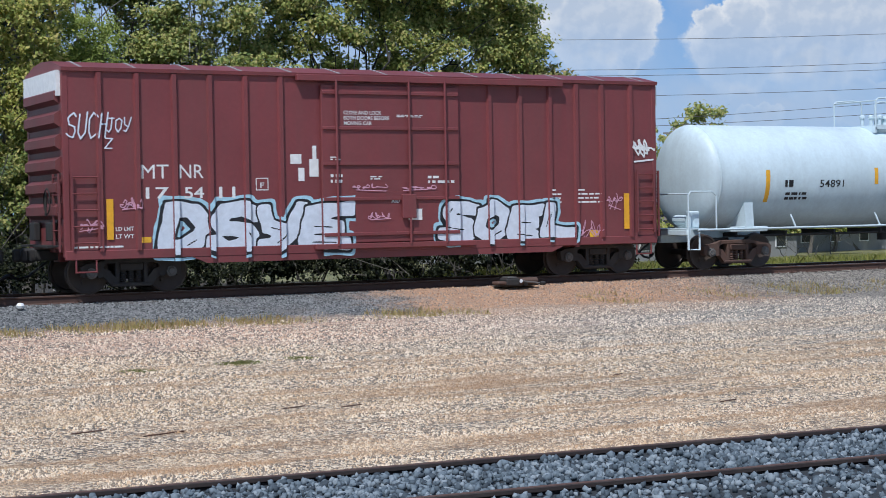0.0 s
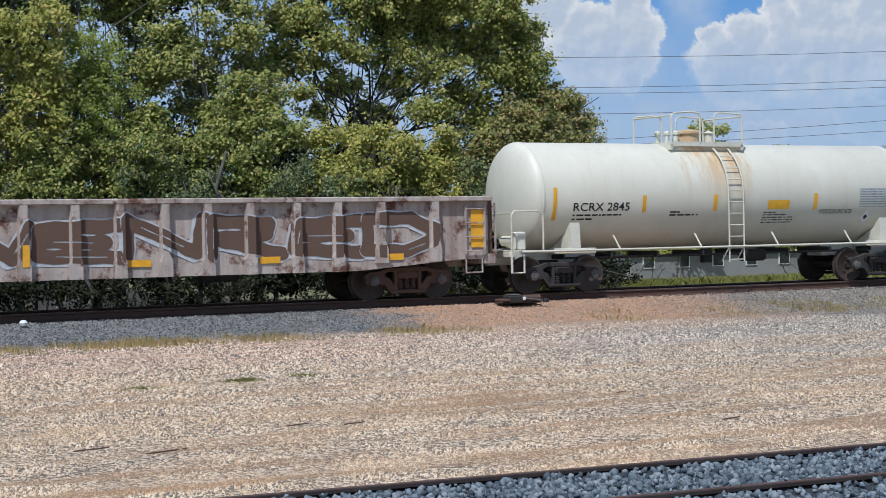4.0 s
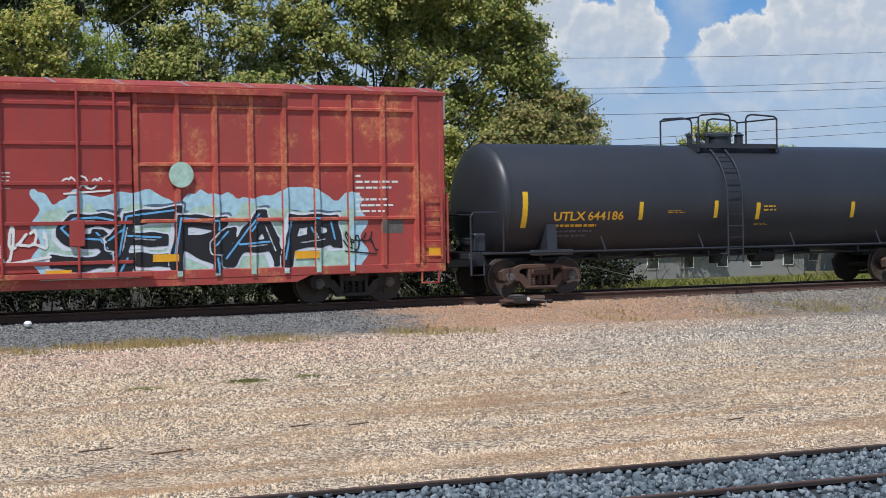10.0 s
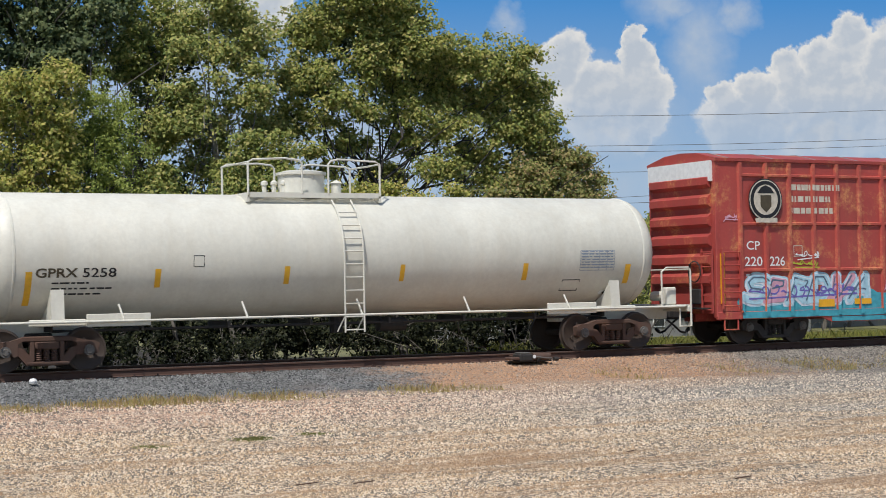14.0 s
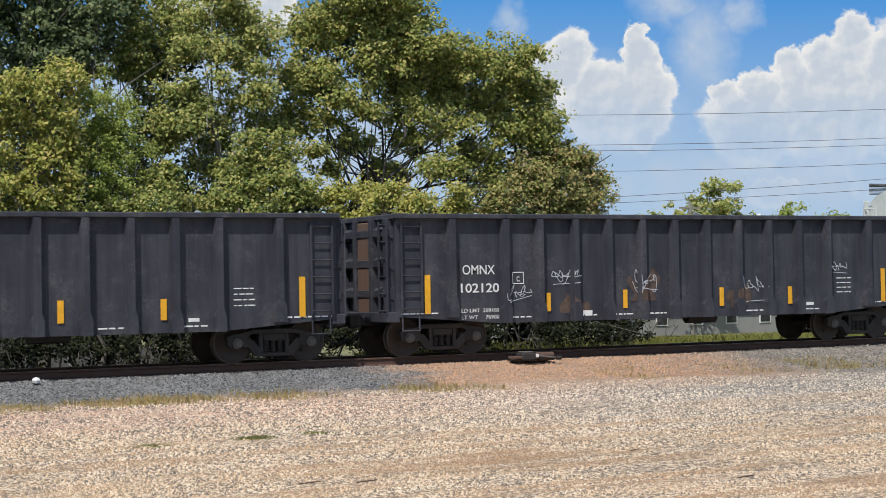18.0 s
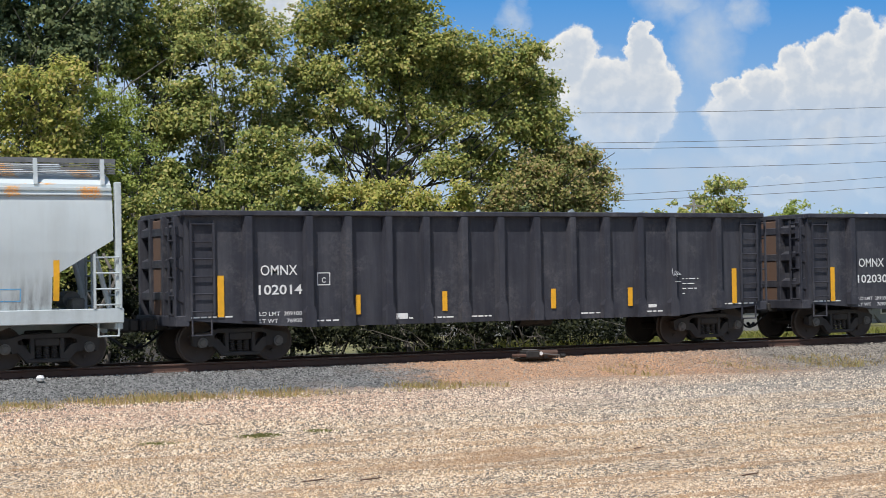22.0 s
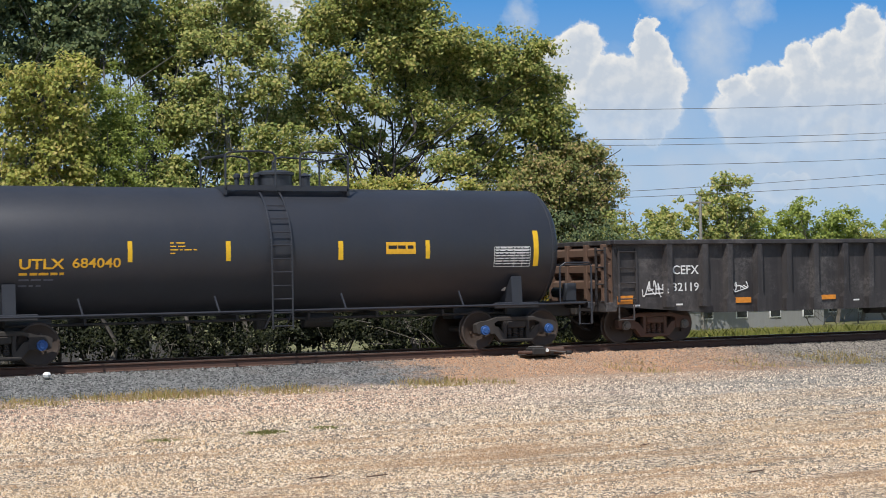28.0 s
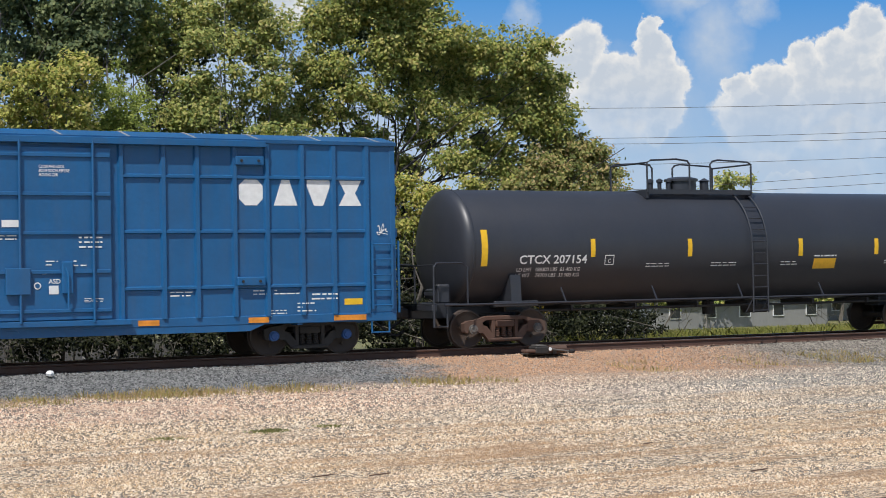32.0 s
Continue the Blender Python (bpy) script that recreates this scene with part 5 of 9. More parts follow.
    for i, (a, b, c, d) in enumerate(((-6.4, -5.9, 1.75, 2.1), (-.95, -.1, 2.15, 2.35), (.3, 1.2, 2.15, 2.3), (-.6, .0, 1.45, 1.7), (6.1, 6.5, 1.6, 2.1), (5.3, 5.9, .85, 1.4), (-7.3, -6.8, 1.3, 1.7))):
        scrawl(car, sk if i != 3 else dk, a, b, c, d, M["spray_rose"], 20 + i, .010, 4)
    for i, (a, b) in enumerate(((4.45, 4.75), (5.2, 5.9), (-7.4, -6.3))):
        bars(car, sk, a, b, 1.75 if i < 2 else .95, 2.15 if i < 2 else 1.05, 4 if i < 2 else 1, W, seed=30 + i, fill=.4)
    # pale blue-grey covered hopper
    car, sk = hopper_car("covered_hopper", "pale blue-grey covered hopper with rust patches and graffiti", -1.92, 9.42, M["hopper_rusty"], M["hopper_blue"], M["hopper_blue"], M["pocket_dark"], 7.9, (-5.3, -1.85, 1.75, 5.2), gate="gate_red")
    letter(car, sk, "xomx", -7.67, -6.99, 2.28, .21, K)
    letter(car, sk, "51366", -7.68, -6.87, 1.90, .21, K)
    framed(car, sk, -6.17, -5.91, 2.1, 2.33, K, "c", .012)
    strips(car, sk, [(-8.01, -7.88, 1.35, 2.18), (-2.63, -2.53, 1.35, 1.75), (-.06, .08, 1.30, 1.78), (2.51, 2.62, 1.32, 1.75), (7.72, 7.88, 1.27, 2.17)])
    ws = Skin(-1.62)
    sprayed(car, ws, "MECIKB", -6.25, -2.9, .93, 2.02, M["spray_pink"], M["spray_white"], "magenta bubble-letter graffiti with white outline", .27, .024, halo=M["spray_pink"], seed=6, slant=.02)
    sprayed(car, ws, "GRS", -2.45, -1.1, .95, 1.85, M["spray_ochre"], M["spray_red"], "ochre graffiti throw-up with red outline", .34, .04, shine=M["spray_lime"], seed=8)
    sprayed(car, ws, "SSG", .25, 1.9, .95, 1.92, M["spray_ice"], M["spray_black"], "light blue graffiti throw-up with black shadow", .36, .05, shade=M["spray_blue"], seed=9)
    scrawl(car, sk, 4.55, 5.35, 1.78, 2.2, M["spray_black"], 5, .022, 6, "black marker tag", "NAK")
    scrawl(car, sk, 4.6, 5.2, 1.52, 1.78, M["spray_black"], 15, .02, 6, "black marker tag", "KBT")
    scrawl(car, sk, 4.7, 5.6, 1.28, 1.56, M["spray_black"], 6, .02, 4, "black marker tag", "MWS")
    scrawl(car, sk, 6.05, 7.5, 1.8, 2.2, M["spray_black"], 7, .015, 8, "black marker tag")
    scrawl(car, sk, 1.95, 2.4, 1.62, 1.84, M["spray_black"], 9, .016, 4, "black marker tag", "KBT")
    scrawl(car, sk, 2.0, 2.55, 1.36, 1.58, M["spray_black"], 16, .016, 4, "black marker tag", "MWS")
    scrawl(car, sk, -1.3, -.65, 1.55, 1.95, M["spray_red"], 10, .012, 4, "red sprayed tag")
    scrawl(car, sk, 2.95, 3.7, 1.45, 1.85, M["spray_ochre"], 12, .016, 4)
    framed(car, sk, 6.95, 7.25, 1.5, 1.72, K)
    bars(car, sk, -7.67, -6.7, 1.5, 1.72, 2, K, seed=12)
    bars(car, sk, 5.95, 6.6, 1.45, 1.65, 3, K, seed=13)
    # cream tank car
    car, sk = tank_car("tank_car", "cream-white acid tank car with rust streaks under the dome", -19.1, 6.95, 6.35, 1.36, 2.44, M["cream_stained"], M["cream"], 5.2, (-.55, .34, .35), -.1, platform=1.15)
    letter(car, sk, "rcrx", -5.05, -3.37, 2.03, .21, K)
    bars(car, sk, -5.05, -2.92, 1.75, 1.95, 2, K, seed=14, fill=.4)
    letter(car, sk, "hcl", 2.87, 4.01, 1.88, .12, K)
    patch(car, sk, "placard", 1.06, 1.79, 2.02, 2.26, M["ochre_label"], "orange emergency placard")
    strips(car, sk, [(-5.65, -5.54, 1.81, 2.62), (-2.98, -2.87, 1.98, 2.41), (-.74, -.62, 1.99, 2.42), (2.62, 2.75, 2.0, 2.43), (5.30, 5.42, 1.8, 2.63)])
    data_panel(car, sk, 4.25, 5.20, 2.06, 2.55, 3)
    bars(car, sk, -2.1, -1.2, 1.85, 2.0, 2, K, seed=15)
    bars(car, sk, .95, 2.0, 1.62, 1.95, 5, K, seed=16, fill=.4)
    diamond(car, sk, 4.55, 1.78, .17, K)
    # peeling gondola
    posts = [-6.51, -5.17, -4.17, -3.15, -2.06, -1.10, -.09, .88, 1.87, 2.99, 4.0, 5.1, 6.5]
    car, sk = gondola("gondola", "gondola car with peeling white paint over rust brown", -34.66, 7.98, M["gon_worn"], M["gon_end"], posts, 6.0, 2.42, .72, rusty=True)
    pl = Skin(-1.56)
    part("number_board", Shape().box(-6.48, -5.35, -1.558, -1.45, 1.22, 2.08, .01), M["gon_black"], car, "black number board")
    letter(car, pl, "spsx", -6.17, -5.42, 1.74, .2, W)
    letter(car, pl, "350109", -6.40, -5.42, 1.38, .2, W)
    sprayed(car, sk, "WENRED", -5.0, 6.6, .95, 2.1, M["gon_end"], M["spray_silver"], "faded brown block-letter graffiti on white", .26, .03, seed=13, slant=0)
    strips(car, sk, [(-7.93, -7.47, 1.03, 1.27), (-5.0, -4.5, .95, 1.1), (-.95, -.4, .95, 1.1), (2.1, 2.6, .95, 1.1), (5.2, 5.7, .95, 1.1), (-3.2, -3.05, 1.01, 1.47), (7.5, 7.9, 1.2, 2.1)])
    # pale grey covered hopper
    car, sk = hopper_car("covered_hopper", "clean pale grey covered hopper with green and blue graffiti", -53.25, 9.42, M["hopper_white"], M["hopper_white"], M["hopper_white"], M["pocket_grey"], 7.95, (-6.1, -2.05, 1.8, 5.6), 14, "blue_cap", "blue_cap")
    letter(car, sk, "cbfx", -7.56, -6.75, 2.64, .2, K)
    letter(car, sk, "491324", -7.57, -6.54, 2.22, .2, K)
    letter(car, sk, "ld21", -7.56, -6.72, 1.90, .09, K)
    letter(car, sk, "lt67", -7.56, -6.72, 1.70, .09, K)
    framed(car, sk, -5.97, -5.72, 2.39, 2.64, K, "c", .012)
    strips(car, sk, [(-8.12, -8.01, 1.55, 2.42), (-2.80, -2.69, 1.61, 2.03), (2.61, 2.74, 1.61, 2.01), (5.4, 5.53, 1.61, 1.98), (7.55, 7.68, 1.57, 2.39)], M["dull_amber"])
    bars(car, sk, 6.11, 6.75, 2.67, 2.97, 3, K, seed=17, fill=.4)
    bars(car, sk, 6.13, 7.16, 2.01, 2.45, 5, K, seed=18, fill=.4)
    haze(car, ws, -6.0, -4.2, 1.05, 1.85, M["spray_blue"], "sky blue sprayed cloud behind the lettering", 21, .5)
    haze(car, ws, -.6, 1.75, 1.0, 1.8, M["spray_blue"], "sky blue sprayed cloud behind the lettering", 22, .6)
    haze(car, ws, -3.6, -1.6, 1.6, 2.35, M["spray_blue"], "sky blue sprayed cloud behind the lettering", 23, .7)
    sprayed(car, ws, "RASTEKS", -5.6, 1.2, 1.02, 2.25, M["spray_lime"], M["spray_black"], "lime and moss green angular graffiti with black outline", .20, .035, shine=M["spray_mint"], shade=M["spray_moss"], seed=15, slant=.3, power=6, stubs=2)
    scrawl(car, sk, -6.1, -5.55, 1.5, 2.0, M["spray_black"], 31, .02, 4, "black marker tag")
    scrawl(car, sk, .6, 1.4, 1.8, 2.05, M["spray_black"], 32, .018, 5, "black marker tag")
    bars(car, sk, .95, 2.45, 1.72, 1.84, 2, M["spray_red"], seed=19, fill=.4)
    # brown gondola with pipes
    posts = [-7.68, -6.19, -5.04, -4.33, -3.41, -2.46, -1.52, -.61, .47, 1.40, 2.32, 3.23, 4.19, 4.91, 6.09, 7.11]
    car, sk = gondola("gondola", "grimy brown gondola car loaded with black pipes", -71.6, 7.75, M["gon_brown"], M["gon_end"], posts, 6.6, 2.56, .74, rusty=False, deep=.09, belly=.07)
    pipes_on(car)
    letter(car, sk, "kcsm", -6.01, -5.25, 1.68, .25, W)
    letter(car, sk, "61043", -6.05, -5.19, 1.26, .25, W)
    letter(car, sk, "ldlmt", -6.03, -5.6, .95, .09, W)
    letter(car, sk, "ltwt", -6.03, -5.6, .80, .09, W)
    bars(car, sk, -5.55, -5.2, .80, 1.05, 2, W, seed=41)
    strips(car, sk, [(-7.72, -7.58, .95, 1.66), (-4.16, -4.02, .75, 1.21), (-1.36, -1.22, .81, 1.27), (1.58, 1.72, .83, 1.29), (4.36, 4.50, .73, 1.21), (7.55, 7.68, .95, 1.68)])
    sprayed(car, sk, "CSR", -3.3, -1.5, .72, 2.0, M["gon_brown"], M["spray_tan"], "thin-lined faded graffiti outline", .2, .03, seed=21)
    sprayed(car, sk, "BHE", -1.35, 1.2, .75, 1.9, M["spray_tan"], M["gon_brown"], "faded tan block graffiti", .27, .03, power=6, seed=22, slant=0)
    for i, (a, b, c, d) in enumerate(((-7.1, -6.4, 1.2, 2.0), (-5.0, -4.5, 1.4, 1.8), (-4.2, -3.5, .8, 1.4), (1.5, 2.1, 1.2, 1.7), (2.5, 3.1, 1.1, 1.6), (3.3, 4.0, 1.4, 1.95), (6.2, 6.9, 1.6, 2.0))):
        scrawl(car, sk, a, b, c, d, M["spray_tan"] if i % 2 else M["spray_silver"], 50 + i, .010, 4)
    patch(car, sk, "sticker", -7.13, -6.91, 1.08, 1.2, M["spray_strong"])
    framed(car, sk, 5.17, 5.81, 1.1, 1.46, W)
    # black tank car
    car, sk = tank_car("tank_car", "glossy black tank car with yellow lettering and rusty trucks", -88.35, 8.35, 7.62, 1.45, 2.33, M["tank_black"], M["tank_black"], 6.16, (.18, .33, .32), -.5, True)
    letter(car, sk, "utlx", -5.95, -5.02, 1.82, .22, M["ochre_label"])
    letter(car, sk, "644186", -4.95, -3.89, 1.82, .22, M["ochre_label"])
    bars(car, sk, -5.90, -4.66, 1.66, 1.73, 1, M["ochre_label"], seed=61, fill=.9)
    bars(car, sk, -5.93, -4.13, 1.36, 1.58, 2, M["data_ink"], seed=62, fill=.4)
    strips(car, sk, [(-6.86, -6.71, 1.66, 2.54), (-3.43, -3.31, 1.81, 2.27), (-1.08, -.96, 1.84, 2.28), (.29, .42, 1.78, 2.22), (3.54, 3.67, 1.79, 2.22), (6.84, 6.97, 1.54, 2.37)], Y)
    data_panel(car, sk, 5.72, 6.76, 1.88, 2.34, 4, "white")
    for a, b, c, d in ((.54, .95, 1.95, 2.14), (-2.53, -2.02, 1.96, 2.04), (.3, .8, 1.62, 1.68), (5.3, 5.7, 1.6, 1.75), (5.75, 6.3, 2.36, 2.42)):
        bars(car, sk, a, b, c, d, 2, M["ochre_label"], seed=63, fill=.4)
    # two red box cars
    rb = [-8.41, -7.57, -6.78, -5.96, -5.15, -4.35, -3.55, -2.72, -1.78, 1.70, 2.64, 3.51, 4.35, 5.14, 5.92, 6.75, 7.60, 8.45]
    for k, place in enumerate((-106.57, -126.85)):
        second = k == 1
        car, sk = box_car("box_car", "faded red ribbed box car with white-outlined graffiti" if not second else "faded red ribbed box car with turquoise and blue graffiti", place, 9.2, M["red"], M["red"], M["red_door"], rb,
                          ((4.44, -8.4, -1.8), (4.44, 1.7, 8.4), (3.17, -8.4, -1.8), (3.17, 1.7, 8.4), (1.95, -8.4, -1.8), (1.95, 1.7, 8.4)), (-1.56, 1.60), 7.0, 4.9, .74, rib_paint=M["red_rib"])
        low = Skin(-1.535)
        disc(car, low, -7.62, 3.80, .56, K, "round_emblem", "round black emblem with pale centre")
        disc(car, Skin(-1.541), -7.62, 3.80, .53, M["emblem"], "emblem_ring")
        disc(car, Skin(-1.547), -7.62, 3.80, .50, K, "emblem_band")
        disc(car, Skin(-1.553), -7.62, 3.80, .40, M["emblem"], "emblem_centre")
        part("emblem_shape", Skin(-1.559).lay([(-7.80, 3.92), (-7.80, 3.62), (-7.62, 3.46), (-7.44, 3.62), (-7.44, 3.92)], [(0, 1, 2, 3, 4)]), M["olive_dark"], car, fix=False)
        part("emblem_top", Skin(-1.559).lay([(-7.90, 3.97), (-7.34, 3.97), (-7.46, 4.12), (-7.62, 4.18), (-7.78, 4.12)], [(0, 1, 2, 3, 4)]), K, car, fix=False)
        part("emblem_ribbon", Skin(-1.567).lay(*rect(-7.98, -7.26, 3.20, 3.32)), M["emblem"], car, fix=False)
        for i, (z, w) in enumerate(((4.03, 1.68), (3.72, 1.40), (3.41, 1.45))):
            bars(car, Skin(-1.46, sk.ribs), -6.73, -6.73 + w, z + .02, z + .19, 1, M["emblem"], "name_bar", 70 + i, .9, True)
        letter(car, sk, "cp", -8.21, -7.77, 2.49, .23, W)
        letter(car, sk, "220", -8.28, -7.70, 2.06, .25, W)
        letter(car, sk, "226" if second else "441", -7.45, -6.95, 2.06, .25, W)
        framed(car, sk, -6.65, -6.35, 2.3, 2.6, M["emblem"])
        bars(car, sk, -8.24, -7.76, 1.62, 1.86, 2, W, seed=74)
        bars(car, sk, 6.9, 8.3, 2.0, 2.95, 7, W, seed=75, fill=.35)
        bars(car, Skin(-1.56), -1.4, -1.0, 2.6, 3.0, 5, W, seed=76, fill=.3)
        patch(car, sk, "sticker", 7.5, 8.1, 1.6, 1.9, M["grey_cap"])
        part("side_vent", Shape().box(-2.6, -2.0, -1.53, -1.46, 1.45, 1.85, .01), M["steel_dark"], car)
        part("vent_door", Shape().box(-2.65, -1.85, -1.54, -1.46, 2.0, 2.75, .01), M["red_door"], car)
        if not second:
            strips(car, sk, [(-8.97, -8.58, 1.06, 1.26), (-8.24, -7.76, 1.30, 1.54), (-5.80, -5.28, 1.08, 1.23), (-2.51, -2.03, 1.11, 1.24), (2.05, 2.61, 1.07, 1.23), (5.36, 5.93, 1.06, 1.23), (8.75, 9.1, 1.03, 1.25), (-.3, .25, .8, .95)])
            haze(car, sk, -7.4, -2.75, .76, 1.35, M["spray_mauve"], "mauve sprayed background along the sill", 3, .35)
            part("graffiti_fill", Skin(-1.496).lay(*rect(-7.3, -2.8, .70, .87)), M["spray_mauve"], car, "mauve spray over the side sill", fix=False)
            part("graffiti_fill", Skin(-1.484).lay(*rect(-5.4, -2.8, .56, .68)), M["spray_mauve"], car, "mauve spray over the side sill", fix=False)
            sprayed(car, sk, "OREI", -7.15, -3.5, .80, 2.1, (M["spray_ice"], M["spray_ochre2"], M["spray_rose"], M["spray_ice"]), M["spray_mauve"], "faded graffiti in ice blue, ochre and lilac with white outline", .30, .03, halo=M["spray_white"], shine=M["spray_mauve"], seed=24)
            haze(car, sk, -.5, 7.1, .74, 2.75, M["spray_ice"], "ice blue sprayed cloud with pointed top", 7, .30)
            haze(car, Skin(sk.y - .003, sk.ribs), -.3, 6.8, .74, 2.5, M["spray_mint"], "pale mint sprayed background", 9, .45)
            sprayed(car, sk, "SERAP", -.1, 6.4, .80, 2.25, M["spray_black"], M["spray_white"], "large black wild-style graffiti with white and ice blue edges", .20, .028, power=6, stubs=2, halo=M["spray_slate"], shine=M["spray_blue"], seed=25, slant=.12)
            scrawl(car, sk, -1.2, -.2, 1.0, 2.0, W, 81, .03, 3)
            scrawl(car, sk, .1, 1.1, 2.55, 3.0, W, 82, .02, 4)
            scrawl(car, sk, 6.6, 7.4, 1.0, 1.9, M["spray_black"], 83, .016, 4, "black marker tag")
            scrawl(car, sk, -3.3, -2.6, 1.2, 2.0, W, 84, .02, 4)
            disc(car, Skin(-1.545), 2.7, 2.95, .28, M["spray_mint"], "sprayed_spot")
        else:
            strips(car, sk, [(-9.1, -8.95, 1.1, 2.4), (-5.9, -5.3, .95, 1.15), (-4.6, -4.0, 1.0, 1.15), (-3.3, -2.7, 1.0, 1.15), (-2.2, -1.8, 1.0, 1.15), (2.6, 3.3, 1.0, 1.15), (5.0, 5.6, 1.0, 1.2), (6.4, 7.0, 1.0, 1.2), (8.9, 9.05, 1.6, 2.4)])
            haze(car, sk, -8.45, -3.35, .74, 1.45, M["spray_cyan"], "turquoise sprayed background along the sill", 4, .35)
            sprayed(car, sk, "SBRDYA", -8.3, -4.0, .98, 1.85, (M["spray_ice"], M["spray_rose"], M["spray_ice"]), M["spray_white"], "ice blue and lilac faded graffiti over turquoise", .22, .035, halo=M["spray_ice"], shine=M["spray_slate"], seed=27, slant=.3)
            part("graffiti_fill", Skin(-1.496).lay(*rect(-8.4, -3.4, .70, .87)), M["spray_cyan"], car, "turquoise spray over the side sill", fix=False)
            part("graffiti_fill", Skin(-1.484).lay(*rect(-5.4, -3.4, .56, .68)), M["spray_cyan"], car, "turquoise spray over the side sill", fix=False)
            scrawl(car, sk, -8.2, -4.5, 1.2, 1.6, M["spray_violet"], 87, .022, 11, "violet scribble over older graffiti")
            scrawl(car, sk, -3.4, -2.7, 1.5, 1.9, W, 88, .014, 3)
            scrawl(car, sk, -2.75, -1.9, 1.0, 1.8, M["spray_rose"], 89, .016, 3)
            scrawl(car, sk, -6.7, -5.8, 2.0, 2.25, M["spray_lime"], 90, .014, 5)
            haze(car, sk, -1.6, .7, .76, 1.75, M["spray_olive"], "olive patch of painted-over graffiti", 12, .3)
            haze(car, sk, .5, 8.8, .9, 2.2, M["spray_teal"], "teal sprayed background behind the lettering", 14, .45)
            sprayed(car, sk, "ELMS", .35, 4.7, .80, 2.25, M["spray_silver"], M["spray_black"], "silver block graffiti with black outline", .25, .04, power=5, halo=M["spray_cyan"], seed=28, slant=.05)
            sprayed(car, sk, "ZOKI", 4.75, 8.5, .80, 2.35, M["spray_blue"], M["spray_black"], "bright blue graffiti with black outline and turquoise cloud", .23, .045, power=5, halo=M["spray_cyan"], shade=M["spray_strong"], shine=M["spray_ice"], seed=29, slant=.15)
            part("repainted_patch", Skin(-1.565).lay(*rect(-1.5, .9, .95, 2.2)), M["olive"], car, "olive drab repainted door corner", fix=False)
            for i, (a, b, c, d) in enumerate(((-6.6, -5.8, 2.2, 2.5), (-3.6, -2.9, .9, 1.9), (-2.6, -1.9, 1.0, 1.6), (.0, .8, 3.5, 3.9), (1.0, 1.5, 2.4, 2.7), (-8.9, -8.5, 3.2, 3.5), (8.5, 9.0, 2.9, 3.6))):
                scrawl(car, sk if i != 3 else Skin(-1.57), a, b, c, d, M["spray_rose"] if i % 2 else W, 90 + i, .014, 4)
            scrawl(car, Skin(-1.57), -.6, .3, 2.4, 2.7, M["spray_blue"], 99, .025, 4)
    # white tank car
    car, sk = tank_car("tank_car", "long white tank car with dusty crown and domed manway", -146.15, 9.35, 8.62, 1.41, 2.46, M["tank_white"], M["tank_white"], 7.15, (-.85, .55, .55), -.2, True, platform=1.65, blunt=.7)
    letter(car, sk, "gprx", -7.45, -6.55, 2.0, .2, M["olive_dark"])
    letter(car, sk, "5258", -6.45, -5.72, 2.0, .2, K)
    strips(car, sk, [(-7.66, -7.52, 1.42, 2.13), (-4.86, -4.73, 1.76, 2.16), (-1.85, -1.72, 1.79, 2.19), (1.05, 1.17, 1.81, 2.20), (4.37, 4.51, 1.79, 2.20), (7.34, 7.5, 1.67, 2.15)], M["ochre_label"])
    data_panel(car, sk, 6.0, 7.0, 2.01, 2.5, 6)
    framed(car, sk, 5.55, 6.07, 1.51, 1.79, K)
    bars(car, sk, -7.1, -5.4, 1.55, 1.9, 3, K, seed=101, fill=.3)
    framed(car, sk, -4.0, -3.75, 2.2, 2.45, K, None, .012)
    for sg in (-1, 1):
        part("side_fairing", Shape().box(sg * 5.7 - .7, sg * 5.7 + .7, -1.46, -1.40, .95, 1.22, .01), M["tank_white"], car)
    diamond(car, sk, 6.95, 1.45, .2, K)
    # pale grey hopper
    car, sk = hopper_car("covered_hopper", "clean white-grey covered hopper with striped eaves", -165.55, 9.52, M["hopper_white"], M["hopper_white"], M["hopper_white"], M["hopper_worn"], 8.0, (-6.0, -2.0, 2.0, 6.0), 12, "blue_cap", "blue_cap", True)
    for i in range(3):
        part("eave_rib", Shape().box(-9.2, 9.2, -1.575 + i * .012, -1.52, 3.5 + i * .08, 3.53 + i * .08), M["hopper_worn"], car)
    letter(car, sk, "cbfx", -7.82, -7.02, 2.43, .2, K)
    letter(car, sk, "473718", -7.83, -6.74, 2.07, .2, K)
    bars(car, sk, -7.85, -5.8, 1.5, 1.9, 3, K, seed=103, fill=.3)
    strips(car, Skin(-1.6), [(-8.91, -8.01, 1.02, 1.14), (-5.65, -5.23, 1.02, 1.14), (-1.4, -1.0, 1.02, 1.14), (2.6, 3.0, 1.02, 1.14), (7.0, 7.9, 1.02, 1.14)])
    # four black gondolas
    posts = [-6.40, -4.95, -3.99, -2.97, -2.0, -.99, 0, 1.0, 2.02, 3.0, 4.0, 4.99, 6.41]
    for k, (place, key) in enumerate(((-184.13, "102120"), (-201.3, "102073"), (-218.82, "102030"), (-236.1, "102014"))):
        car, sk = gondola("gondola", ("dusty black high-sided scrap gondola", "dusty black high-sided gondola with a yellow-green tag", "dusty black high-sided gondola with dented panels", "dusty black high-sided gondola with clean panels")[k], place, 7.83, M["gon_black"], M["gon_black"], posts, 6.44, 3.36, .75)
        for sg in (-1, 1):
            part("end_box", Shape().box(sg * 7.83, sg * 7.97, -.36, .36, 1.05, 3.2, .02), M["gon_end"], car, "brown boxed end")
        letter(car, sk, "omnx", -6.08, -5.20, 1.92, .23, W)
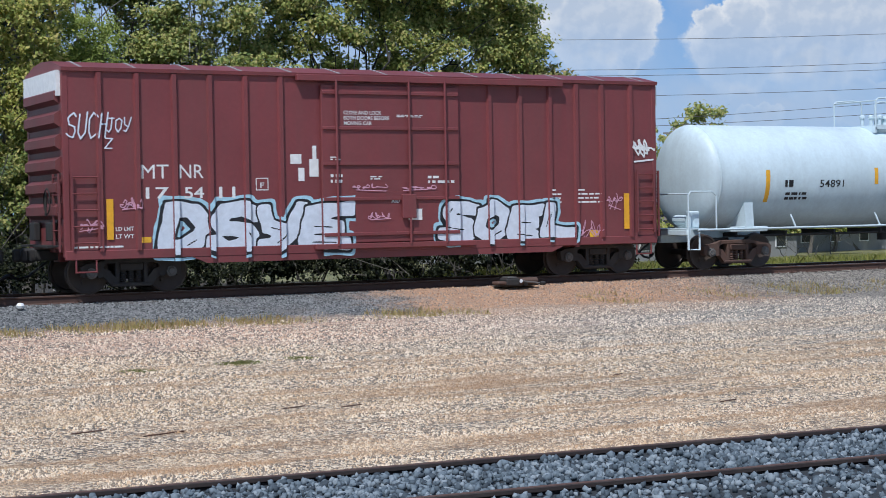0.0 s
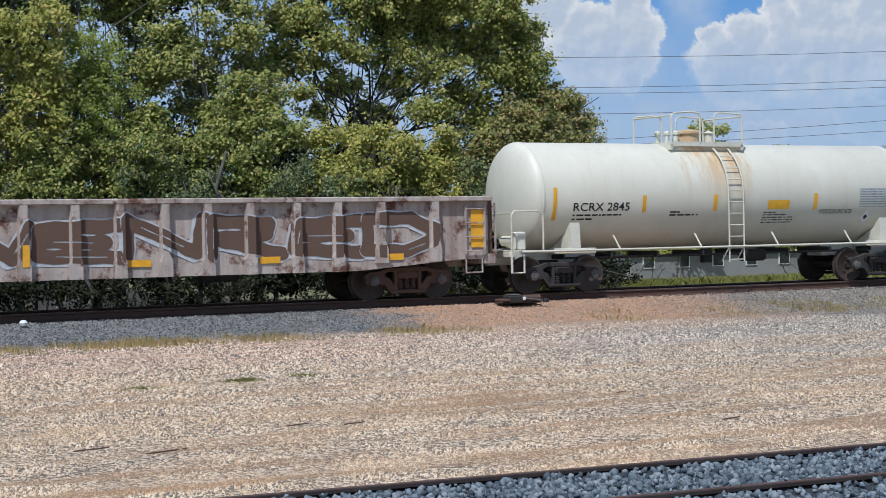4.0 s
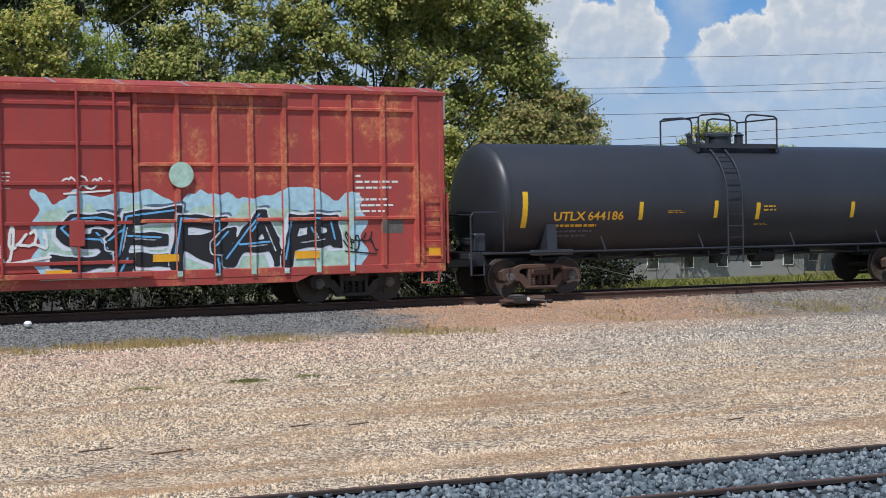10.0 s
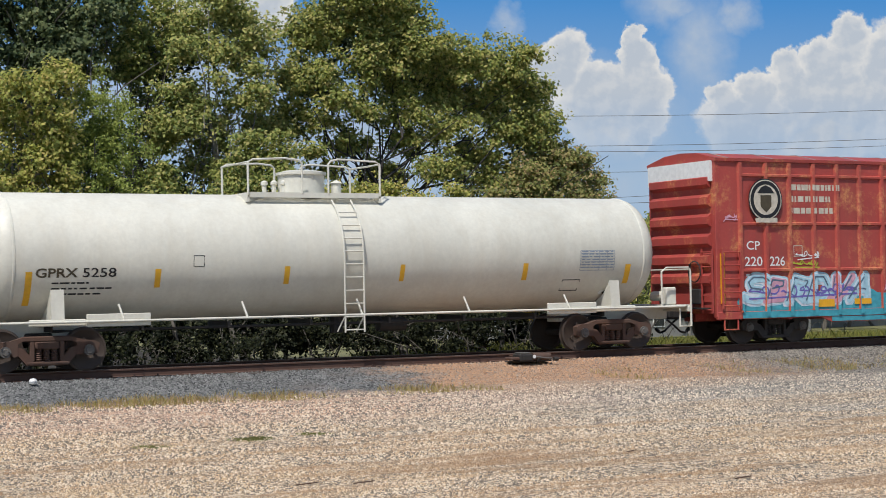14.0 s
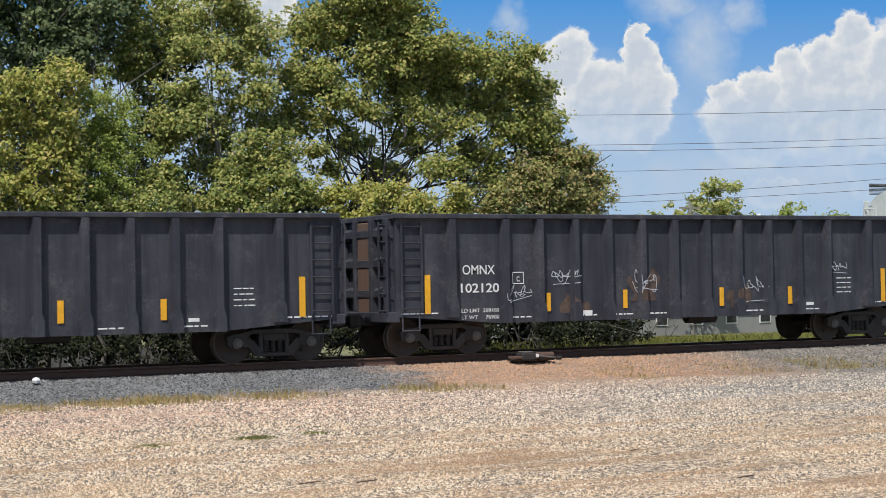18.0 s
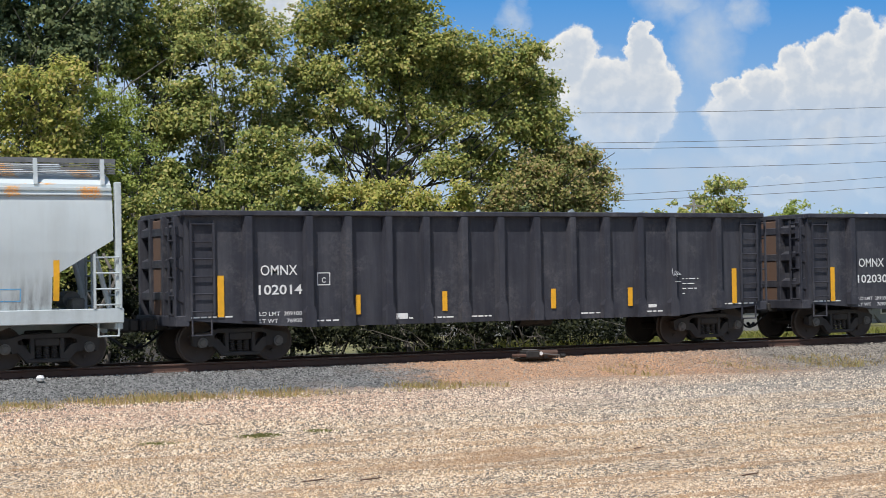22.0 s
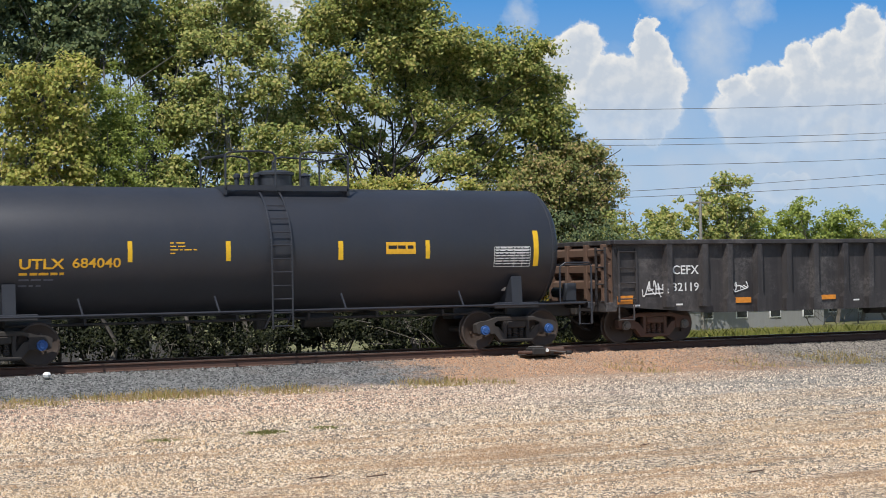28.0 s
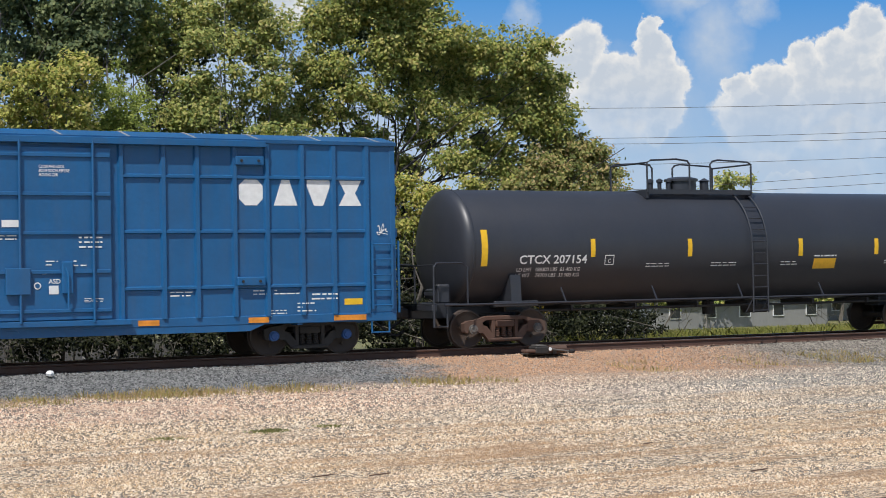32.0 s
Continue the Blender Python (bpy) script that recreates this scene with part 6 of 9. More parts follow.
        letter(car, sk, key, -6.13, -5.09, 1.49, .22, W)
        letter(car, sk, "ld20", -6.12, -5.1, 1.02, .09, W)
        letter(car, sk, "lt76", -6.12, -5.1, .86, .09, W)
        framed(car, sk, -4.72, -4.40, 1.68, 1.97, W, "c")
        strips(car, sk, [(-7.10, -6.95, 1.02, 1.93), (-3.78, -3.66, 1.0, 1.45), (-1.55, -1.42, 1.03, 1.49), (1.43, 1.57, 1.02, 1.5), (3.67, 3.81, 1.03, 1.49), (6.90, 7.05, 1.03, 1.93)])
        bars(car, sk, 5.35, 5.85, 1.2, 1.7, 4, W, seed=110 + k, fill=.2)
        bars(car, sk, -7.7, -6.7, .98, 1.04, 1, W, seed=111)
        bars(car, sk, 6.6, 7.7, .98, 1.04, 1, W, seed=112)
        for a in (-4.8, -2.9, -1.8, -.8, 2.3, 4.2):
            bars(car, sk, a, a + .6, .84, .9, 1, W, seed=113 + int(a * 3))
        patch(car, sk, "sticker", -2.75, -2.45, .9, 1.0, W)
        patch(car, sk, "sticker", 4.3, 4.55, .98, 1.06, W)
        scrap = Shape()
        rng = random.Random(k)
        for i in range(70):
            x, yy, z = rng.uniform(-7.4, 7.4), rng.uniform(-1.2, 1.2), rng.uniform(3.05, 3.30)
            a = rng.uniform(0, 3)
            w = rng.uniform(.1, .45)
            scrap.cyl((x, yy, z), (x + w * math.cos(a), yy + w * math.sin(a), z + rng.uniform(-.1, .22)), rng.uniform(.03, .12), 5)
        load = tagged(part("scrap_load", scrap, M["scrap"], None, fix=False), "heap of pale scrap metal showing above the gondola rim", "scrap metal", "", "stuff")
        CARS.append((load, place))
        tags = ((-4.9, -4.2, 1.2, 1.75), (-3.6, -2.9, 1.6, 2.1), (-1.2, -.5, 1.3, 2.1), (2.2, 2.9, 1.1, 1.9), (5.2, 5.7, 1.8, 2.2)) if k == 0 else ((-4.84, -4.11, 1.2, 1.62),) if k == 1 else ((4.9, 5.3, 1.6, 2.0),)
        for i, (a, b, c, d) in enumerate(tags):
            scrawl(car, sk, a, b, c, d, M["spray_yellow"] if k == 1 else M["spray_silver"], 120 + i + k, .026 if k == 1 else .008, 4)
        if k == 0:
            for i, (a, b, c, d) in enumerate(((-1.3, -.5, 1.2, 2.1), (1.75, 2.4, .95, 1.7), (-3.3, -2.6, .95, 1.5))):
                haze(car, sk, a, b, c, d, M["gon_stain"], "rubbed rusty stain", 40 + i, .9)
    # worn grey hopper
    car, sk = hopper_car("covered_hopper", "worn grey covered hopper with orange rust patches along the roof", -254.25, 8.92, M["hopper_specked"], M["hopper_worn"], M["hopper_worn"], M["pocket_grey"], 7.4, (-5.3, -1.8, 1.7, 5.2), 13)
    letter(car, sk, "acfx", -7.02, -6.28, 2.36, .19, K)
    letter(car, sk, "97361", -7.03, -6.26, 2.10, .19, K)
    letter(car, sk, "hammer", -.93, .80, 1.88, .10, K)
    framed(car, sk, -5.45, -5.2, 2.2, 2.45, K, None, .012)
    bars(car, sk, -7.05, -5.9, 1.45, 1.65, 2, K, seed=131)
    bars(car, sk, 4.4, 5.4, 2.2, 2.32, 2, K, seed=132)
    bars(car, Skin(-1.6), -4.55, -3.3, 1.02, 1.10, 1, K, "name_bar", 133, .9)
    framed(car, sk, 6.3, 6.75, 1.45, 1.72, M["spray_blue"])
    strips(car, sk, [(-7.65, -7.48, 1.47, 2.34), (-5.06, -4.94, 1.41, 1.82), (-2.46, -2.33, 1.43, 1.83), (-.11, .02, 1.40, 1.86), (2.22, 2.36, 1.42, 1.8), (4.9, 5.05, 1.4, 1.79), (7.42, 7.55, 1.45, 2.3)])
    centre_beam(-275.4)
    # dark gondola
    posts = [-6.28, -5.17, -4.40, -3.44, -2.48, -1.57, -.56, .32, 1.3, 2.2, 3.1, 4.1, 5.1, 6.3]
    car, sk = gondola("gondola", "dark brown-black gondola car with orange reflectors", -295.6, 7.87, M["gon_dark"], M["gon_end"], posts, 6.4, 2.60, .73, rusty=True)
    letter(car, sk, "cefx", -6.09, -5.28, 1.72, .23, W)
    letter(car, sk, "32119", -6.10, -5.29, 1.29, .22, W)
    strips(car, sk, [(-7.78, -7.32, 1.0, 1.21), (-4.15, -3.65, .96, 1.1), (-1.32, -.83, .99, 1.11), (2.4, 2.9, .97, 1.1), (4.3, 4.8, .97, 1.1), (7.3, 7.75, 1.0, 1.2)], M["orange"])
    scrawl(car, sk, -7.0, -6.35, 1.12, 1.6, W, 141, .014, 5)
    scrawl(car, sk, -4.2, -3.75, 1.2, 1.6, W, 142, .014, 3)
    for a in (-7.3, -6.0, -.2, 3.3, 7.1):
        bars(car, sk, a, a + .5, .9, .98, 1, W, seed=143)
    # black tank car
    car, sk = tank_car("tank_car", "satin black tank car with yellow lettering and a platform", -312.25, 8.2, 7.5, 1.46, 2.42, M["tank_black"], M["tank_black"], 6.2, (.4, .42, .38), -.05, False, cap="blue_cap", platform=1.5, hood="tank_black")
    letter(car, sk, "utlx", -5.84, -4.89, 2.05, .22, M["ochre_label"])
    letter(car, sk, "684040", -4.73, -3.69, 2.07, .21, M["ochre_label"])
    bars(car, sk, -5.84, -4.9, 1.92, 1.98, 1, M["ochre_label"], seed=151, fill=.9)
    bars(car, sk, -5.84, -4.3, 1.6, 1.85, 2, M["data_ink"], seed=152, fill=.3)
    strips(car, sk, [(-7.0, -6.87, 1.9, 2.75), (-3.54, -3.44, 2.18, 2.63), (-1.33, -1.22, 2.18, 2.62), (1.36, 1.48, 2.18, 2.61), (3.58, 3.69, 2.19, 2.62), (6.5, 6.64, 1.98, 2.84)], Y)
    patch(car, sk, "placard", 2.56, 3.32, 2.30, 2.58, M["ochre_label"], "orange emergency placard")
    bars(car, Skin(tank=(1.464, 2.42)), 2.62, 3.26, 2.36, 2.5, 1, K, seed=153)
    data_panel(car, sk, 5.42, 6.40, 1.98, 2.45, 7, "white")
    bars(car, sk, -2.6, -2.0, 2.3, 2.6, 4, M["ochre_label"], seed=154, fill=.35)
    diamond(car, sk, 6.0, 1.42, .2, W)
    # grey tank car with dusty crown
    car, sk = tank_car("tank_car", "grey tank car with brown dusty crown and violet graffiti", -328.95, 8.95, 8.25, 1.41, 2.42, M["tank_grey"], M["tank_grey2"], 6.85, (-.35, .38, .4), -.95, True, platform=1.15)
    letter(car, sk, "utlx", -6.89, -6.0, 2.05, .22, M["ochre_label"])
    letter(car, sk, "668808", -5.81, -4.80, 2.06, .21, M["ochre_label"])
    framed(car, sk, -4.35, -4.1, 2.08, 2.34, M["ochre_label"], None, .012)
    bars(car, sk, -6.89, -5.6, 1.6, 1.98, 3, M["ochre_label"], seed=161, fill=.3)
    strips(car, sk, [(-7.82, -7.66, 1.89, 2.76), (-4.61, -4.49, 2.10, 2.53), (-1.64, -1.51, 2.11, 2.54), (.89, 1.03, 2.1, 2.55), (4.02, 4.17, 2.11, 2.57), (7.03, 7.18, 1.9, 2.76)], Y)
    bars(car, sk, -2.3, -1.95, 2.55, 2.62, 1, W, seed=162)
    sprayed(car, sk, "EMO", 1.0, 2.85, 1.32, 2.05, M["spray_white"], M["spray_violet"], "white and violet bubble graffiti", .24, .06, seed=35)
    scrawl(car, sk, .62, 1.0, 1.38, 1.7, M["spray_violet"], 164, .03, 2)
    scrawl(car, sk, 2.9, 3.4, 1.38, 1.6, M["spray_violet"], 165, .03, 2)
    patch(car, sk, "placard", 2.95, 3.49, 1.66, 1.88, M["ochre_label"], "orange emergency placard")
    data_panel(car, sk, 5.98, 6.95, 1.94, 2.46, 8, "white")
    framed(car, sk, 4.95, 5.35, 1.58, 1.85, W)
    diamond(car, sk, 5.5, 1.34, .17, W)
    # black tank car with white lettering
    car, sk = tank_car("tank_car", "matt black tank car with white lettering", -346.8, 8.95, 8.25, 1.45, 2.41, M["tank_black"], M["tank_black"], 6.82, (-.8, .40, .36), .55, True, platform=1.65, hood="tank_black")
    letter(car, sk, "ctcx", -6.57, -4.66, 2.0, .21, W)
    letter(car, sk, "ld18", -6.62, -4.83, 1.82, .09, W)
    letter(car, sk, "lt74", -6.62, -4.83, 1.68, .09, W)
    framed(car, sk, -4.14, -3.87, 1.95, 2.2, W, "c")
    strips(car, sk, [(-7.62, -7.45, 1.96, 2.83), (-4.56, -4.43, 2.15, 2.6), (-1.65, -1.52, 2.14, 2.59), (1.91, 2.05, 2.12, 2.58), (4.51, 4.65, 2.14, 2.57), (7.15, 7.3, 1.95, 2.8)], Y)
    patch(car, sk, "placard", 2.45, 3.2, 1.78, 2.05, M["ochre_label"], "yellow emergency placard")
    bars(car, sk, 2.45, 3.2, 2.07, 2.14, 1, W, seed=171)
    data_panel(car, sk, 6.05, 7.05, 1.98, 2.45, 9, "white")
    for a, b in ((-2.9, -2.2), (-.9, -.1), (1.35, 1.9), (4.9, 5.5)):
        bars(car, sk, a, b, 1.85, 1.98, 2, W, seed=172, fill=.3)
    diamond(car, sk, 5.7, 1.42, .2, M["grey_cap"])
    # deep blue box car
    rb = [-8.48, -7.66, -6.89, -6.05, -5.29, -4.43, -3.67, -2.74, 2.74, 3.67, 4.43, 5.29, 6.05, 6.89, 7.66, 8.48]
    car, sk = box_car("box_car", "deep blue ribbed box car with bold white lettering", -365.9, 9.2, M["blue"], M["blue"], M["blue"], rb,
                      ((4.0, 2.74, 8.48), (2.80, 2.74, 8.48), (1.58, 2.74, 8.48), (4.0, -8.48, -2.74), (2.8, -8.48, -2.74), (1.58, -8.48, -2.74)), (-2.6, 2.5), 7.2, 4.86, .80, cap="blue_cap", end_panel=False)
    door = Skin(-1.566)
    patch(car, door, "sticker", .20, .57, 2.90, 3.05, W)
    patch(car, door, "sticker", 1.16, 1.36, 1.50, 1.68, W)
    disc(car, door, .92, 1.68, .075, W, "round_sticker")
    disc(car, Skin(-1.572), .92, 1.68, .05, M["blue"], "round_sticker_centre")
    bars(car, door, 1.68, 1.95, 2.02, 2.2, 2, W, seed=201, fill=.3)
    bars(car, door, 1.1, 1.35, 2.05, 2.2, 2, W, seed=202, fill=.3)
    part("lock_box", Shape().box(1.42, 1.66, -1.66, -1.56, 1.50, 2.18, .02), M["blue"], car)
    part("lock_lever", Shape().tube([(1.54, -1.69, 1.2), (1.54, -1.69, 1.9), (1.50, -1.66, 2.05)], .025, 8), M["blue"], car)
    for z in (1.60, 4.26):
        hinge = part("door_stop", Shape().box(5.30, 5.96, -1.60, -1.46, z, z + .2, .02), M["blue"], car)
        for x in (5.42, 5.82):
            part("bolt", Shape().cyl((x, -1.63, z + .1), (x, -1.60, z + .1), .03, 8), M["steel_dark"], hinge)
    for i in range(14):
        x = -2.6 + i * .4
        part("sill_gusset", Shape().prism([(x - .14, .80), (x + .14, .80), (x + .04, .70), (x - .04, .70)], -1.50, -1.44), M["blue"], car)
    for i, x in enumerate((5.40, 6.22, 7.02, 7.80)):
        brand_block(car, x, 3.38, .56, .58, i)
    letter(car, Skin(-1.566), "close", .98, 1.62, 3.96, .24, W)
    letter(car, Skin(-1.566), "asd", 1.15, 1.4, 1.72, .1, W)
    strips(car, Skin(-1.475), [(7.62, 8.42, .78, .90), (5.57, 6.05, .78, .90), (3.07, 3.54, .78, .90)], M["orange"])
    patch(car, sk, "sticker", 7.9, 8.35, 1.13, 1.27, Y)
    for i, (a, b, c, d, r) in enumerate(((6.1, 6.5, .86, 1.05, 3), (6.75, 7.2, .95, 1.2, 3), (5.7, 6.0, 1.35, 1.5, 2), (6.2, 6.8, 1.35, 1.5, 2), (3.8, 4.3, 1.35, 1.5, 2), (7.1, 7.7, 1.2, 1.4, 2))):
        bars(car, sk, a, b, c, d, r, W, seed=180 + i, fill=.35)
    for i, (a, b, c, d) in enumerate(((1.8, 2.3, 2.4, 2.7), (.1, .5, 2.6, 2.8), (1.0, 1.3, 1.9, 2.0), (1.9, 2.3, 1.3, 1.4))):
        bars(car, Skin(-1.566), a, b, c, d, 3, W, seed=190 + i, fill=.35)
    scrawl(car, Skin(-1.47), 8.72, 9.0, 2.7, 3.0, W, 195, .008, 3)


def brand_block(car, x, z, w, h, i):
    """A bold white block of the company's device."""
    out = [[(.25, 0), (.75, 0), (1, .25), (1, .75), (.75, 1), (.25, 1), (0, .75), (0, .25)], [(0, 0), (1, 0), (.66, 1), (.34, 1)], [(.3, 0), (.7, 0), (1, .75), (1, 1), (0, 1), (0, .75)], [(0, 0), (1, 0), (.72, .5), (1, 1), (0, 1), (.28, .5)]][i]
    s = Shape().prism([(x + a * w, z + b * h) for a, b in out], -1.466, -1.460)
    part("emblem_block", s, M["white"], car, "bold white painted block")


def disc(car, skin, x, z, r, material, name, label=""):
    vs = [(x + r * math.cos(2 * math.pi * i / 28), z + r * math.sin(2 * math.pi * i / 28)) for i in range(28)]
    part(name, skin.lay(vs, [tuple(range(28))]), material, car, label, fix=False)


def diamond(car, skin, x, z, r, material):
    vs = [(x - r, z), (x, z - r), (x + r, z), (x, z + r)]
    part("hazard_diamond", skin.lay(vs, [(0, 1, 2, 3)]), M["white"] if material is M["black"] else material, car, "diamond hazard placard", fix=False)
    q = r * .45
    sk2 = Skin(skin.y, skin.ribs, skin.tank and (skin.tank[0] + .004, skin.tank[1]), skin.profile)
    part("hazard_symbol", sk2.lay([(x - q, z), (x, z - q), (x + q, z), (x, z + q)], [(0, 1, 2, 3)]), M["black"] if material is not M["grey_cap"] else M["steel_dark"], car, fix=False)


def pipes_on(car):
    """The pipe load in the gondola, with caps, straps and timbers."""
    place = -71.6
    rng = random.Random(5)
    bundle = tagged(new("pipe_bundle"), "strapped bundle of black coated pipes with green and red end caps", "pipe load")
    CARS.append((bundle, place))
    r = .098
    k = 0
    for row in range(6):
        z = 2.50 + row * .24
        for col in range(11):
            y = -1.22 + col * .24 + (.12 if row % 2 else 0)
            if y > 1.3:
                continue
            a = -7.35 + rng.uniform(-.45, .5)
            b = 6.35 + rng.uniform(-.3, .35)
            p = part("pipe", Shape().cyl((a, y, z), (b, y, z), r, 10), M["pipe"], bundle, smooth=True)
            part("pipe_cap", Shape().cyl((a - .12, y, z), (a + .10, y, z), r + .016, 10), M["cap_green"], p, "green plastic cap")
            part("pipe_cap", Shape().cyl((b - .10, y, z), (b + .10, y, z), r + .016, 10), M["cap_red"], p, "red plastic cap")
            part("pipe_band", Shape().cyl((a + 1.2, y, z), (a + 1.28, y, z), r + .004, 10), M["strap"], p)
    top = 3.84
    for x in (-4.74, -3.54, -2.19, 1.77, 3.03, 4.44):
        part("timber_stake", Shape().box(x - .09, x + .09, -1.40, -1.34, 2.45, 4.02, .01), M["timber"], bundle, "pale timber stake")
        part("timber_stake", Shape().box(x - .09, x + .09, 1.40, 1.46, 2.45, 4.02, .01), M["timber"], bundle, "pale timber stake")
        for z in (2.75, 3.02, 3.28, 3.55, 3.78):
            part("spacer_block", Shape().box(x - .22, x + .22, -1.345, -1.32, z - .03, z + .03), M["timber"], bundle)
        for d0, d1 in ((-.62, -.42), (.28, .22)):
            part("strap", Shape().tube([(x + d0, -1.0, top + .02), (x + (d0 + d1) / 2, -1.34, top - .2), (x + d1, -1.37, 2.5)], .022, 5), M["strap"], bundle, "white ratchet strap")


M["ochre_label"] = plain("amber_label", (0.78, 0.42, 0.025), 0.5, 0, 0.15)
M["emblem"] = plain("cream_emblem_paint", (0.58, 0.52, 0.42), 0.6)
M["olive"] = plain("olive_drab_paint", (0.16, 0.15, 0.085), 0.6, 0, 0.3)
M["olive_dark"] = plain("dark_stencil_paint", (0.07, 0.055, 0.03), 0.6)
M["scrap"] = plain("pale_scrap_metal", (0.30, 0.34, 0.34), 0.5, 0.4, 0.5)
M["tank_grey2"] = paint("grey_frame_paint", (0.17, 0.185, 0.195), 0.6, 0.4, 0.1)


# ---- ground ----
def ground_height(x, y):
    a = abs(y)
    if y < 0:
        z = -0.19 if a < 1.45 else -0.19 - 0.36 * min((a - 1.45) / 2.3, 1) - 0.05 * min(max((a - 3.75) / 4, 0), 1)
    else:
        z = -0.19 if a < 1.45 else -0.19 - 0.36 * min((a - 1.45) / 2.3, 1) - 1.6 * min(max((a - 8) / 40, 0), 1)
    rough = 0.0 if a < 1.3 else 1.0
    return z + rough * (0.035 * noise.noise(Vector((x * .35, y * .35, 3))) + 0.018 * noise.noise(Vector((x * 1.3, y * 1.3, 7))))


def ground_material(loose=False):
    n = Nodes("loose_gravel" if loose else "gravel_and_ballast")
    x, y = n.axis(0), n.axis(1)
    wob = n.cloud(0.45, 5, 0.65)
    wob2 = n.cloud(1.6, 5, 0.7)
    peb = n.cells(20)
    peb2 = n.cells(42)
    # lot: pale tan pebbles
    c_tan = n.mix(n.span(wob2, 0.3, 0.7), (0.54, 0.355, 0.205), (0.62, 0.455, 0.29))
    grey = n.mix(n.span(wob2, 0.3, 0.7), (0.36, 0.325, 0.28), (0.50, 0.455, 0.39))
    side = n.span(n.math("ADD", n.math("MULTIPLY", x, 0.045), n.math("ADD", n.math("MULTIPLY", y, 0.05), n.math("MULTIPLY", wob, 1.7))), 0.66, 1.25)
    c = n.mix(side, c_tan, grey)
    east = n.math("MULTIPLY", n.span(n.math("ADD", x, n.math("MULTIPLY", wob2, 5)), 17, 25), n.span(y, -19, -14, 0, 0.7))
    c = n.mix(east, c, (0.215, 0.20, 0.18))
    pink = n.span(n.math("ADD", y, n.math("MULTIPLY", wob, 6)), -8.2, -4.6)
    c = n.mix(n.math("MULTIPLY", pink, n.span(x, 21, 13)), c, (0.54, 0.335, 0.225))
    # wheel tracks: sandy and brown streaks along the lot
    bands = n.cloud(1.0, 4, 0.6, n.scaled((0.06, 0.75, 1)))
    c = n.mix(n.math("MULTIPLY", n.span(bands, 0.46, 0.58), n.span(y, -8, -15, 0, 0.9)), c, (0.52, 0.355, 0.20))
    streak = n.cloud(1.0, 5, 0.7, n.scaled((0.20, 1.5, 1), (3, 1, 0)))
    c = n.mix(n.math("MULTIPLY", n.span(streak, 0.50, 0.61), n.span(y, -7, -15, 0.15, 0.95)), c, (0.38, 0.23, 0.12))
    sand = n.span(n.cloud(1.0, 5, 0.65, n.scaled((0.3, 1.2, 1), (7, 4, 0))), 0.5, 0.62, 1, 0.6)
    sand = n.math("MULTIPLY", sand, n.span(n.math("MULTIPLY", n.span(streak, 0.50, 0.61), n.span(y, -7, -15)), 0, 1, 1, 0.4))
    # single stones, light and dark
    sep = n.t.nodes.new("ShaderNodeSeparateColor")
    n.put(peb, sep.inputs[0])
    sep2 = n.t.nodes.new("ShaderNodeSeparateColor")
    n.put(peb2, sep2.inputs[0])
    one, two, three = sep.outputs[0], sep.outputs[1], sep2.outputs[1]
    if loose:
        geo = n.t.nodes.new("ShaderNodeNewGeometry")
        wn = n.t.nodes.new("ShaderNodeTexWhiteNoise")
        wn.noise_dimensions = "1D"
        n.put(n.math("MULTIPLY", geo.outputs["Random Per Island"], 913.0), wn.inputs["W"])
        sep3 = n.t.nodes.new("ShaderNodeSeparateColor")
        n.put(wn.outputs["Color"], sep3.inputs[0])
        one, two, three = sep3.outputs[0], sep3.outputs[1], sep3.outputs[2]
    tone = n.math("ADD", n.math("MULTIPLY", one, 0.55), n.math("MULTIPLY", three, 0.45))
    c = n.mix(n.math("MULTIPLY", n.span(tone, 0.50, 0.40, 0, 0.9), sand), c, (0.120, 0.106, 0.092))
    c = n.mix(n.math("MULTIPLY", n.span(tone, 0.54, 0.66, 0, 0.85), sand), c, (0.76, 0.64, 0.48))
    # ballast shoulder
    shoulder = n.math("MULTIPLY", n.span(n.math("ADD", n.math("ADD", y, n.span(x, 20, 28, 0, 2.0)), n.math("MULTIPLY", n.math("SUBTRACT", wob2, .5), 1.6)), -4.1, -3.4), n.span(n.math("ADD", y, wob), 6.0, 4.5))
    st = n.mix(two, (0.022, 0.024, 0.025), (0.27, 0.27, 0.26))
    st_red = n.mix(n.span(three, 0.42, 0.44), n.mix(two, (0.07, 0.062, 0.054), (0.36, 0.32, 0.27)), n.mix(two, (0.19, 0.095, 0.055), (0.64, 0.37, 0.20)))
    st_tan = n.mix(two, (0.06, 0.054, 0.048), (0.36, 0.32, 0.265))
    zone = n.math("ADD", x, n.math("MULTIPLY", n.math("SUBTRACT", wob2, 0.5), 5))
    st = n.mix(n.span(zone, 16.2, 17.4), st, st_red)
    st = n.mix(n.span(zone, 23.5, 27), st, st_tan)
    st = n.mix(n.span(n.cloud(0.8, 3), 0.55, 0.7, 0, 0.35), st, (0.13, 0.10, 0.085))
    c = n.mix(shoulder, c, st)
    spill = n.math("MULTIPLY", n.math("MULTIPLY", n.span(zone, 15.5, 17.5), n.span(zone, 27, 22)), n.span(n.math("ADD", y, n.math("MULTIPLY", wob, 4)), -5.6, -2.6, 0, 0.8))
    c = n.mix(n.math("MULTIPLY", spill, n.span(sep2.outputs[0], 0.25, 0.6)), c, (0.46, 0.28, 0.17))
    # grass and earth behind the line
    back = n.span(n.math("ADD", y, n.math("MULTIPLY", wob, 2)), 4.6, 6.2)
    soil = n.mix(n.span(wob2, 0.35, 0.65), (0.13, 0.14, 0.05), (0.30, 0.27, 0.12))
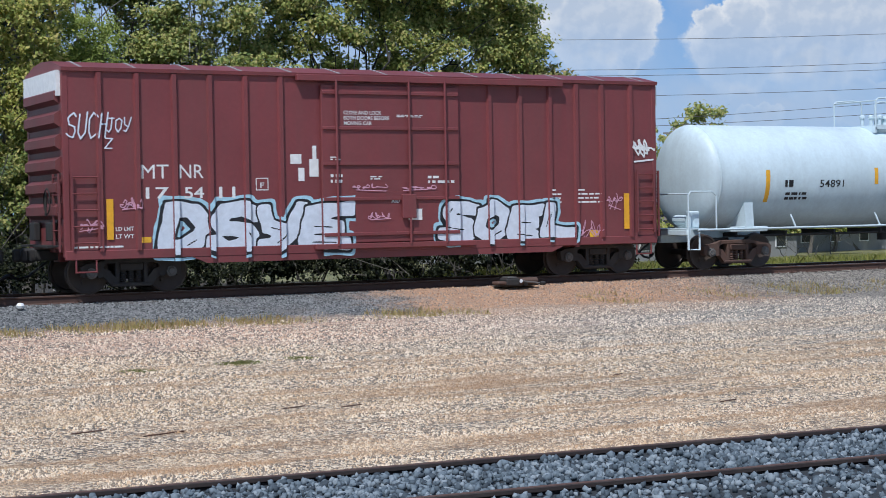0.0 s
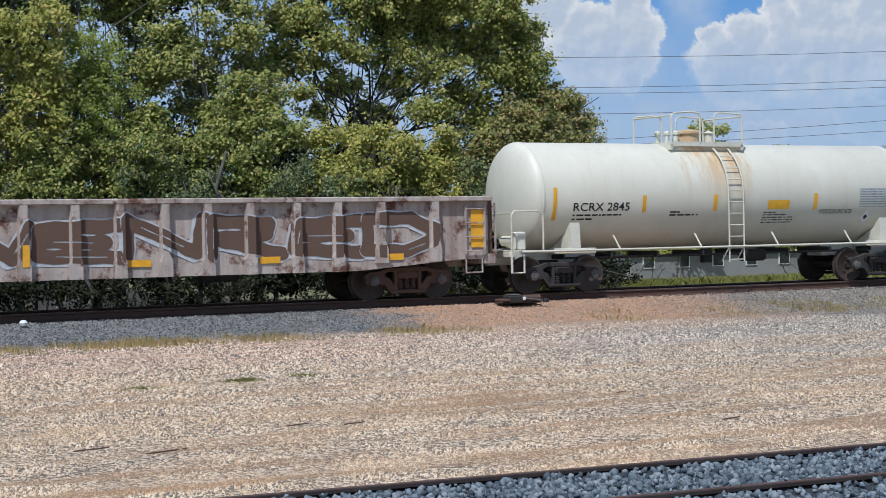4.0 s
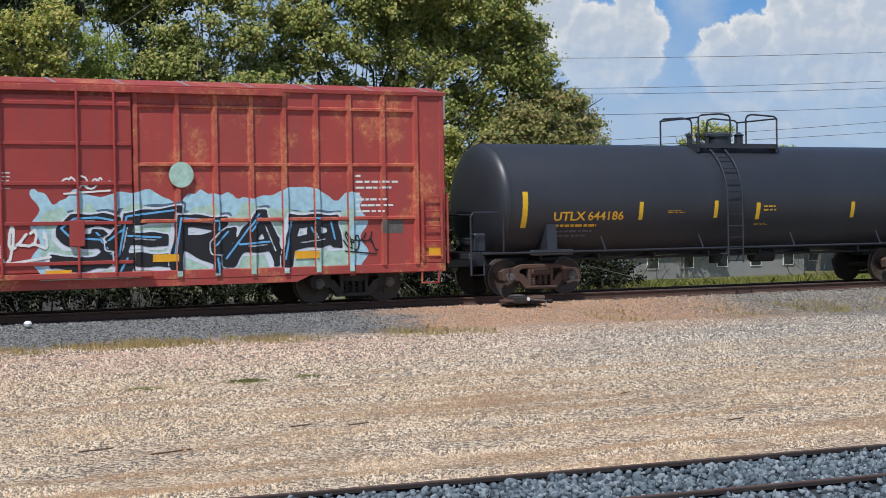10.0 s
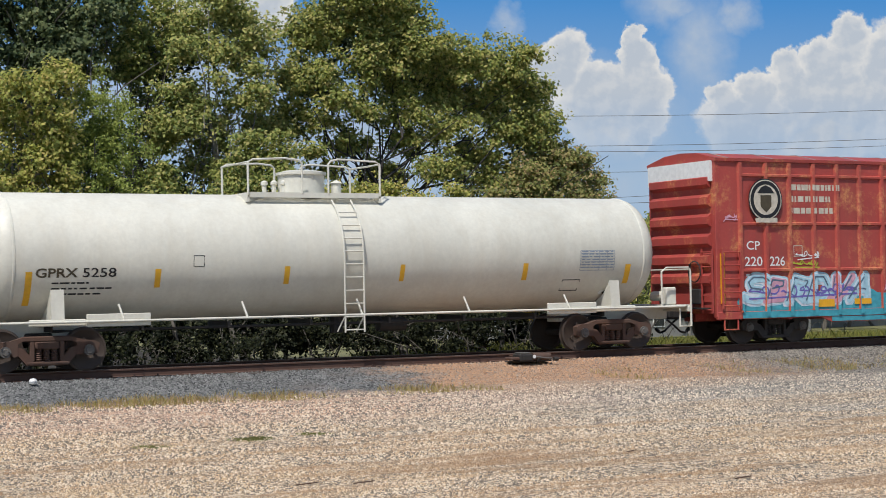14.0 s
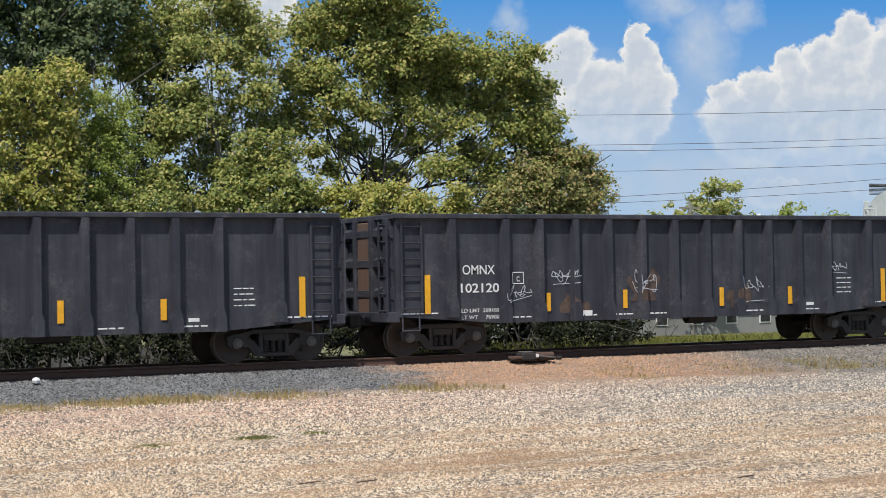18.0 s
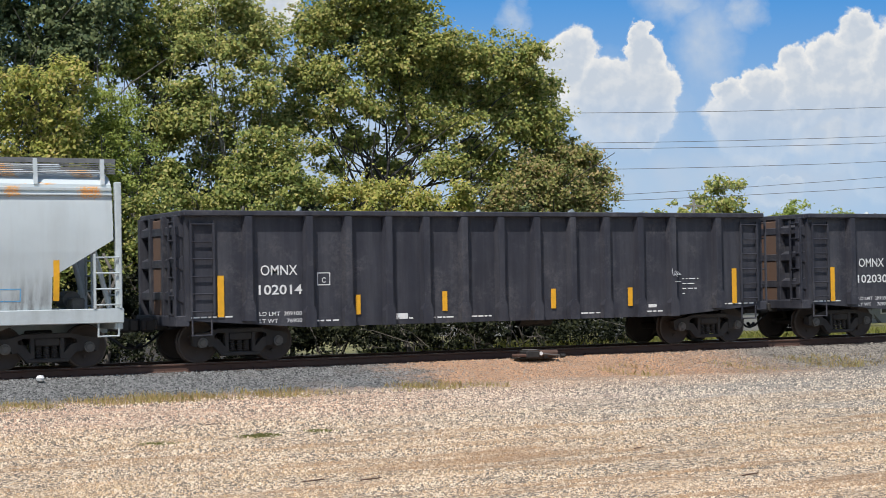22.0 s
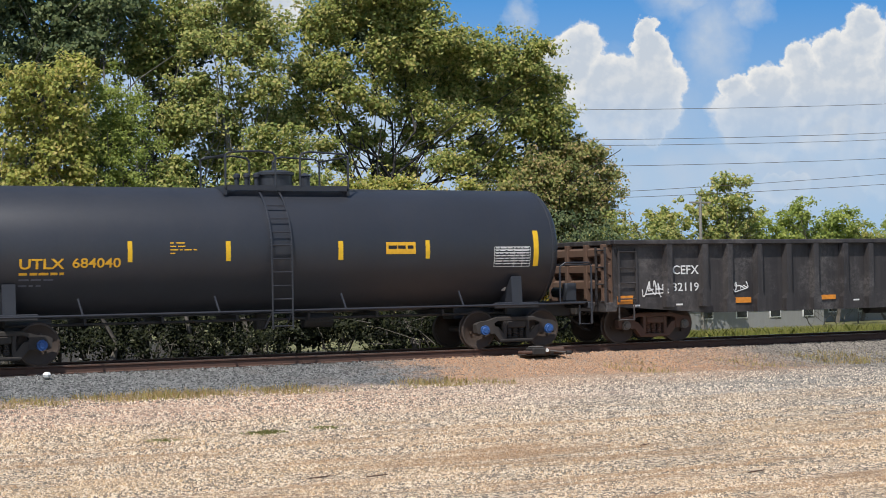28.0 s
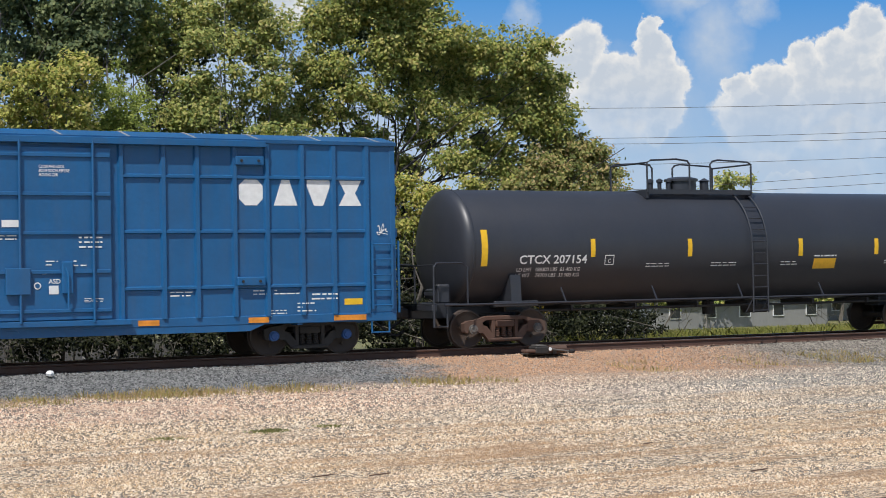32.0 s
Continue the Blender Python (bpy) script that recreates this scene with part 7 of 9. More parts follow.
    # under the trees: brown litter, with the wood's shade put into its colour
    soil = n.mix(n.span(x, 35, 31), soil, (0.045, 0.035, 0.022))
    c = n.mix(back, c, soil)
    # blue stones round the near line
    near = n.span(n.math("ADD", n.math("ADD", y, n.math("MULTIPLY", x, 0.10)), n.math("MULTIPLY", n.math("SUBTRACT", wob2, .5), .3)), -22.35, -22.6)
    c = n.mix(near, c, n.mix(two, (0.09, 0.10, 0.11), (0.30, 0.33, 0.36)))
    if loose:
        return n.done(c, 0.9)
    h = n.math("ADD", n.cells(20, out="Distance"), n.math("MULTIPLY", n.cells(42, out="Distance"), 0.5))
    n.bump(h, 1.0, -0.045)
    return n.done(c, 0.95)


def ground():
    xs = [-1500, -600, -200, -80, -40] + [-20 + i * 0.8 for i in range(100)] + [70, 90, 130, 250, 600, 1500]
    ys = [-1500, -400, -120, -60, -45] + [-36 + i * 0.7 for i in range(46)] + [-3.6, -3.2, -2.8, -2.4, -2.0, -1.7, -1.45, -1.2, 0, 1.2, 1.45, 1.9, 2.6, 3.2, 3.8, 5, 6.5, 8, 10, 14, 20, 30, 50, 90, 200, 600, 1800]
    vs = [(x, y, ground_height(x, y)) for y in ys for x in xs]
    w = len(xs)
    fs = [(j * w + i, j * w + i + 1, (j + 1) * w + i + 1, (j + 1) * w + i) for j in range(len(ys) - 1) for i in range(w - 1)]
    g = Shape().add(vs, fs)
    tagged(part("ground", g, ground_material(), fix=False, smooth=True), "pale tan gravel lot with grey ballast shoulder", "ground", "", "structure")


def rail_profile(flip=1):
    return [(-.07, -.186), (.07, -.186), (.07, -.172), (.012, -.150), (.010, -.05), (.037, -.035), (.037, -.006), (.030, 0), (-.030, 0), (-.037, -.006), (-.037, -.035), (-.010, -.05), (-.012, -.150), (-.07, -.172)]


def track(name, m, x0, x1, label, tie_z, spacing, steel="rail"):
    base = tagged(new(name), label, "railway track", "", "structure")
    base.matrix_basis = m
    for y in (-.755, .755):
        s = Shape().prism([(y + a, b) for a, b in rail_profile()], x0, x1, "yz")
        r = part("rail", s, M[steel], base)
        part("rail_head", Shape().box(x0, x1, y - .03, y + .03, -.004, .002), M["railtop"] if steel == "rail" else M["rail"], r, "running surface")
    tie = Shape().box(-.11, .11, -1.3, 1.3, -.16, 0, .015).mesh("tie")
    tie.materials.append(M["tie"])
    plate = Shape().box(-.10, .10, -.18, .18, 0, .02, .005).box(-.06, -.03, -.12, -.08, .02, .06).box(.03, .06, .08, .12, .02, .06).mesh("tie_plate")
    plate.materials.append(M["rail"])
    x = x0 + .3
    k = 0
    while x < x1 and k < 170:
        t = part("tie", tie, None, base)
        t.matrix_basis = pose(x, 0, tie_z, 0, 0, random.Random(k).uniform(-.8, .8))
        for y in (-.755, .755):
            p = part("tie_plate", plate, None, t)
            p.matrix_basis = pose(0, y, -.002)
        x += spacing
        k += 1
    return base


def stones(name, label, n, place, size, material, seed, coarse=False):
    """Many small broken stones in one mesh."""
    rng = np.random.default_rng(seed)
    ico = np.array([(0, 0, 1), (.894, 0, .447), (.276, .851, .447), (-.724, .526, .447), (-.724, -.526, .447), (.276, -.851, .447),
                    (.724, .526, -.447), (-.276, .851, -.447), (-.894, 0, -.447), (-.276, -.851, -.447), (.724, -.526, -.447), (0, 0, -1)])
    tri = np.array([(0, 1, 2), (0, 2, 3), (0, 3, 4), (0, 4, 5), (0, 5, 1), (1, 6, 2), (2, 7, 3), (3, 8, 4), (4, 9, 5), (5, 10, 1),
                    (6, 7, 2), (7, 8, 3), (8, 9, 4), (9, 10, 5), (10, 6, 1), (11, 7, 6), (11, 8, 7), (11, 9, 8), (11, 10, 9), (11, 6, 10)])
    if coarse:
        ico = np.array([(1, .1, -.5), (.1, 1, -.5), (-1, -.1, -.5), (-.1, -1, -.5), (.35, .2, .75), (-.35, -.2, .75)])
        tri = np.array([(0, 1, 4), (1, 5, 4), (1, 2, 5), (2, 3, 5), (3, 4, 5), (3, 0, 4)])
    corners = len(ico)
    pos = place(rng, n)
    n = len(pos)
    sc = rng.uniform(.55, 1.25, (n, 1, 1)) * size * (np.clip(1 + (pos[:, 1] + 20) / 18, 1, 1.6)[:, None, None] if coarse else 1) * rng.uniform(.6, 1.15, (n, 1, 3))
    v = ico[None] * (1 + rng.uniform(-.42, .38, (n, corners, 1))) * sc
    a = rng.uniform(0, 6.28, n)
    b = rng.uniform(-.4, .4, n) if coarse else rng.uniform(-.9, .9, n)
    x, y, z = v[..., 0], v[..., 1], v[..., 2]
    y, z = y * np.cos(b)[:, None] - z * np.sin(b)[:, None], y * np.sin(b)[:, None] + z * np.cos(b)[:, None]
    x, y = x * np.cos(a)[:, None] - y * np.sin(a)[:, None], x * np.sin(a)[:, None] + y * np.cos(a)[:, None]
    v = np.stack([x, y, z], -1) + pos[:, None]
    f = tri[None] + (np.arange(n) * corners)[:, None, None]
    return soup(name, label, v.reshape(-1, 3), f.reshape(-1, 3), material, "stones")


def soup(name, label, v, f, material, category, parent=None):
    me = bpy.data.meshes.new(name)
    k = f.shape[1]
    me.vertices.add(len(v))
    me.vertices.foreach_set("co", v.astype(np.float32).ravel())
    me.loops.add(f.size)
    me.loops.foreach_set("vertex_index", f.astype(np.int32).ravel())
    me.polygons.add(len(f))
    me.polygons.foreach_set("loop_start", np.arange(0, f.size, k, dtype=np.int32))
    me.update(calc_edges=True)
    me.validate()
    me.materials.append(material)
    ob = new(name, me)
    ob.parent = parent
    if parent is None:
        tagged(ob, label, category, "", "stuff")
    elif label:
        ob["label"] = label
    return ob


def island_material(name, colours, rough=0.9, translucent=0.0):
    n = Nodes(name)
    g = n.t.nodes.new("ShaderNodeNewGeometry")
    ramp = n.t.nodes.new("ShaderNodeValToRGB")
    e = ramp.color_ramp.elements
    for i, c in enumerate(colours):
        k = e[i] if i < 2 else e.new(i / (len(colours) - 1))
        k.position = i / (len(colours) - 1)
        k.color = (*c, 1)
    n.put(g.outputs["Random Per Island"], ramp.inputs[0])
    col = n.mix(n.span(n.cloud(1.2 if translucent else 30, 3), 0.3, 0.7, 0, 0.25), ramp.outputs[0], dim(colours[0], 0.6))
    m = n.done(col, rough)
    if translucent:
        n.b.inputs["Specular IOR Level"].default_value = 0.2
        tr = n.t.nodes.new("ShaderNodeBsdfTranslucent")
        n.put(col, tr.inputs[0])
        mx = n.t.nodes.new("ShaderNodeMixShader")
        mx.inputs[0].default_value = translucent
        n.put(n.b.outputs[0], mx.inputs[1])
        n.put(tr.outputs[0], mx.inputs[2])
        n.put(mx.outputs[0], n.t.nodes["Material Output"].inputs[0])
    return m


# ---- plants ----
LEAF = {
    "green": island_material("green_leaves", [(0.128, 0.177, 0.051), (0.287, 0.336, 0.083), (0.476, 0.470, 0.128), (0.647, 0.537, 0.203)], 0.5, 0.40),
    "mixed": island_material("mixed_green_leaves", [(0.118, 0.171, 0.051), (0.267, 0.323, 0.083), (0.437, 0.451, 0.128), (0.615, 0.525, 0.191)], 0.5, 0.40),
    "yellowish": island_material("yellow_green_leaves", [(0.183, 0.226, 0.054), (0.354, 0.378, 0.084), (0.537, 0.512, 0.128), (0.708, 0.549, 0.203)], 0.5, 0.40),
    "olive": island_material("olive_leaves", [(0.122, 0.159, 0.054), (0.268, 0.293, 0.087), (0.439, 0.403, 0.143), (0.610, 0.415, 0.217)], 0.5, 0.40),
    "dark": island_material("dark_leaves", [(0.067, 0.104, 0.051), (0.152, 0.195, 0.083), (0.293, 0.317, 0.135)], 0.5, 0.35),
    "dusty": island_material("dusty_leaves", [(0.159, 0.213, 0.065), (0.318, 0.366, 0.103), (0.488, 0.494, 0.151), (0.635, 0.525, 0.205)], 0.55, 0.40),
    "fresh": island_material("fresh_leaves", [(0.177, 0.244, 0.054), (0.323, 0.384, 0.090), (0.500, 0.525, 0.135)], 0.5, 0.42),
    # deep and shade: the wood's shadow is put into the leaf colour
    "deep": island_material("wood_leaves_tinted_shade", [(0.035, 0.056, 0.032), (0.079, 0.110, 0.057), (0.160, 0.185, 0.095)], 0.6, 0.3),
    "shade": island_material("undergrowth_leaves_tinted_shade", [(0.008, 0.012, 0.005), (0.018, 0.024, 0.009), (0.050, 0.054, 0.020)], 0.6, 0.2),
    "gold": island_material("golden_leaves", [(0.40, 0.28, 0.03), (0.55, 0.40, 0.05), (0.28, 0.26, 0.05)], 0.6, 0.3),
}
BARK = plain("grey_bark", (0.14, 0.125, 0.105), 0.9, 0, 0.4)
BARK_DARK = plain("dark_bark", (0.050, 0.044, 0.038), 0.9, 0, 0.4)
BARK_PALE = plain("pale_bark", (0.27, 0.25, 0.22), 0.9, 0, 0.35)
DRY = island_material("dry_grass", [(0.42, 0.30, 0.12), (0.58, 0.42, 0.20), (0.34, 0.34, 0.09), (0.62, 0.46, 0.25)], 0.8, 0.4)
SHORT = island_material("short_green_grass", [(0.10, 0.12, 0.035), (0.20, 0.21, 0.06), (0.30, 0.27, 0.11)], 0.8, 0.3)
LUSH = island_material("tall_grass", [(0.16, 0.20, 0.04), (0.32, 0.33, 0.07), (0.46, 0.40, 0.13), (0.12, 0.17, 0.035)], 0.8, 0.3)


def leaf_cloud(rng, blobs, per_m2, size, clump, hollow=0.55):
    """Leaves in tufts over rounded masses (x, y, z, rx, ry, rz)."""
    out, face = [], []
    for bx, by, bz, rx, ry, rz in blobs:
        k = int(per_m2 * 3.4 * (rx * ry + rx * rz + ry * rz) / 3)
        d = rng.normal(size=(k, 3))
        d /= np.linalg.norm(d, axis=1, keepdims=True)
        lump = 1 + 0.24 * np.sin(d[:, :1] * 7 + bx) + 0.24 * np.sin(d[:, 2:] * 9 + by) + 0.12 * np.sin(d[:, 1:2] * 13 + bz)
        c = d * lump * rng.uniform(hollow, 1.06, (k, 1)) * np.array([rx, ry, rz]) + np.array([bx, by, bz])
        m = rng.integers(30, 75, k)
        cc = np.repeat(c, m, axis=0)
        off = rng.normal(size=cc.shape) * np.repeat(rng.uniform(.55, 1.25, (k, 1)), m, axis=0) * clump * .8 * np.array([1, 1, .75])
        out.append(cc + off)
        face.append(off / clump * .3 + np.repeat(d, m, axis=0) * .35)
    p = np.concatenate(out)
    nrm = np.concatenate(face)
    keep = p[:, 2] > -0.4
    p, nrm = p[keep], nrm[keep]
    n = len(p)
    nrm = nrm + rng.normal(size=(n, 3)) * .75 + np.array([-.45, -.5, .75])
    nrm /= np.linalg.norm(nrm, axis=1, keepdims=True)
    t = np.cross(nrm, rng.normal(size=(n, 3)))
    t /= np.linalg.norm(t, axis=1, keepdims=True) + 1e-6
    b = np.cross(nrm, t)
    s = size * rng.uniform(.7, 1.35, (n, 1))
    v = np.stack([p - t * s, p - b * s * .6 + nrm * s * .15, p + t * s, p + b * s * .6 + nrm * s * .15], 1).reshape(-1, 3)
    f = np.arange(4 * n).reshape(n, 4)
    return v, f


def limb(s, a, b, r0, r1, rng, bends=3):
    pts = [np.array(a) + (np.array(b) - np.array(a)) * i / bends + (rng.normal(size=3) * .06 * np.linalg.norm(np.array(b) - np.array(a)) * (0 < i < bends)) for i in range(bends + 1)]
    s.tube(pts, r0, 6, r1)
    return pts


def tree(name, label, x, y, blobs, trunk_top, r, leaf, seed, per_m2=16, size=.11, clump=.22, bark=None, limbs=18, stems=1, hollow=.55, category="tree"):
    rng = np.random.default_rng(seed)
    z0 = ground_height(x, y) - .1
    ob = tagged(new(name), label, category)
    ob.matrix_basis = pose(x, y, z0)
    s = Shape()
    for q in range(stems):
        lean = rng.uniform(-.5, .5, 2) * (1 if stems > 1 else .5)
        foot = (rng.uniform(-.25, .25) * (stems > 1), rng.uniform(-.25, .25) * (stems > 1), 0)
        top = (foot[0] + lean[0] * 1.6, foot[1] + lean[1], trunk_top * rng.uniform(.85, 1.1))
        pts = limb(s, foot, top, r / (1 + .25 * (stems - 1)), r * .45, rng, 4)
        for i in range(limbs // stems):
            bl = blobs[rng.integers(len(blobs))]
            d = rng.normal(size=3)
            d /= np.linalg.norm(d)
            end = np.array(bl[:3]) - np.array([x, y, z0]) + d * np.array(bl[3:]) * .75
            start = pts[rng.integers(1, len(pts))]
            mid = limb(s, start, end, r * .24, .012, rng, 4)
            for k in range(2):
                e2 = mid[2 + k] + rng.normal(size=3) * .8
                limb(s, mid[1 + k], e2, r * .12, .012, rng, 2)
    part("trunk", s, bark or BARK, ob, smooth=True, fix=False)
    v, f = leaf_cloud(rng, blobs, per_m2, size, clump, hollow)
    soup("crown", "", v - np.array([x, y, z0]), f, LEAF[leaf], "", ob)
    return ob


def grass(name, label, n, place, tall, material, seed):
    rng = np.random.default_rng(seed)
    p = place(rng, n)
    n = len(p)
    a = rng.uniform(0, 6.28, n)
    h = tall * rng.uniform(.4, 1.2, n)
    w = (.003 + .006 * rng.random(n)) * (1 if tall < .2 else 1.3)
    lean = rng.normal(size=(n, 2)) * .35 * h[:, None]
    u = np.stack([np.cos(a) * w, np.sin(a) * w, 0 * a], 1)
    top = p + np.stack([lean[:, 0], lean[:, 1], h], 1)
    mid = p + np.stack([lean[:, 0] * .35, lean[:, 1] * .35, h * .6], 1)
    v = np.stack([p - u, p + u, mid + u * .7, top, mid - u * .7], 1).reshape(-1, 3)
    f = np.arange(5 * n).reshape(n, 5)
    return soup(name, label, v, f, material, "grass")


def heights(xy):
    return np.array([[x, y, ground_height(x, y) - .01] for x, y in xy])


def woods():
    tree("tree", "tall dark broadleaf tree in full leaf behind the track", 11.9, 12.8,
         [(11.74, 13.03, 9.68, 2.04, 1.58, 1.48), (13.15, 12.51, 10.71, 1.49, 1.25, 1.3), (11.11, 13.07, 11.33, 2.21, 1.74, 1.66),
         (12.65, 12.0, 9.08, 1.1, 0.91, 0.92), (10.81, 12.63, 8.24, 1.09, 0.9, 0.91)], 7, 0.22, "dark", 1, 14, .075, .24)
    tree("tree", "slender dusty-leaved tree with pale bare branches", 17.0, 11.8,
         [(16.49, 11.87, 9.79, 0.85, 0.71, 0.72), (17.91, 11.87, 9.96, 0.92, 0.71, 0.65), (18.47, 11.52, 9.15, 0.73, 0.67, 0.77),
         (17.03, 11.24, 8.95, 0.72, 0.56, 0.53), (15.77, 10.96, 8.77, 0.63, 0.5, 0.48), (16.27, 11.36, 7.05, 0.9, 0.64, 0.52),
         (17.51, 11.39, 7.44, 0.64, 0.48, 0.42), (18.17, 10.95, 7.68, 0.64, 0.6, 0.68), (15.74, 10.96, 6.49, 0.74, 0.57, 0.52),
         (17.02, 12.1, 6.28, 0.73, 0.58, 0.57), (16.27, 11.68, 7.86, 0.45, 0.34, 0.3), (17.81, 11.18, 8.38, 0.57, 0.44, 0.42),
         (17.21, 11.42, 10.45, 0.95, 0.65, 0.49), (19.06, 12.07, 6.69, 0.54, 0.54, 0.66), (18.46, 11.98, 6.84, 0.5, 0.47, 0.54),
         (15.52, 11.91, 6.06, 0.6, 0.52, 0.56), (15.21, 11.37, 6.68, 0.56, 0.48, 0.52), (17.06, 11.49, 5.29, 0.57, 0.46, 0.45),
         (16.51, 11.71, 5.46, 0.64, 0.54, 0.57), (16.83, 10.97, 8.05, 0.49, 0.34, 0.26), (17.29, 11.57, 6.76, 0.49, 0.41, 0.42),
         (15.49, 11.23, 7.6, 0.52, 0.42, 0.41)], 7.6, 0.13, "dusty", 2, 21, .060, .20, BARK_PALE, 22, 3, .3)
    tree("tree", "broad green maple with a rounded crown", 23.1, 12.6,
         [(20.52, 12.77, 9.89, 1.0, 0.92, 1.04), (21.76, 12.77, 10.32, 1.17, 0.94, 0.93), (23.22, 12.42, 10.27, 1.26, 1.02, 1.02),
         (24.2, 12.14, 9.44, 1.18, 0.99, 1.02), (22.42, 11.86, 8.95, 1.0, 0.77, 0.72), (20.52, 12.26, 8.46, 0.99, 0.8, 0.79),
         (19.74, 12.29, 7.89, 0.67, 0.65, 0.79), (21.11, 11.85, 7.63, 0.91, 0.62, 0.47), (22.09, 11.86, 7.3, 0.68, 0.48, 0.4),
         (23.88, 13.0, 8.32, 1.2, 0.91, 0.82), (25.58, 12.58, 9.2, 1.21, 0.97, 0.96), (26.6, 12.08, 9.09, 1.16, 0.94, 0.92),
         (27.87, 12.32, 8.98, 0.93, 0.85, 0.97), (28.98, 12.97, 8.23, 0.9, 0.83, 0.95), (25.5, 12.88, 8.09, 1.13, 0.83, 0.71),
         (26.98, 12.81, 7.85, 1.18, 0.89, 0.8), (20.5, 12.27, 7.02, 0.79, 0.57, 0.47), (27.71, 12.39, 6.97, 1.1, 0.89, 0.89),
         (29.08, 12.61, 7.03, 0.94, 0.81, 0.86), (21.97, 11.87, 11.02, 1.79, 1.17, 0.8), (24.28, 12.47, 10.71, 0.82, 0.65, 0.62),
         (25.72, 12.13, 7.07, 0.83, 0.54, 0.37), (23.58, 12.86, 7.27, 0.74, 0.5, 0.37), (28.13, 11.88, 9.51, 0.46, 0.4, 0.42),
         (21.82, 12.62, 6.36, 1.01, 0.67, 0.48), (23.97, 12.84, 6.43, 0.95, 0.63, 0.45), (24.85, 12.07, 6.76, 0.82, 0.59, 0.49),
         (23.35, 12.87, 5.49, 0.9, 0.59, 0.41), (26.64, 12.85, 6.12, 1.05, 0.8, 0.72), (20.29, 11.82, 5.9, 0.63, 0.44, 0.35),
         (19.87, 12.65, 6.85, 0.59, 0.5, 0.51), (24.89, 11.8, 5.44, 1.02, 0.7, 0.53), (21.11, 12.4, 5.42, 0.56, 0.39, 0.32),
         (26.87, 12.32, 5.32, 0.92, 0.7, 0.63), (24.01, 12.04, 7.29, 0.69, 0.48, 0.37)], 5.4, 0.2, "green", 3, 21, .064, .21, BARK_DARK, 34, 4, .3)
    tree("tree", "yellowing green tree at the edge of the wood", 28.3, 12.1,
         [(29.57, 12.53, 6.06, 0.9, 0.83, 0.94), (30.28, 12.01, 5.84, 0.73, 0.67, 0.77), (31.08, 12.57, 5.1, 0.78, 0.7, 0.78),
         (28.92, 11.5, 4.91, 1.17, 0.94, 0.92), (28.08, 12.13, 5.42, 0.97, 0.81, 0.84), (30.48, 11.85, 4.18, 0.98, 0.83, 0.85),
         (29.31, 12.36, 3.9, 1.28, 1.0, 0.94), (27.1, 11.61, 4.33, 1.03, 0.84, 0.83), (28.22, 12.45, 3.04, 1.27, 1.05, 1.06),
         (29.78, 12.05, 2.83, 1.28, 1.05, 1.06), (30.98, 12.48, 3.22, 0.78, 0.78, 0.95), (29.47, 11.97, 1.67, 1.27, 1.05, 1.06),
         (26.6, 11.92, 3.22, 0.95, 0.84, 0.91)], 3.4, 0.13, "olive", 4, 21, .060, .20, BARK_DARK, 14, 2, .35)
    tree("tree", "bright green vine-covered small tree", 12.9, 9.7,
         [(12.9, 9.97, 6.8, 1.09, 0.91, 0.92), (12.64, 9.97, 5.91, 1.06, 0.87, 0.88), (13.36, 9.62, 5.81, 0.79, 0.83, 1.06),
         (13.02, 9.34, 4.75, 0.96, 0.79, 0.79)], 4.5, 0.12, "fresh", 5, 28, .040, .16, None, 12)
    tree("tree", "yellow-green young tree beside the track", 10.8, 9.5,
         [(10.48, 8.85, 7.06, 1.01, 0.8, 0.76), (11.61, 9.3, 7.62, 0.77, 0.66, 0.69), (10.52, 9.42, 5.81, 1.19, 1.0, 1.02),
         (11.27, 8.73, 4.84, 1.02, 0.84, 0.85), (10.08, 8.88, 4.37, 1.01, 0.83, 0.84), (11.46, 9.81, 4.28, 0.78, 0.57, 0.49),
         (11.45, 8.78, 6.08, 0.68, 0.65, 0.76)], 5, 0.12, "yellowish", 6, 19, .060, .19, None, 12)
    tree("tree", "tall green tree behind the edge of the wood", 14.9, 13.4,
         [(14.92, 13.25, 9.55, 1.11, 0.97, 1.05), (14.22, 13.01, 8.62, 0.85, 0.77, 0.85), (15.29, 13.04, 8.67, 0.86, 0.73, 0.77),
         (14.6, 13.05, 10.38, 0.95, 0.77, 0.76), (15.69, 13.78, 7.55, 0.78, 0.66, 0.68), (16.22, 13.36, 9.64, 0.78, 0.79, 0.97),
         (16.07, 13.41, 10.53, 0.78, 0.65, 0.68), (13.25, 13.0, 8.57, 0.75, 0.62, 0.64), (15.47, 13.42, 6.62, 0.69, 0.57, 0.58)], 8, 0.16, "mixed", 7, 15, .062, .19, None, 14)
    tree("tree", "green tree with dense lower branches", 17.4, 10.0,
         [(17.2, 10.17, 4.86, 0.85, 0.75, 0.81), (17.57, 10.17, 5.88, 0.67, 0.6, 0.67), (18.24, 9.82, 5.69, 0.67, 0.63, 0.74),
         (18.2, 9.54, 4.66, 0.74, 0.66, 0.74), (18.81, 9.26, 4.4, 0.74, 0.58, 0.55), (16.47, 9.66, 3.99, 0.91, 0.74, 0.73),
         (17.71, 9.69, 3.5, 1.1, 0.91, 0.92), (18.41, 9.25, 2.81, 0.92, 0.83, 0.92), (14.64, 9.26, 4.77, 0.6, 0.59, 0.71),
         (15.51, 10.4, 3.69, 0.91, 0.82, 0.91), (16.39, 9.98, 2.68, 1.09, 0.9, 0.91)], 3.8, 0.1, "mixed", 8, 20, .060, .20, BARK_PALE, 8, 2, .35)
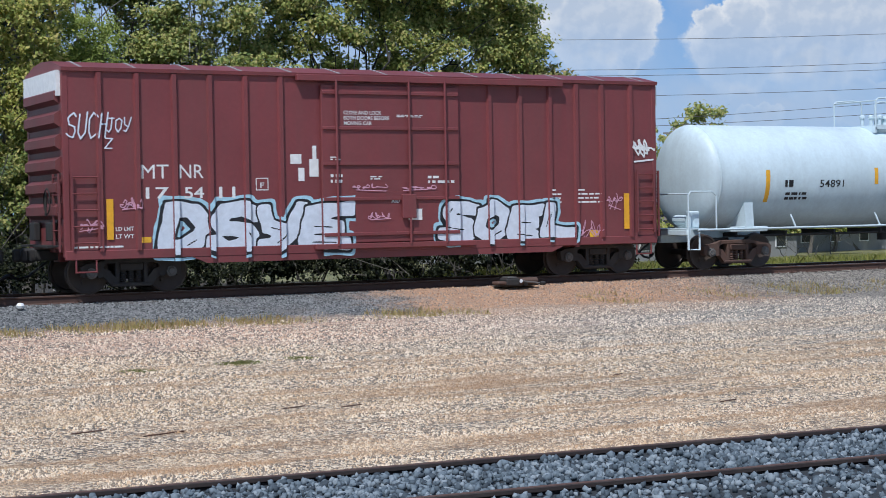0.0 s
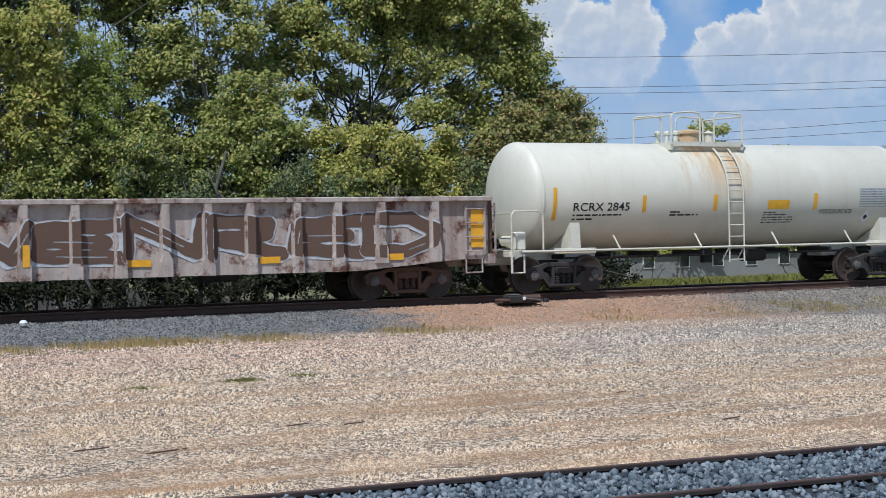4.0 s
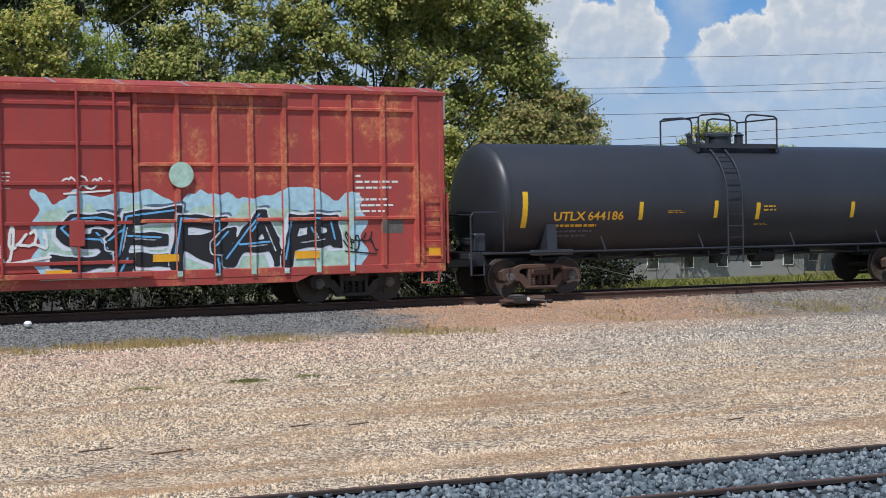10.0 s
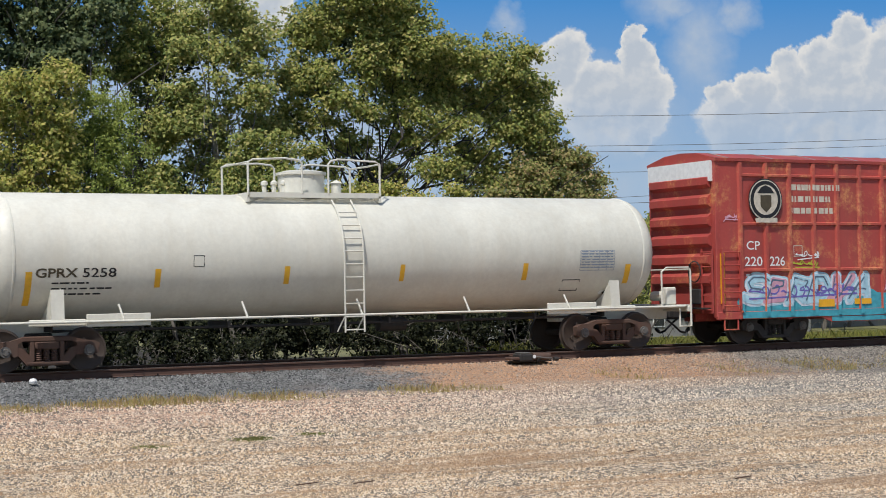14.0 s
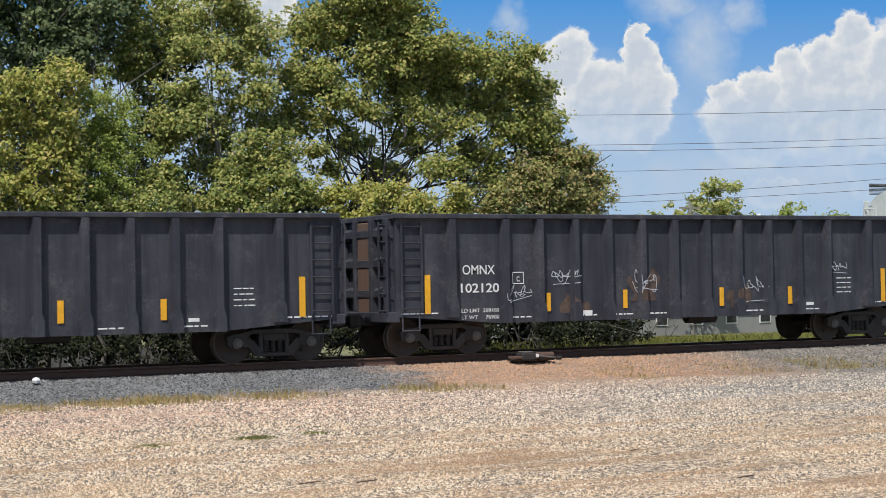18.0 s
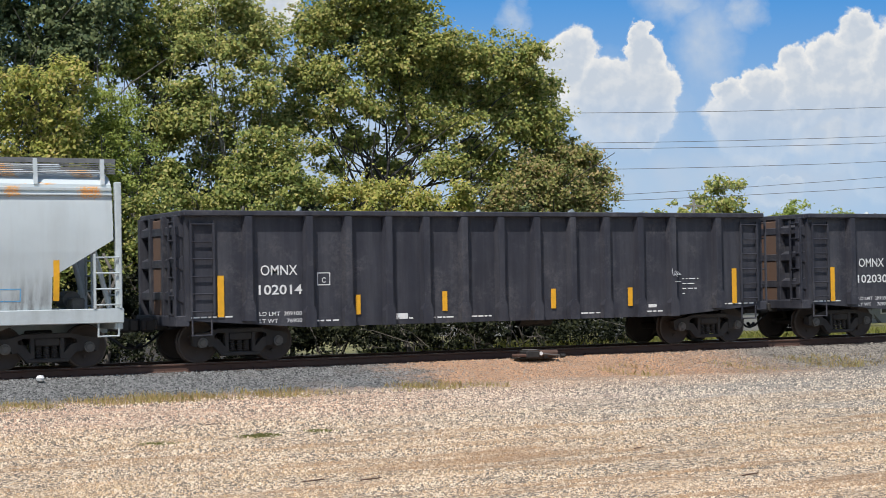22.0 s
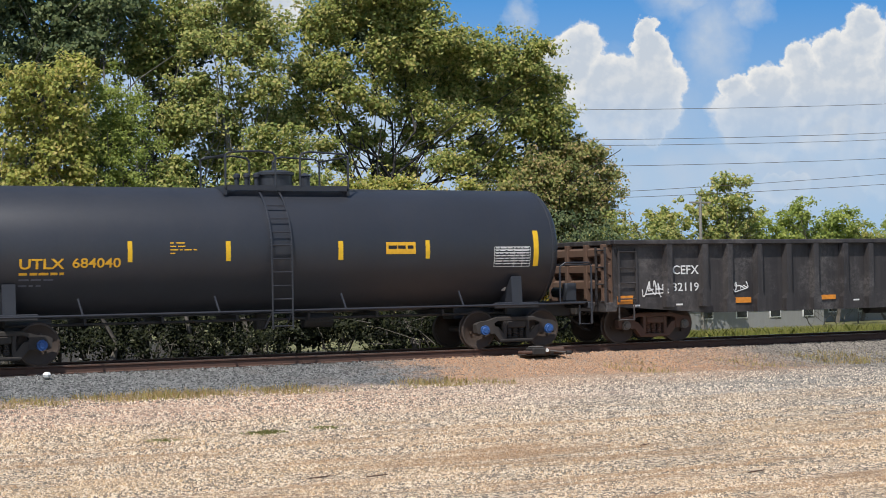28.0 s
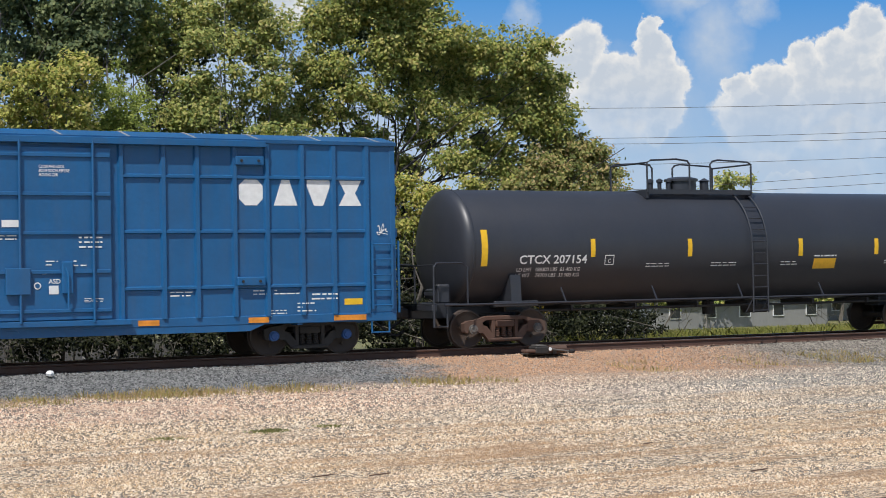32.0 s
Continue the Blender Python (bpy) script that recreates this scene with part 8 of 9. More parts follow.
    tree("tree", "yellow-green sapling with small leaves", 21.9, 10.0,
         [(20.21, 9.95, 4.46, 0.76, 0.56, 0.49), (21.31, 10.28, 4.57, 0.85, 0.57, 0.42), (22.01, 10.13, 4.48, 0.77, 0.57, 0.5),
         (22.66, 9.47, 4.19, 0.77, 0.6, 0.58), (20.96, 9.56, 3.49, 1.13, 0.85, 0.76), (22.83, 10.25, 3.17, 1.17, 0.93, 0.9),
         (19.86, 9.21, 3.14, 0.93, 0.79, 0.82), (24.21, 10.19, 3.52, 0.98, 0.8, 0.79), (24.61, 10.16, 4.42, 0.71, 0.55, 0.51),
         (23.96, 9.76, 2.44, 1.17, 0.91, 0.86)], 2.8, 0.09, "yellowish", 9, 20, .058, .19, None, 14, 2, .35)
    tree("tree", "low leafy green tree under the taller wood", 12.1, 9.1,
         [(10.52, 9.55, 3.17, 1.02, 0.84, 0.85), (11.54, 8.65, 3.45, 1.02, 0.81, 0.78), (13.01, 9.39, 3.48, 1.05, 0.86, 0.87),
         (13.91, 8.58, 3.61, 0.87, 0.78, 0.87), (13.7, 9.02, 2.51, 1.05, 0.86, 0.87), (11.82, 8.56, 2.37, 1.19, 0.92, 0.85),
         (10.74, 9.23, 2.24, 1.19, 0.92, 0.85)], 2.0, 0.09, "mixed", 12, 20, .056, .19, None, 12, 2, .35)
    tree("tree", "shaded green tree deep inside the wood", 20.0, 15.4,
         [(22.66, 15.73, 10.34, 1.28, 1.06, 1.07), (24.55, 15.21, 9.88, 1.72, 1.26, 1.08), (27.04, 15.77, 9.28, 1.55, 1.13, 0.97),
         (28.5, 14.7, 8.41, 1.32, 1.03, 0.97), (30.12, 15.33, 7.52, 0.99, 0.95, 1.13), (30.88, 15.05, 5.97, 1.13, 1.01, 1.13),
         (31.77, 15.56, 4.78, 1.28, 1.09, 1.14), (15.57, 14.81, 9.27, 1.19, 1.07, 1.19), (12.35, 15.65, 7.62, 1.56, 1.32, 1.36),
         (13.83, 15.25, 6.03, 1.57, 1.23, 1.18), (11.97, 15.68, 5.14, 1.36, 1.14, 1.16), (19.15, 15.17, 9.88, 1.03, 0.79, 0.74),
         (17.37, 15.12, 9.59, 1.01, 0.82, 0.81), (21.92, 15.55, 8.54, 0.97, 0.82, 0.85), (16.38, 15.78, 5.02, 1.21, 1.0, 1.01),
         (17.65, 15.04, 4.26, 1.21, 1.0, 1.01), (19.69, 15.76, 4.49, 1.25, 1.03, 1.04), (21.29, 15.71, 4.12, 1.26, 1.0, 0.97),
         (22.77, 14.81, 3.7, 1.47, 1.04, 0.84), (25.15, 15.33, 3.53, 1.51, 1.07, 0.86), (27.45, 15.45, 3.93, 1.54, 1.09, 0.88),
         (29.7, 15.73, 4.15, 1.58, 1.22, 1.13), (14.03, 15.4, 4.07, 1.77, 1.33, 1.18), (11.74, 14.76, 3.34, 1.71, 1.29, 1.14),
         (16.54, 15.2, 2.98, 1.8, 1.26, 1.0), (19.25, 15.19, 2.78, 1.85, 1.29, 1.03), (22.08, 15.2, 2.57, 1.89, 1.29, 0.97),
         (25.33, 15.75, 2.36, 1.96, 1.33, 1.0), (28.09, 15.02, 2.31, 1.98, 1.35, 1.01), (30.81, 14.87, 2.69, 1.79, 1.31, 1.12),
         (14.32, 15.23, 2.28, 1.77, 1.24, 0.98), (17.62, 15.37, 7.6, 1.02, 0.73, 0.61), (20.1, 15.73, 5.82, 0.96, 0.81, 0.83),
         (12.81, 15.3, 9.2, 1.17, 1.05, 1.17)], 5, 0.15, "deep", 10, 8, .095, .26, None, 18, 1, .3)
    # leaves tinted near black in place of the shadow under the trees
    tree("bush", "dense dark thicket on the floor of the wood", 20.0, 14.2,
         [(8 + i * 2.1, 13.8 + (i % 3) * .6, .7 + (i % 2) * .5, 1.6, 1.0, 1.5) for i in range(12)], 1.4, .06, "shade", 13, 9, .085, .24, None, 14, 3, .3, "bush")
    rng = random.Random(11)
    for i in range(15):
        x = 7.0 + i * 1.65 + rng.uniform(-.4, .4)
        y = rng.uniform(7.2, 9.0)
        # the shade entries carry the wood's shadow in their leaf colour
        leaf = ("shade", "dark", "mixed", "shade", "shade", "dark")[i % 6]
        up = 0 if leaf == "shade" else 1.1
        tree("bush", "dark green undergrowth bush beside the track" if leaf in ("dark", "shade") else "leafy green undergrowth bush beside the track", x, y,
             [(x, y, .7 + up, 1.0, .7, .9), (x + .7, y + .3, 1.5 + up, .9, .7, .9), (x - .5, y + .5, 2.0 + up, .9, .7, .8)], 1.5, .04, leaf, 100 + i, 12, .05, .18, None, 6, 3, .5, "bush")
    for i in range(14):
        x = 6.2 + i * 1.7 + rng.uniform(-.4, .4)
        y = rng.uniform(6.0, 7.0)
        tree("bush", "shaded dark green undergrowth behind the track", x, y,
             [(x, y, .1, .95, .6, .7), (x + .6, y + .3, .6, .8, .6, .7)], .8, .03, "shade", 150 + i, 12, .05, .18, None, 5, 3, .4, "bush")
    tree("bush", "golden-yellow leafy bush at the wood edge", 27.4, 9.8, [(27.2, 9.8, 1.5, .7, .6, .7), (27.6, 9.8, .8, .7, .6, .6)], 1.0, .04, "gold", 130, 16, .05, .14, None, 6, 3, .5, "bush")
    for i, (x, y, h) in enumerate(((11.8, 6.4, 3.2), (13.7, 6.5, 3.0), (16.2, 7.0, 4.5), (21.2, 7.2, 3.5), (9.2, 6.8, 3.5), (24.6, 7.6, 3.0))):
        s = Shape()
        g = np.random.default_rng(200 + i)
        limb(s, (0, 0, 0), (g.uniform(-.4, .4), .3, h), .075, .04, g, 4)
        limb(s, (0, .1, h * .5), (g.uniform(-.9, .9), .5, h * .9), .03, .015, g, 3)
        ob = tagged(part("bare_trunk", s, BARK, None, smooth=True, fix=False), "slender grey trunk at the edge of the wood", "tree trunk")
        ob.matrix_basis = pose(x, y, ground_height(x, y) - .05)
    # far row across the field
    far = [(67, 60, 6.4, 2.0, "green"), (72, 60, 9.0, 2.2, "dusty"), (77.0, 62, 6.2, 1.6, "fresh"), (80.2, 62, 7.0, 1.9, "fresh"), (84.2, 62, 6.8, 2.0, "fresh"), (87.5, 63, 5.2, 1.6, "green"), (61, 66, 5.4, 2.6, "green"), (91, 64, 5.6, 2.4, "fresh"), (96, 66, 6.0, 2.6, "green")]
    for i, (x, y, h, r, leaf) in enumerate(far):
        gz = ground_height(x, y)
        blobs = [(x, y, h - r * .7, r * .85, r * .8, r * .75), (x - r * .6, y, h - r * 1.5, r * .75, r * .7, r * .7), (x + r * .7, y + .4, h - r * 1.6, r * .75, r * .7, r * .7), (x, y, h - r * 2.3, r, r * .8, r * .8)]
        tree("tree", "distant roadside tree with open crown" if leaf == "dusty" else "distant green roadside tree", x, y, blobs, (h - gz) * .7, .18, leaf, 300 + i, 4.5, .13, .3, None, 12, 1, .45)
    for i in range(12):
        x = 46 + i * 4.6
        y = 52 + (i % 3) * 3
        tree("bush", "distant hedge bush beyond the weedy field", x, y, [(x, y, -.2, 1.8, 1.2, 1.2), (x + 1.4, y, .2, 1.4, 1.1, 1.0)], 1.0, .05, ("green", "yellowish", "fresh")[i % 3], 330 + i, 4, .12, .28, None, 4, 2, .5, "bush")


def weeds():
    def strip(x0, x1, y0, y1, thin=1.0):
        def place(rng, n):
            x = rng.uniform(x0, x1, n)
            y = rng.uniform(y0, y1, n)
            keep = np.sin(x * 2.1) + np.sin(x * .7 + 1) + .8 * np.sin(x * 5.3 + y * 3) + rng.normal(size=n) * .8 > -.3 + thin
            return heights(np.stack([x[keep], y[keep]], 1))
        return place
    grass("grass_fringe", "dry yellow-green grass along the foot of the ballast", 10000, strip(2, 17.5, -5.0, -3.5, .5), .15, DRY, 41)
    grass("grass_fringe", "thin dry grass tufts on the ballast shoulder", 6000, strip(21, 31, -4.6, -2.6, 1.3), .14, DRY, 42)
    grass("weeds", "tall yellow-green weeds behind the track", 60000, strip(24, 62, 5.5, 18, -.6), .45, LUSH, 43)
    grass("weeds", "low weeds under the trees", 2500, strip(4, 26, 4.4, 5.4, .9), .2, LUSH, 44)

    def patchy(rng, n):
        spots = ((7.37, -12.1, .22, .10), (8.86, -12.15, .18, .09), (9.12, -12.1, .16, .08), (10.05, -12.0, .18, .08))
        q = []
        for x, y, a, b in spots:
            q.append(np.stack([x + rng.normal(size=n // 4) * a * .55, y + rng.normal(size=n // 4) * b * 1.6], 1))
        return heights(np.concatenate(q))
    grass("grass_patch", "small flat patches of green grass in the gravel", 5200, patchy, .03, SHORT, 45)


def loose_stones():
    mat_blue = island_material("blue_grey_ballast", [(0.035, 0.045, 0.055), (0.095, 0.122, 0.142), (0.165, 0.20, 0.225), (0.28, 0.315, 0.335)], .85)
    near = math.atan(-.089)

    def near_line(rng, n):
        u = rng.uniform(-4.5, 9.5, n)
        w = np.where(rng.random(n) < .62, rng.uniform(-.68, .69, n), rng.uniform(-2.4, -.82, n))
        x = 7.0 + u * math.cos(near) - w * math.sin(near)
        y = -24.02 + u * math.sin(near) + w * math.cos(near)
        z = -.518 + rng.uniform(-.025, .025, n)
        return np.stack([x, y, z], 1)
    stones("ballast_stones", "clean blue-grey crushed stone between the rails", 13500, near_line, .034, mat_blue, 51)

    bed = tagged(new("ballast_bed"), "bed of blue-grey crushed stone under the near rails", "ballast", "", "structure")
    bed.matrix_basis = pose(7.0, -24.02, 0, 0, 0, math.degrees(near))
    # near black, so that shade between the stones is given by the bed's colour
    gap_shade = plain("stone_bed_gap_shade", (0.028, 0.032, 0.036), .95)
    part("stone_layer", Shape().box(-14, 26, -.71, .71, -.66, -.525), gap_shade, bed)
    part("stone_layer", Shape().prism([(-3.2, -.66), (-2.6, -.525), (-.80, -.525), (-.80, -.66)], -14, 26, "yz"), gap_shade, bed)
    part("stone_layer", Shape().prism([(.80, -.66), (.80, -.525), (1.0, -.535), (1.35, -.62), (1.35, -.66)], -14, 26, "yz"), gap_shade, bed)
    gravel = ground_material(True)

    def shoulder(rng, n):
        x = rng.uniform(3, 42, n)
        y = rng.uniform(-4.0, -.86, n)
        return heights(np.stack([x, y], 1))
    stones("ballast_stones", "weathered grey and reddish ballast on the shoulder", 44000, shoulder, .025, gravel, 52, True)

    def lot(rng, n):
        d = rng.uniform(0, 1, n) ** 1.25
        y = -22.6 + 18.8 * d
        x = (y + 35.6) * np.tan(np.radians(rng.uniform(10, 45, n)))
        keep = rng.random(n) < .45 + .55 * np.clip(np.sin(x * .9 + y * .35) + np.sin(x * .37 - y * 1.1) + 1.0, 0, 1)
        return heights(np.stack([x[keep], y[keep]], 1)) + np.array([0, 0, .006])
    stones("pebbles", "pale and dark pebbles scattered over the lot", 150000, lot, .0215, gravel, 55, True)

    def twigs():
        s = Shape()
        for x, y, a, l in ((7.3, -17.9, .3, .3), (7.9, -18.2, .1, .28), (5.2, -19.2, .4, .5), (11.8, -20.3, .2, .25), (9.0, -9.6, .2, .3), (12.4, -17.2, .5, .2), (4.6, -18.6, .2, .4)):
            z = ground_height(x, y)
            s.cyl((x, y, z + .015), (x + l * math.cos(a), y + l * math.sin(a) * .4, z + .025), .008, 6)
        tagged(part("twigs", s, M["truck_rust"]), "short brown sticks lying on the gravel", "sticks", "", "stuff")
    twigs()
    s = Shape().lathe((0, 0, 0), [(.001, -.07), (.07, -.05), (.09, 0), (.06, .05), (.001, .06)], "z", 8)
    ob = tagged(part("white_stone", s, M["white"], None), "pale stone lying beside the rail", "stone")
    ob.matrix_basis = pose(8.18, -1.75, -.13)


SIGN_AT, SIGN_Z = (41.34, 40.0), -0.26


def road_sign():
    x, y = SIGN_AT
    z = ground_height(x, y)
    ob = tagged(new("road_sign"), "small red octagonal road sign on a thin steel post", "road sign")
    ob.matrix_basis = pose(x, y, z, 0, 0, -28)
    part("post", Shape().cyl((0, .03, 0), (0, .03, SIGN_Z - z + .3), .03, 8), M["galvanised"], ob)
    eight = [(.24 * math.cos(math.radians(22.5 + 45 * k)), SIGN_Z - z + .24 * math.sin(math.radians(22.5 + 45 * k))) for k in range(8)]
    part("border", Shape().prism(eight, -.004, .006), M["white"], ob, "white rim")
    part("face", Shape().prism([(a * .92, (b - SIGN_Z + z) * .92 + SIGN_Z - z) for a, b in eight], -.012, -.005), M["cap_red"], ob, "red face")
    part("legend", Shape().box(-.16, .16, -.016, -.0125, SIGN_Z - z - .05, SIGN_Z - z + .05), M["white"], ob, "white bar of writing")


def switch_machine():
    ob = tagged(new("switch_stand"), "low dark steel switch mechanism on the end of the ties", "switch stand")
    ob.matrix_basis = pose(20.1, -1.75, -.17)
    part("base_plate", Shape().box(-.55, .55, -.05, .3, 0, .03, .005), M["tie"], ob)
    part("gear_box", Shape().box(-.42, -.05, -.22, .15, .02, .20, .03), M["steel_dark"], ob)
    part("gear_box_cover", Shape().box(-.36, -.11, -.2, .12, .20, .235, .012), M["grey_cap"], ob)
    part("motor_housing", Shape().cyl((.02, -.05, .12), (.5, -.05, .12), .085, 12), M["truck_rust"], ob)
    part("foot_bracket", Shape().box(.12, .2, -.16, .1, .0, .12, .01), M["steel_dark"], ob)
    part("throw_lever", Shape().tube([(-.2, -.2, .16), (.2, -.2, .10), (.55, -.2, .06)], .02, 8), M["grey_cap"], ob)
    part("lever_weight", Shape().cyl((.5, -.24, .06), (.62, -.24, .06), .05, 10), M["steel_dark"], ob)
    part("connecting_rod", Shape().cyl((0, .2, .1), (0, 1.4, .1), .03, 8), M["rail"], ob)
    part("reflector_disc", Shape().cyl((-.02, -.22, .13), (-.02, -.205, .13), .045, 12), M["white"], ob, "small white reflector")
    part("bracket", Shape().box(-.66, -.4, -.2, .1, .06, .13, .02), M["truck_rust"], ob)


# ---- distance ----
def wires():
    for i, (z0, z1, x0, x1) in enumerate(((10.74, 11.92, 47.5, 70.1), (9.18, 10.16, 49.3, 70.1), (8.86, 9.74, 49.3, 70.1), (7.76, 8.6, 50.2, 70), (6.35, 7.67, 50.3, 70), (6.04, 7.05, 50.7, 70))):
        s = Shape()
        k = (z1 - z0) / (x1 - x0)
        n = 14
        pts = []
        for j in range(n + 1):
            x = 20 + 90 * j / n
            pts.append((x, 40, z0 + (x - x0) * k + 0.00055 * (x - 62) ** 2 - .06))
        s.tube(pts, .014, 5)
        tagged(part("power_line", s, M["grey_cap"], smooth=True, fix=False), "thin dark overhead power line", "power line", "overhead wires")


def line_poles():
    for x in (20, 110):
        z = ground_height(x, 40)
        ob = tagged(new("utility_pole"), "tall wooden pole that carries the power lines", "utility pole")
        ob.matrix_basis = pose(x, 40.15, z)
        part("pole", Shape().cyl((0, 0, 0), (0, 0, 16.5 - z), .16, 10, .11), BARK_PALE, ob)
        part("crossarm", Shape().box(-.1, .1, -1.2, 1.2, 10.2 - z, 10.35 - z), BARK_PALE, ob)


def house(x, y, w, d, h, roof_h, wall, roof, label, windows):
    z = ground_height(x, y) - .3
    ob = tagged(new("house"), label, "house")
    ob.matrix_basis = pose(x, y, z)
    part("house_shell", Shape().box(-w / 2, w / 2, -d / 2, d / 2, 0, h), wall, ob)
    part("roof", Shape().prism([(-d / 2 - .4, h), (0, h + roof_h), (d / 2 + .4, h), (d / 2 + .4, h - .15), (-d / 2 - .4, h - .15)], -w / 2 - .4, w / 2 + .4, "yz"), roof, ob)
    for i in range(windows):
        a = -w / 2 + (i + .5) * w / windows
        q = part("window", Shape().box(a - .5, a + .5, -d / 2 - .06, -d / 2, h * .4, h * .8), M["white"], ob)
        part("pane", Shape().box(a - .42, a + .42, -d / 2 - .08, -d / 2 - .06, h * .43, h * .77), M["glass"], q)
    part("chimney", Shape().box(w * .2, w * .2 + .5, -.3, .3, h + roof_h * .5, h + roof_h + .5), wall, ob)


def distance():
    M["glass"] = plain("dark_window_glass", (0.03, 0.035, 0.04), 0.08, 0, 0.1)
    siding = paint("pale_siding", (0.28, 0.28, 0.27), .7, .2)
    shingle = plain("brown_grey_shingles", (0.17, 0.15, 0.135), .9, 0, .3)
    house(72, 62, 15, 8, 2.5, 1.7, siding, shingle, "low white house with a grey-brown roof beyond the field", 5)
    house(58, 66, 9, 7, 2.4, 1.5, siding, shingle, "small pale house beyond the field", 3)
    house(90, 68, 12, 8, 2.6, 1.7, siding, shingle, "pale house behind far trees", 4)
    for x, y, h, w in ((36.35, 20, 1.1, .3), (41.5, 26, 1.3, .35)):
        z = ground_height(x, y)
        ob = tagged(part("utility_cabinet", Shape().box(-w, w, -w, w, 0, h, .03).box(-w - .03, w + .03, -w - .03, w + .03, h, h + .06, .01), M["tank_grey2"]), "grey metal utility cabinet in the weeds", "utility box")
        ob.matrix_basis = pose(x, y, z)
    for x, y, h in ((39.9, 30, 5.0), (68.6, 58, 7.2)):
        z = ground_height(x, y)
        ob = tagged(new("utility_pole"), "weathered wooden utility pole", "utility pole")
        ob.matrix_basis = pose(x, y, z)
        part("pole", Shape().cyl((0, 0, 0), (0, 0, h - z), .14, 10, .1), BARK_PALE, ob)
        part("crossarm", Shape().box(-.9, .9, -.06, .06, h - z - .5, h - z - .38), BARK_PALE, ob)


# ---- sky with clouds, far off ----
def cloud_backdrop():
    far = 1400.0
    k = far / 2893.0
    n = Nodes("distant_cumulus")
    nt = n.t
    co = n.co
    warp = nt.nodes.new("ShaderNodeTexNoise")
    warp.inputs["Scale"].default_value, warp.inputs["Detail"].default_value, warp.inputs["Roughness"].default_value = 0.022, 9, 0.62
    n.put(co, warp.inputs["Vector"])
    sub = nt.nodes.new("ShaderNodeVectorMath")
    sub.operation = "SUBTRACT"
    sub.inputs[1].default_value = (.5, .5, .5)
    n.put(warp.outputs["Color"], sub.inputs[0])
    amp = nt.nodes.new("ShaderNodeVectorMath")
    amp.operation = "MULTIPLY"
    amp.inputs[1].default_value = (62, 62, 0)
    n.put(sub.outputs[0], amp.inputs[0])
    add = nt.nodes.new("ShaderNodeVectorMath")
    n.put(co, add.inputs[0])
    n.put(amp.outputs[0], add.inputs[1])

    def mass(base, blobs, foot):
        """Rounded heads (x, y, rx, ry): drawn out downwards by foot."""
        best = None
        for bx, by, rx, ry in blobs:
            m = nt.nodes.new("ShaderNodeMapping")
            m.inputs["Scale"].default_value = (1 / rx, 1 / ry, 0)
            m.inputs["Location"].default_value = (-(bx - 784) / rx, -(441 - by) / ry, 0)
            n.put(base, m.inputs[0])
            part_of, whole = nt.nodes.new("ShaderNodeSeparateXYZ"), nt.nodes.new("ShaderNodeCombineXYZ")
            n.put(m.outputs[0], part_of.inputs[0])
            n.put(part_of.outputs[0], whole.inputs[0])
            n.put(n.math("MAXIMUM", part_of.outputs[1], n.math("MULTIPLY", part_of.outputs[1], foot)), whole.inputs[1])
            ln = nt.nodes.new("ShaderNodeVectorMath")
            ln.operation = "LENGTH"
            n.put(whole.outputs[0], ln.inputs[0])
            d = n.math("SUBTRACT", 1.0, ln.outputs["Value"])
            best = d if best is None else n.math("MAXIMUM", best, d)
        return best

    heads = [(1005, 98, 54, 50), (972, 126, 36, 42), (1128, 62, 25, 34), (1137, 102, 40, 46), (1075, 160, 100, 60), (1150, 155, 56, 52),
             (1512, 64, 44, 50), (1468, 104, 52, 50), (1402, 120, 36, 44), (1352, 160, 48, 48), (1290, 172, 36, 36), (1340, 205, 110, 50),
             (1575, 110, 60, 80), (1480, 175, 140, 70), (1143, 230, 25, 26), (1560, 298, 70, 34), (1372, 334, 54, 18),
             (470, -5, 70, 40), (330, 5, 60, 45), (640, -20, 60, 40)]
    veils = [(1248, 70, 70, 110), (1190, 0, 80, 44), (1310, 20, 50, 40), (1090, 200, 170, 120), (1450, 230, 250, 100), (1330, 320, 420, 80), (905, 32, 34, 40), (300, 150, 420, 170), (650, 260, 400, 160)]
    core = mass(add.outputs[0], heads, .5)
    body = n.math("MULTIPLY", n.span(core, 0.0, 0.16), n.span(n.axis(1), 140, 280, .35, 1))
    thick = n.span(core, 0.04, 0.50)
    veil = n.span(mass(add.outputs[0], veils, .8), 0.0, 0.8)

    def puff(dx, dy):
        m = nt.nodes.new("ShaderNodeMapping")
        m.inputs["Location"].default_value = (dx, dy, 0)
        n.put(co, m.inputs[0])
        return n.cloud(0.020, 7, 0.5, m.outputs[0])

    # the sun stands high to one side: small billows are bright on that side
    relief = n.span(n.math("SUBTRACT", puff(0, 0), puff(7, -9)), -0.10, 0.10)
    lit = n.math("ADD", n.math("MULTIPLY", n.math("SUBTRACT", 1.0, thick), 0.66), n.math("MULTIPLY", relief, 0.30))
    col = n.mix(n.span(lit, 0.08, 0.80), (0.66, 0.73, 0.82), (1.04, 1.02, 0.98))
    col = n.mix(body, (0.58, 0.69, 0.84), col)
    alpha = n.math("MAXIMUM", body, n.math("MULTIPLY", veil, n.span(puff(31, 17), 0.25, 0.65, 0.45, 0.95)))
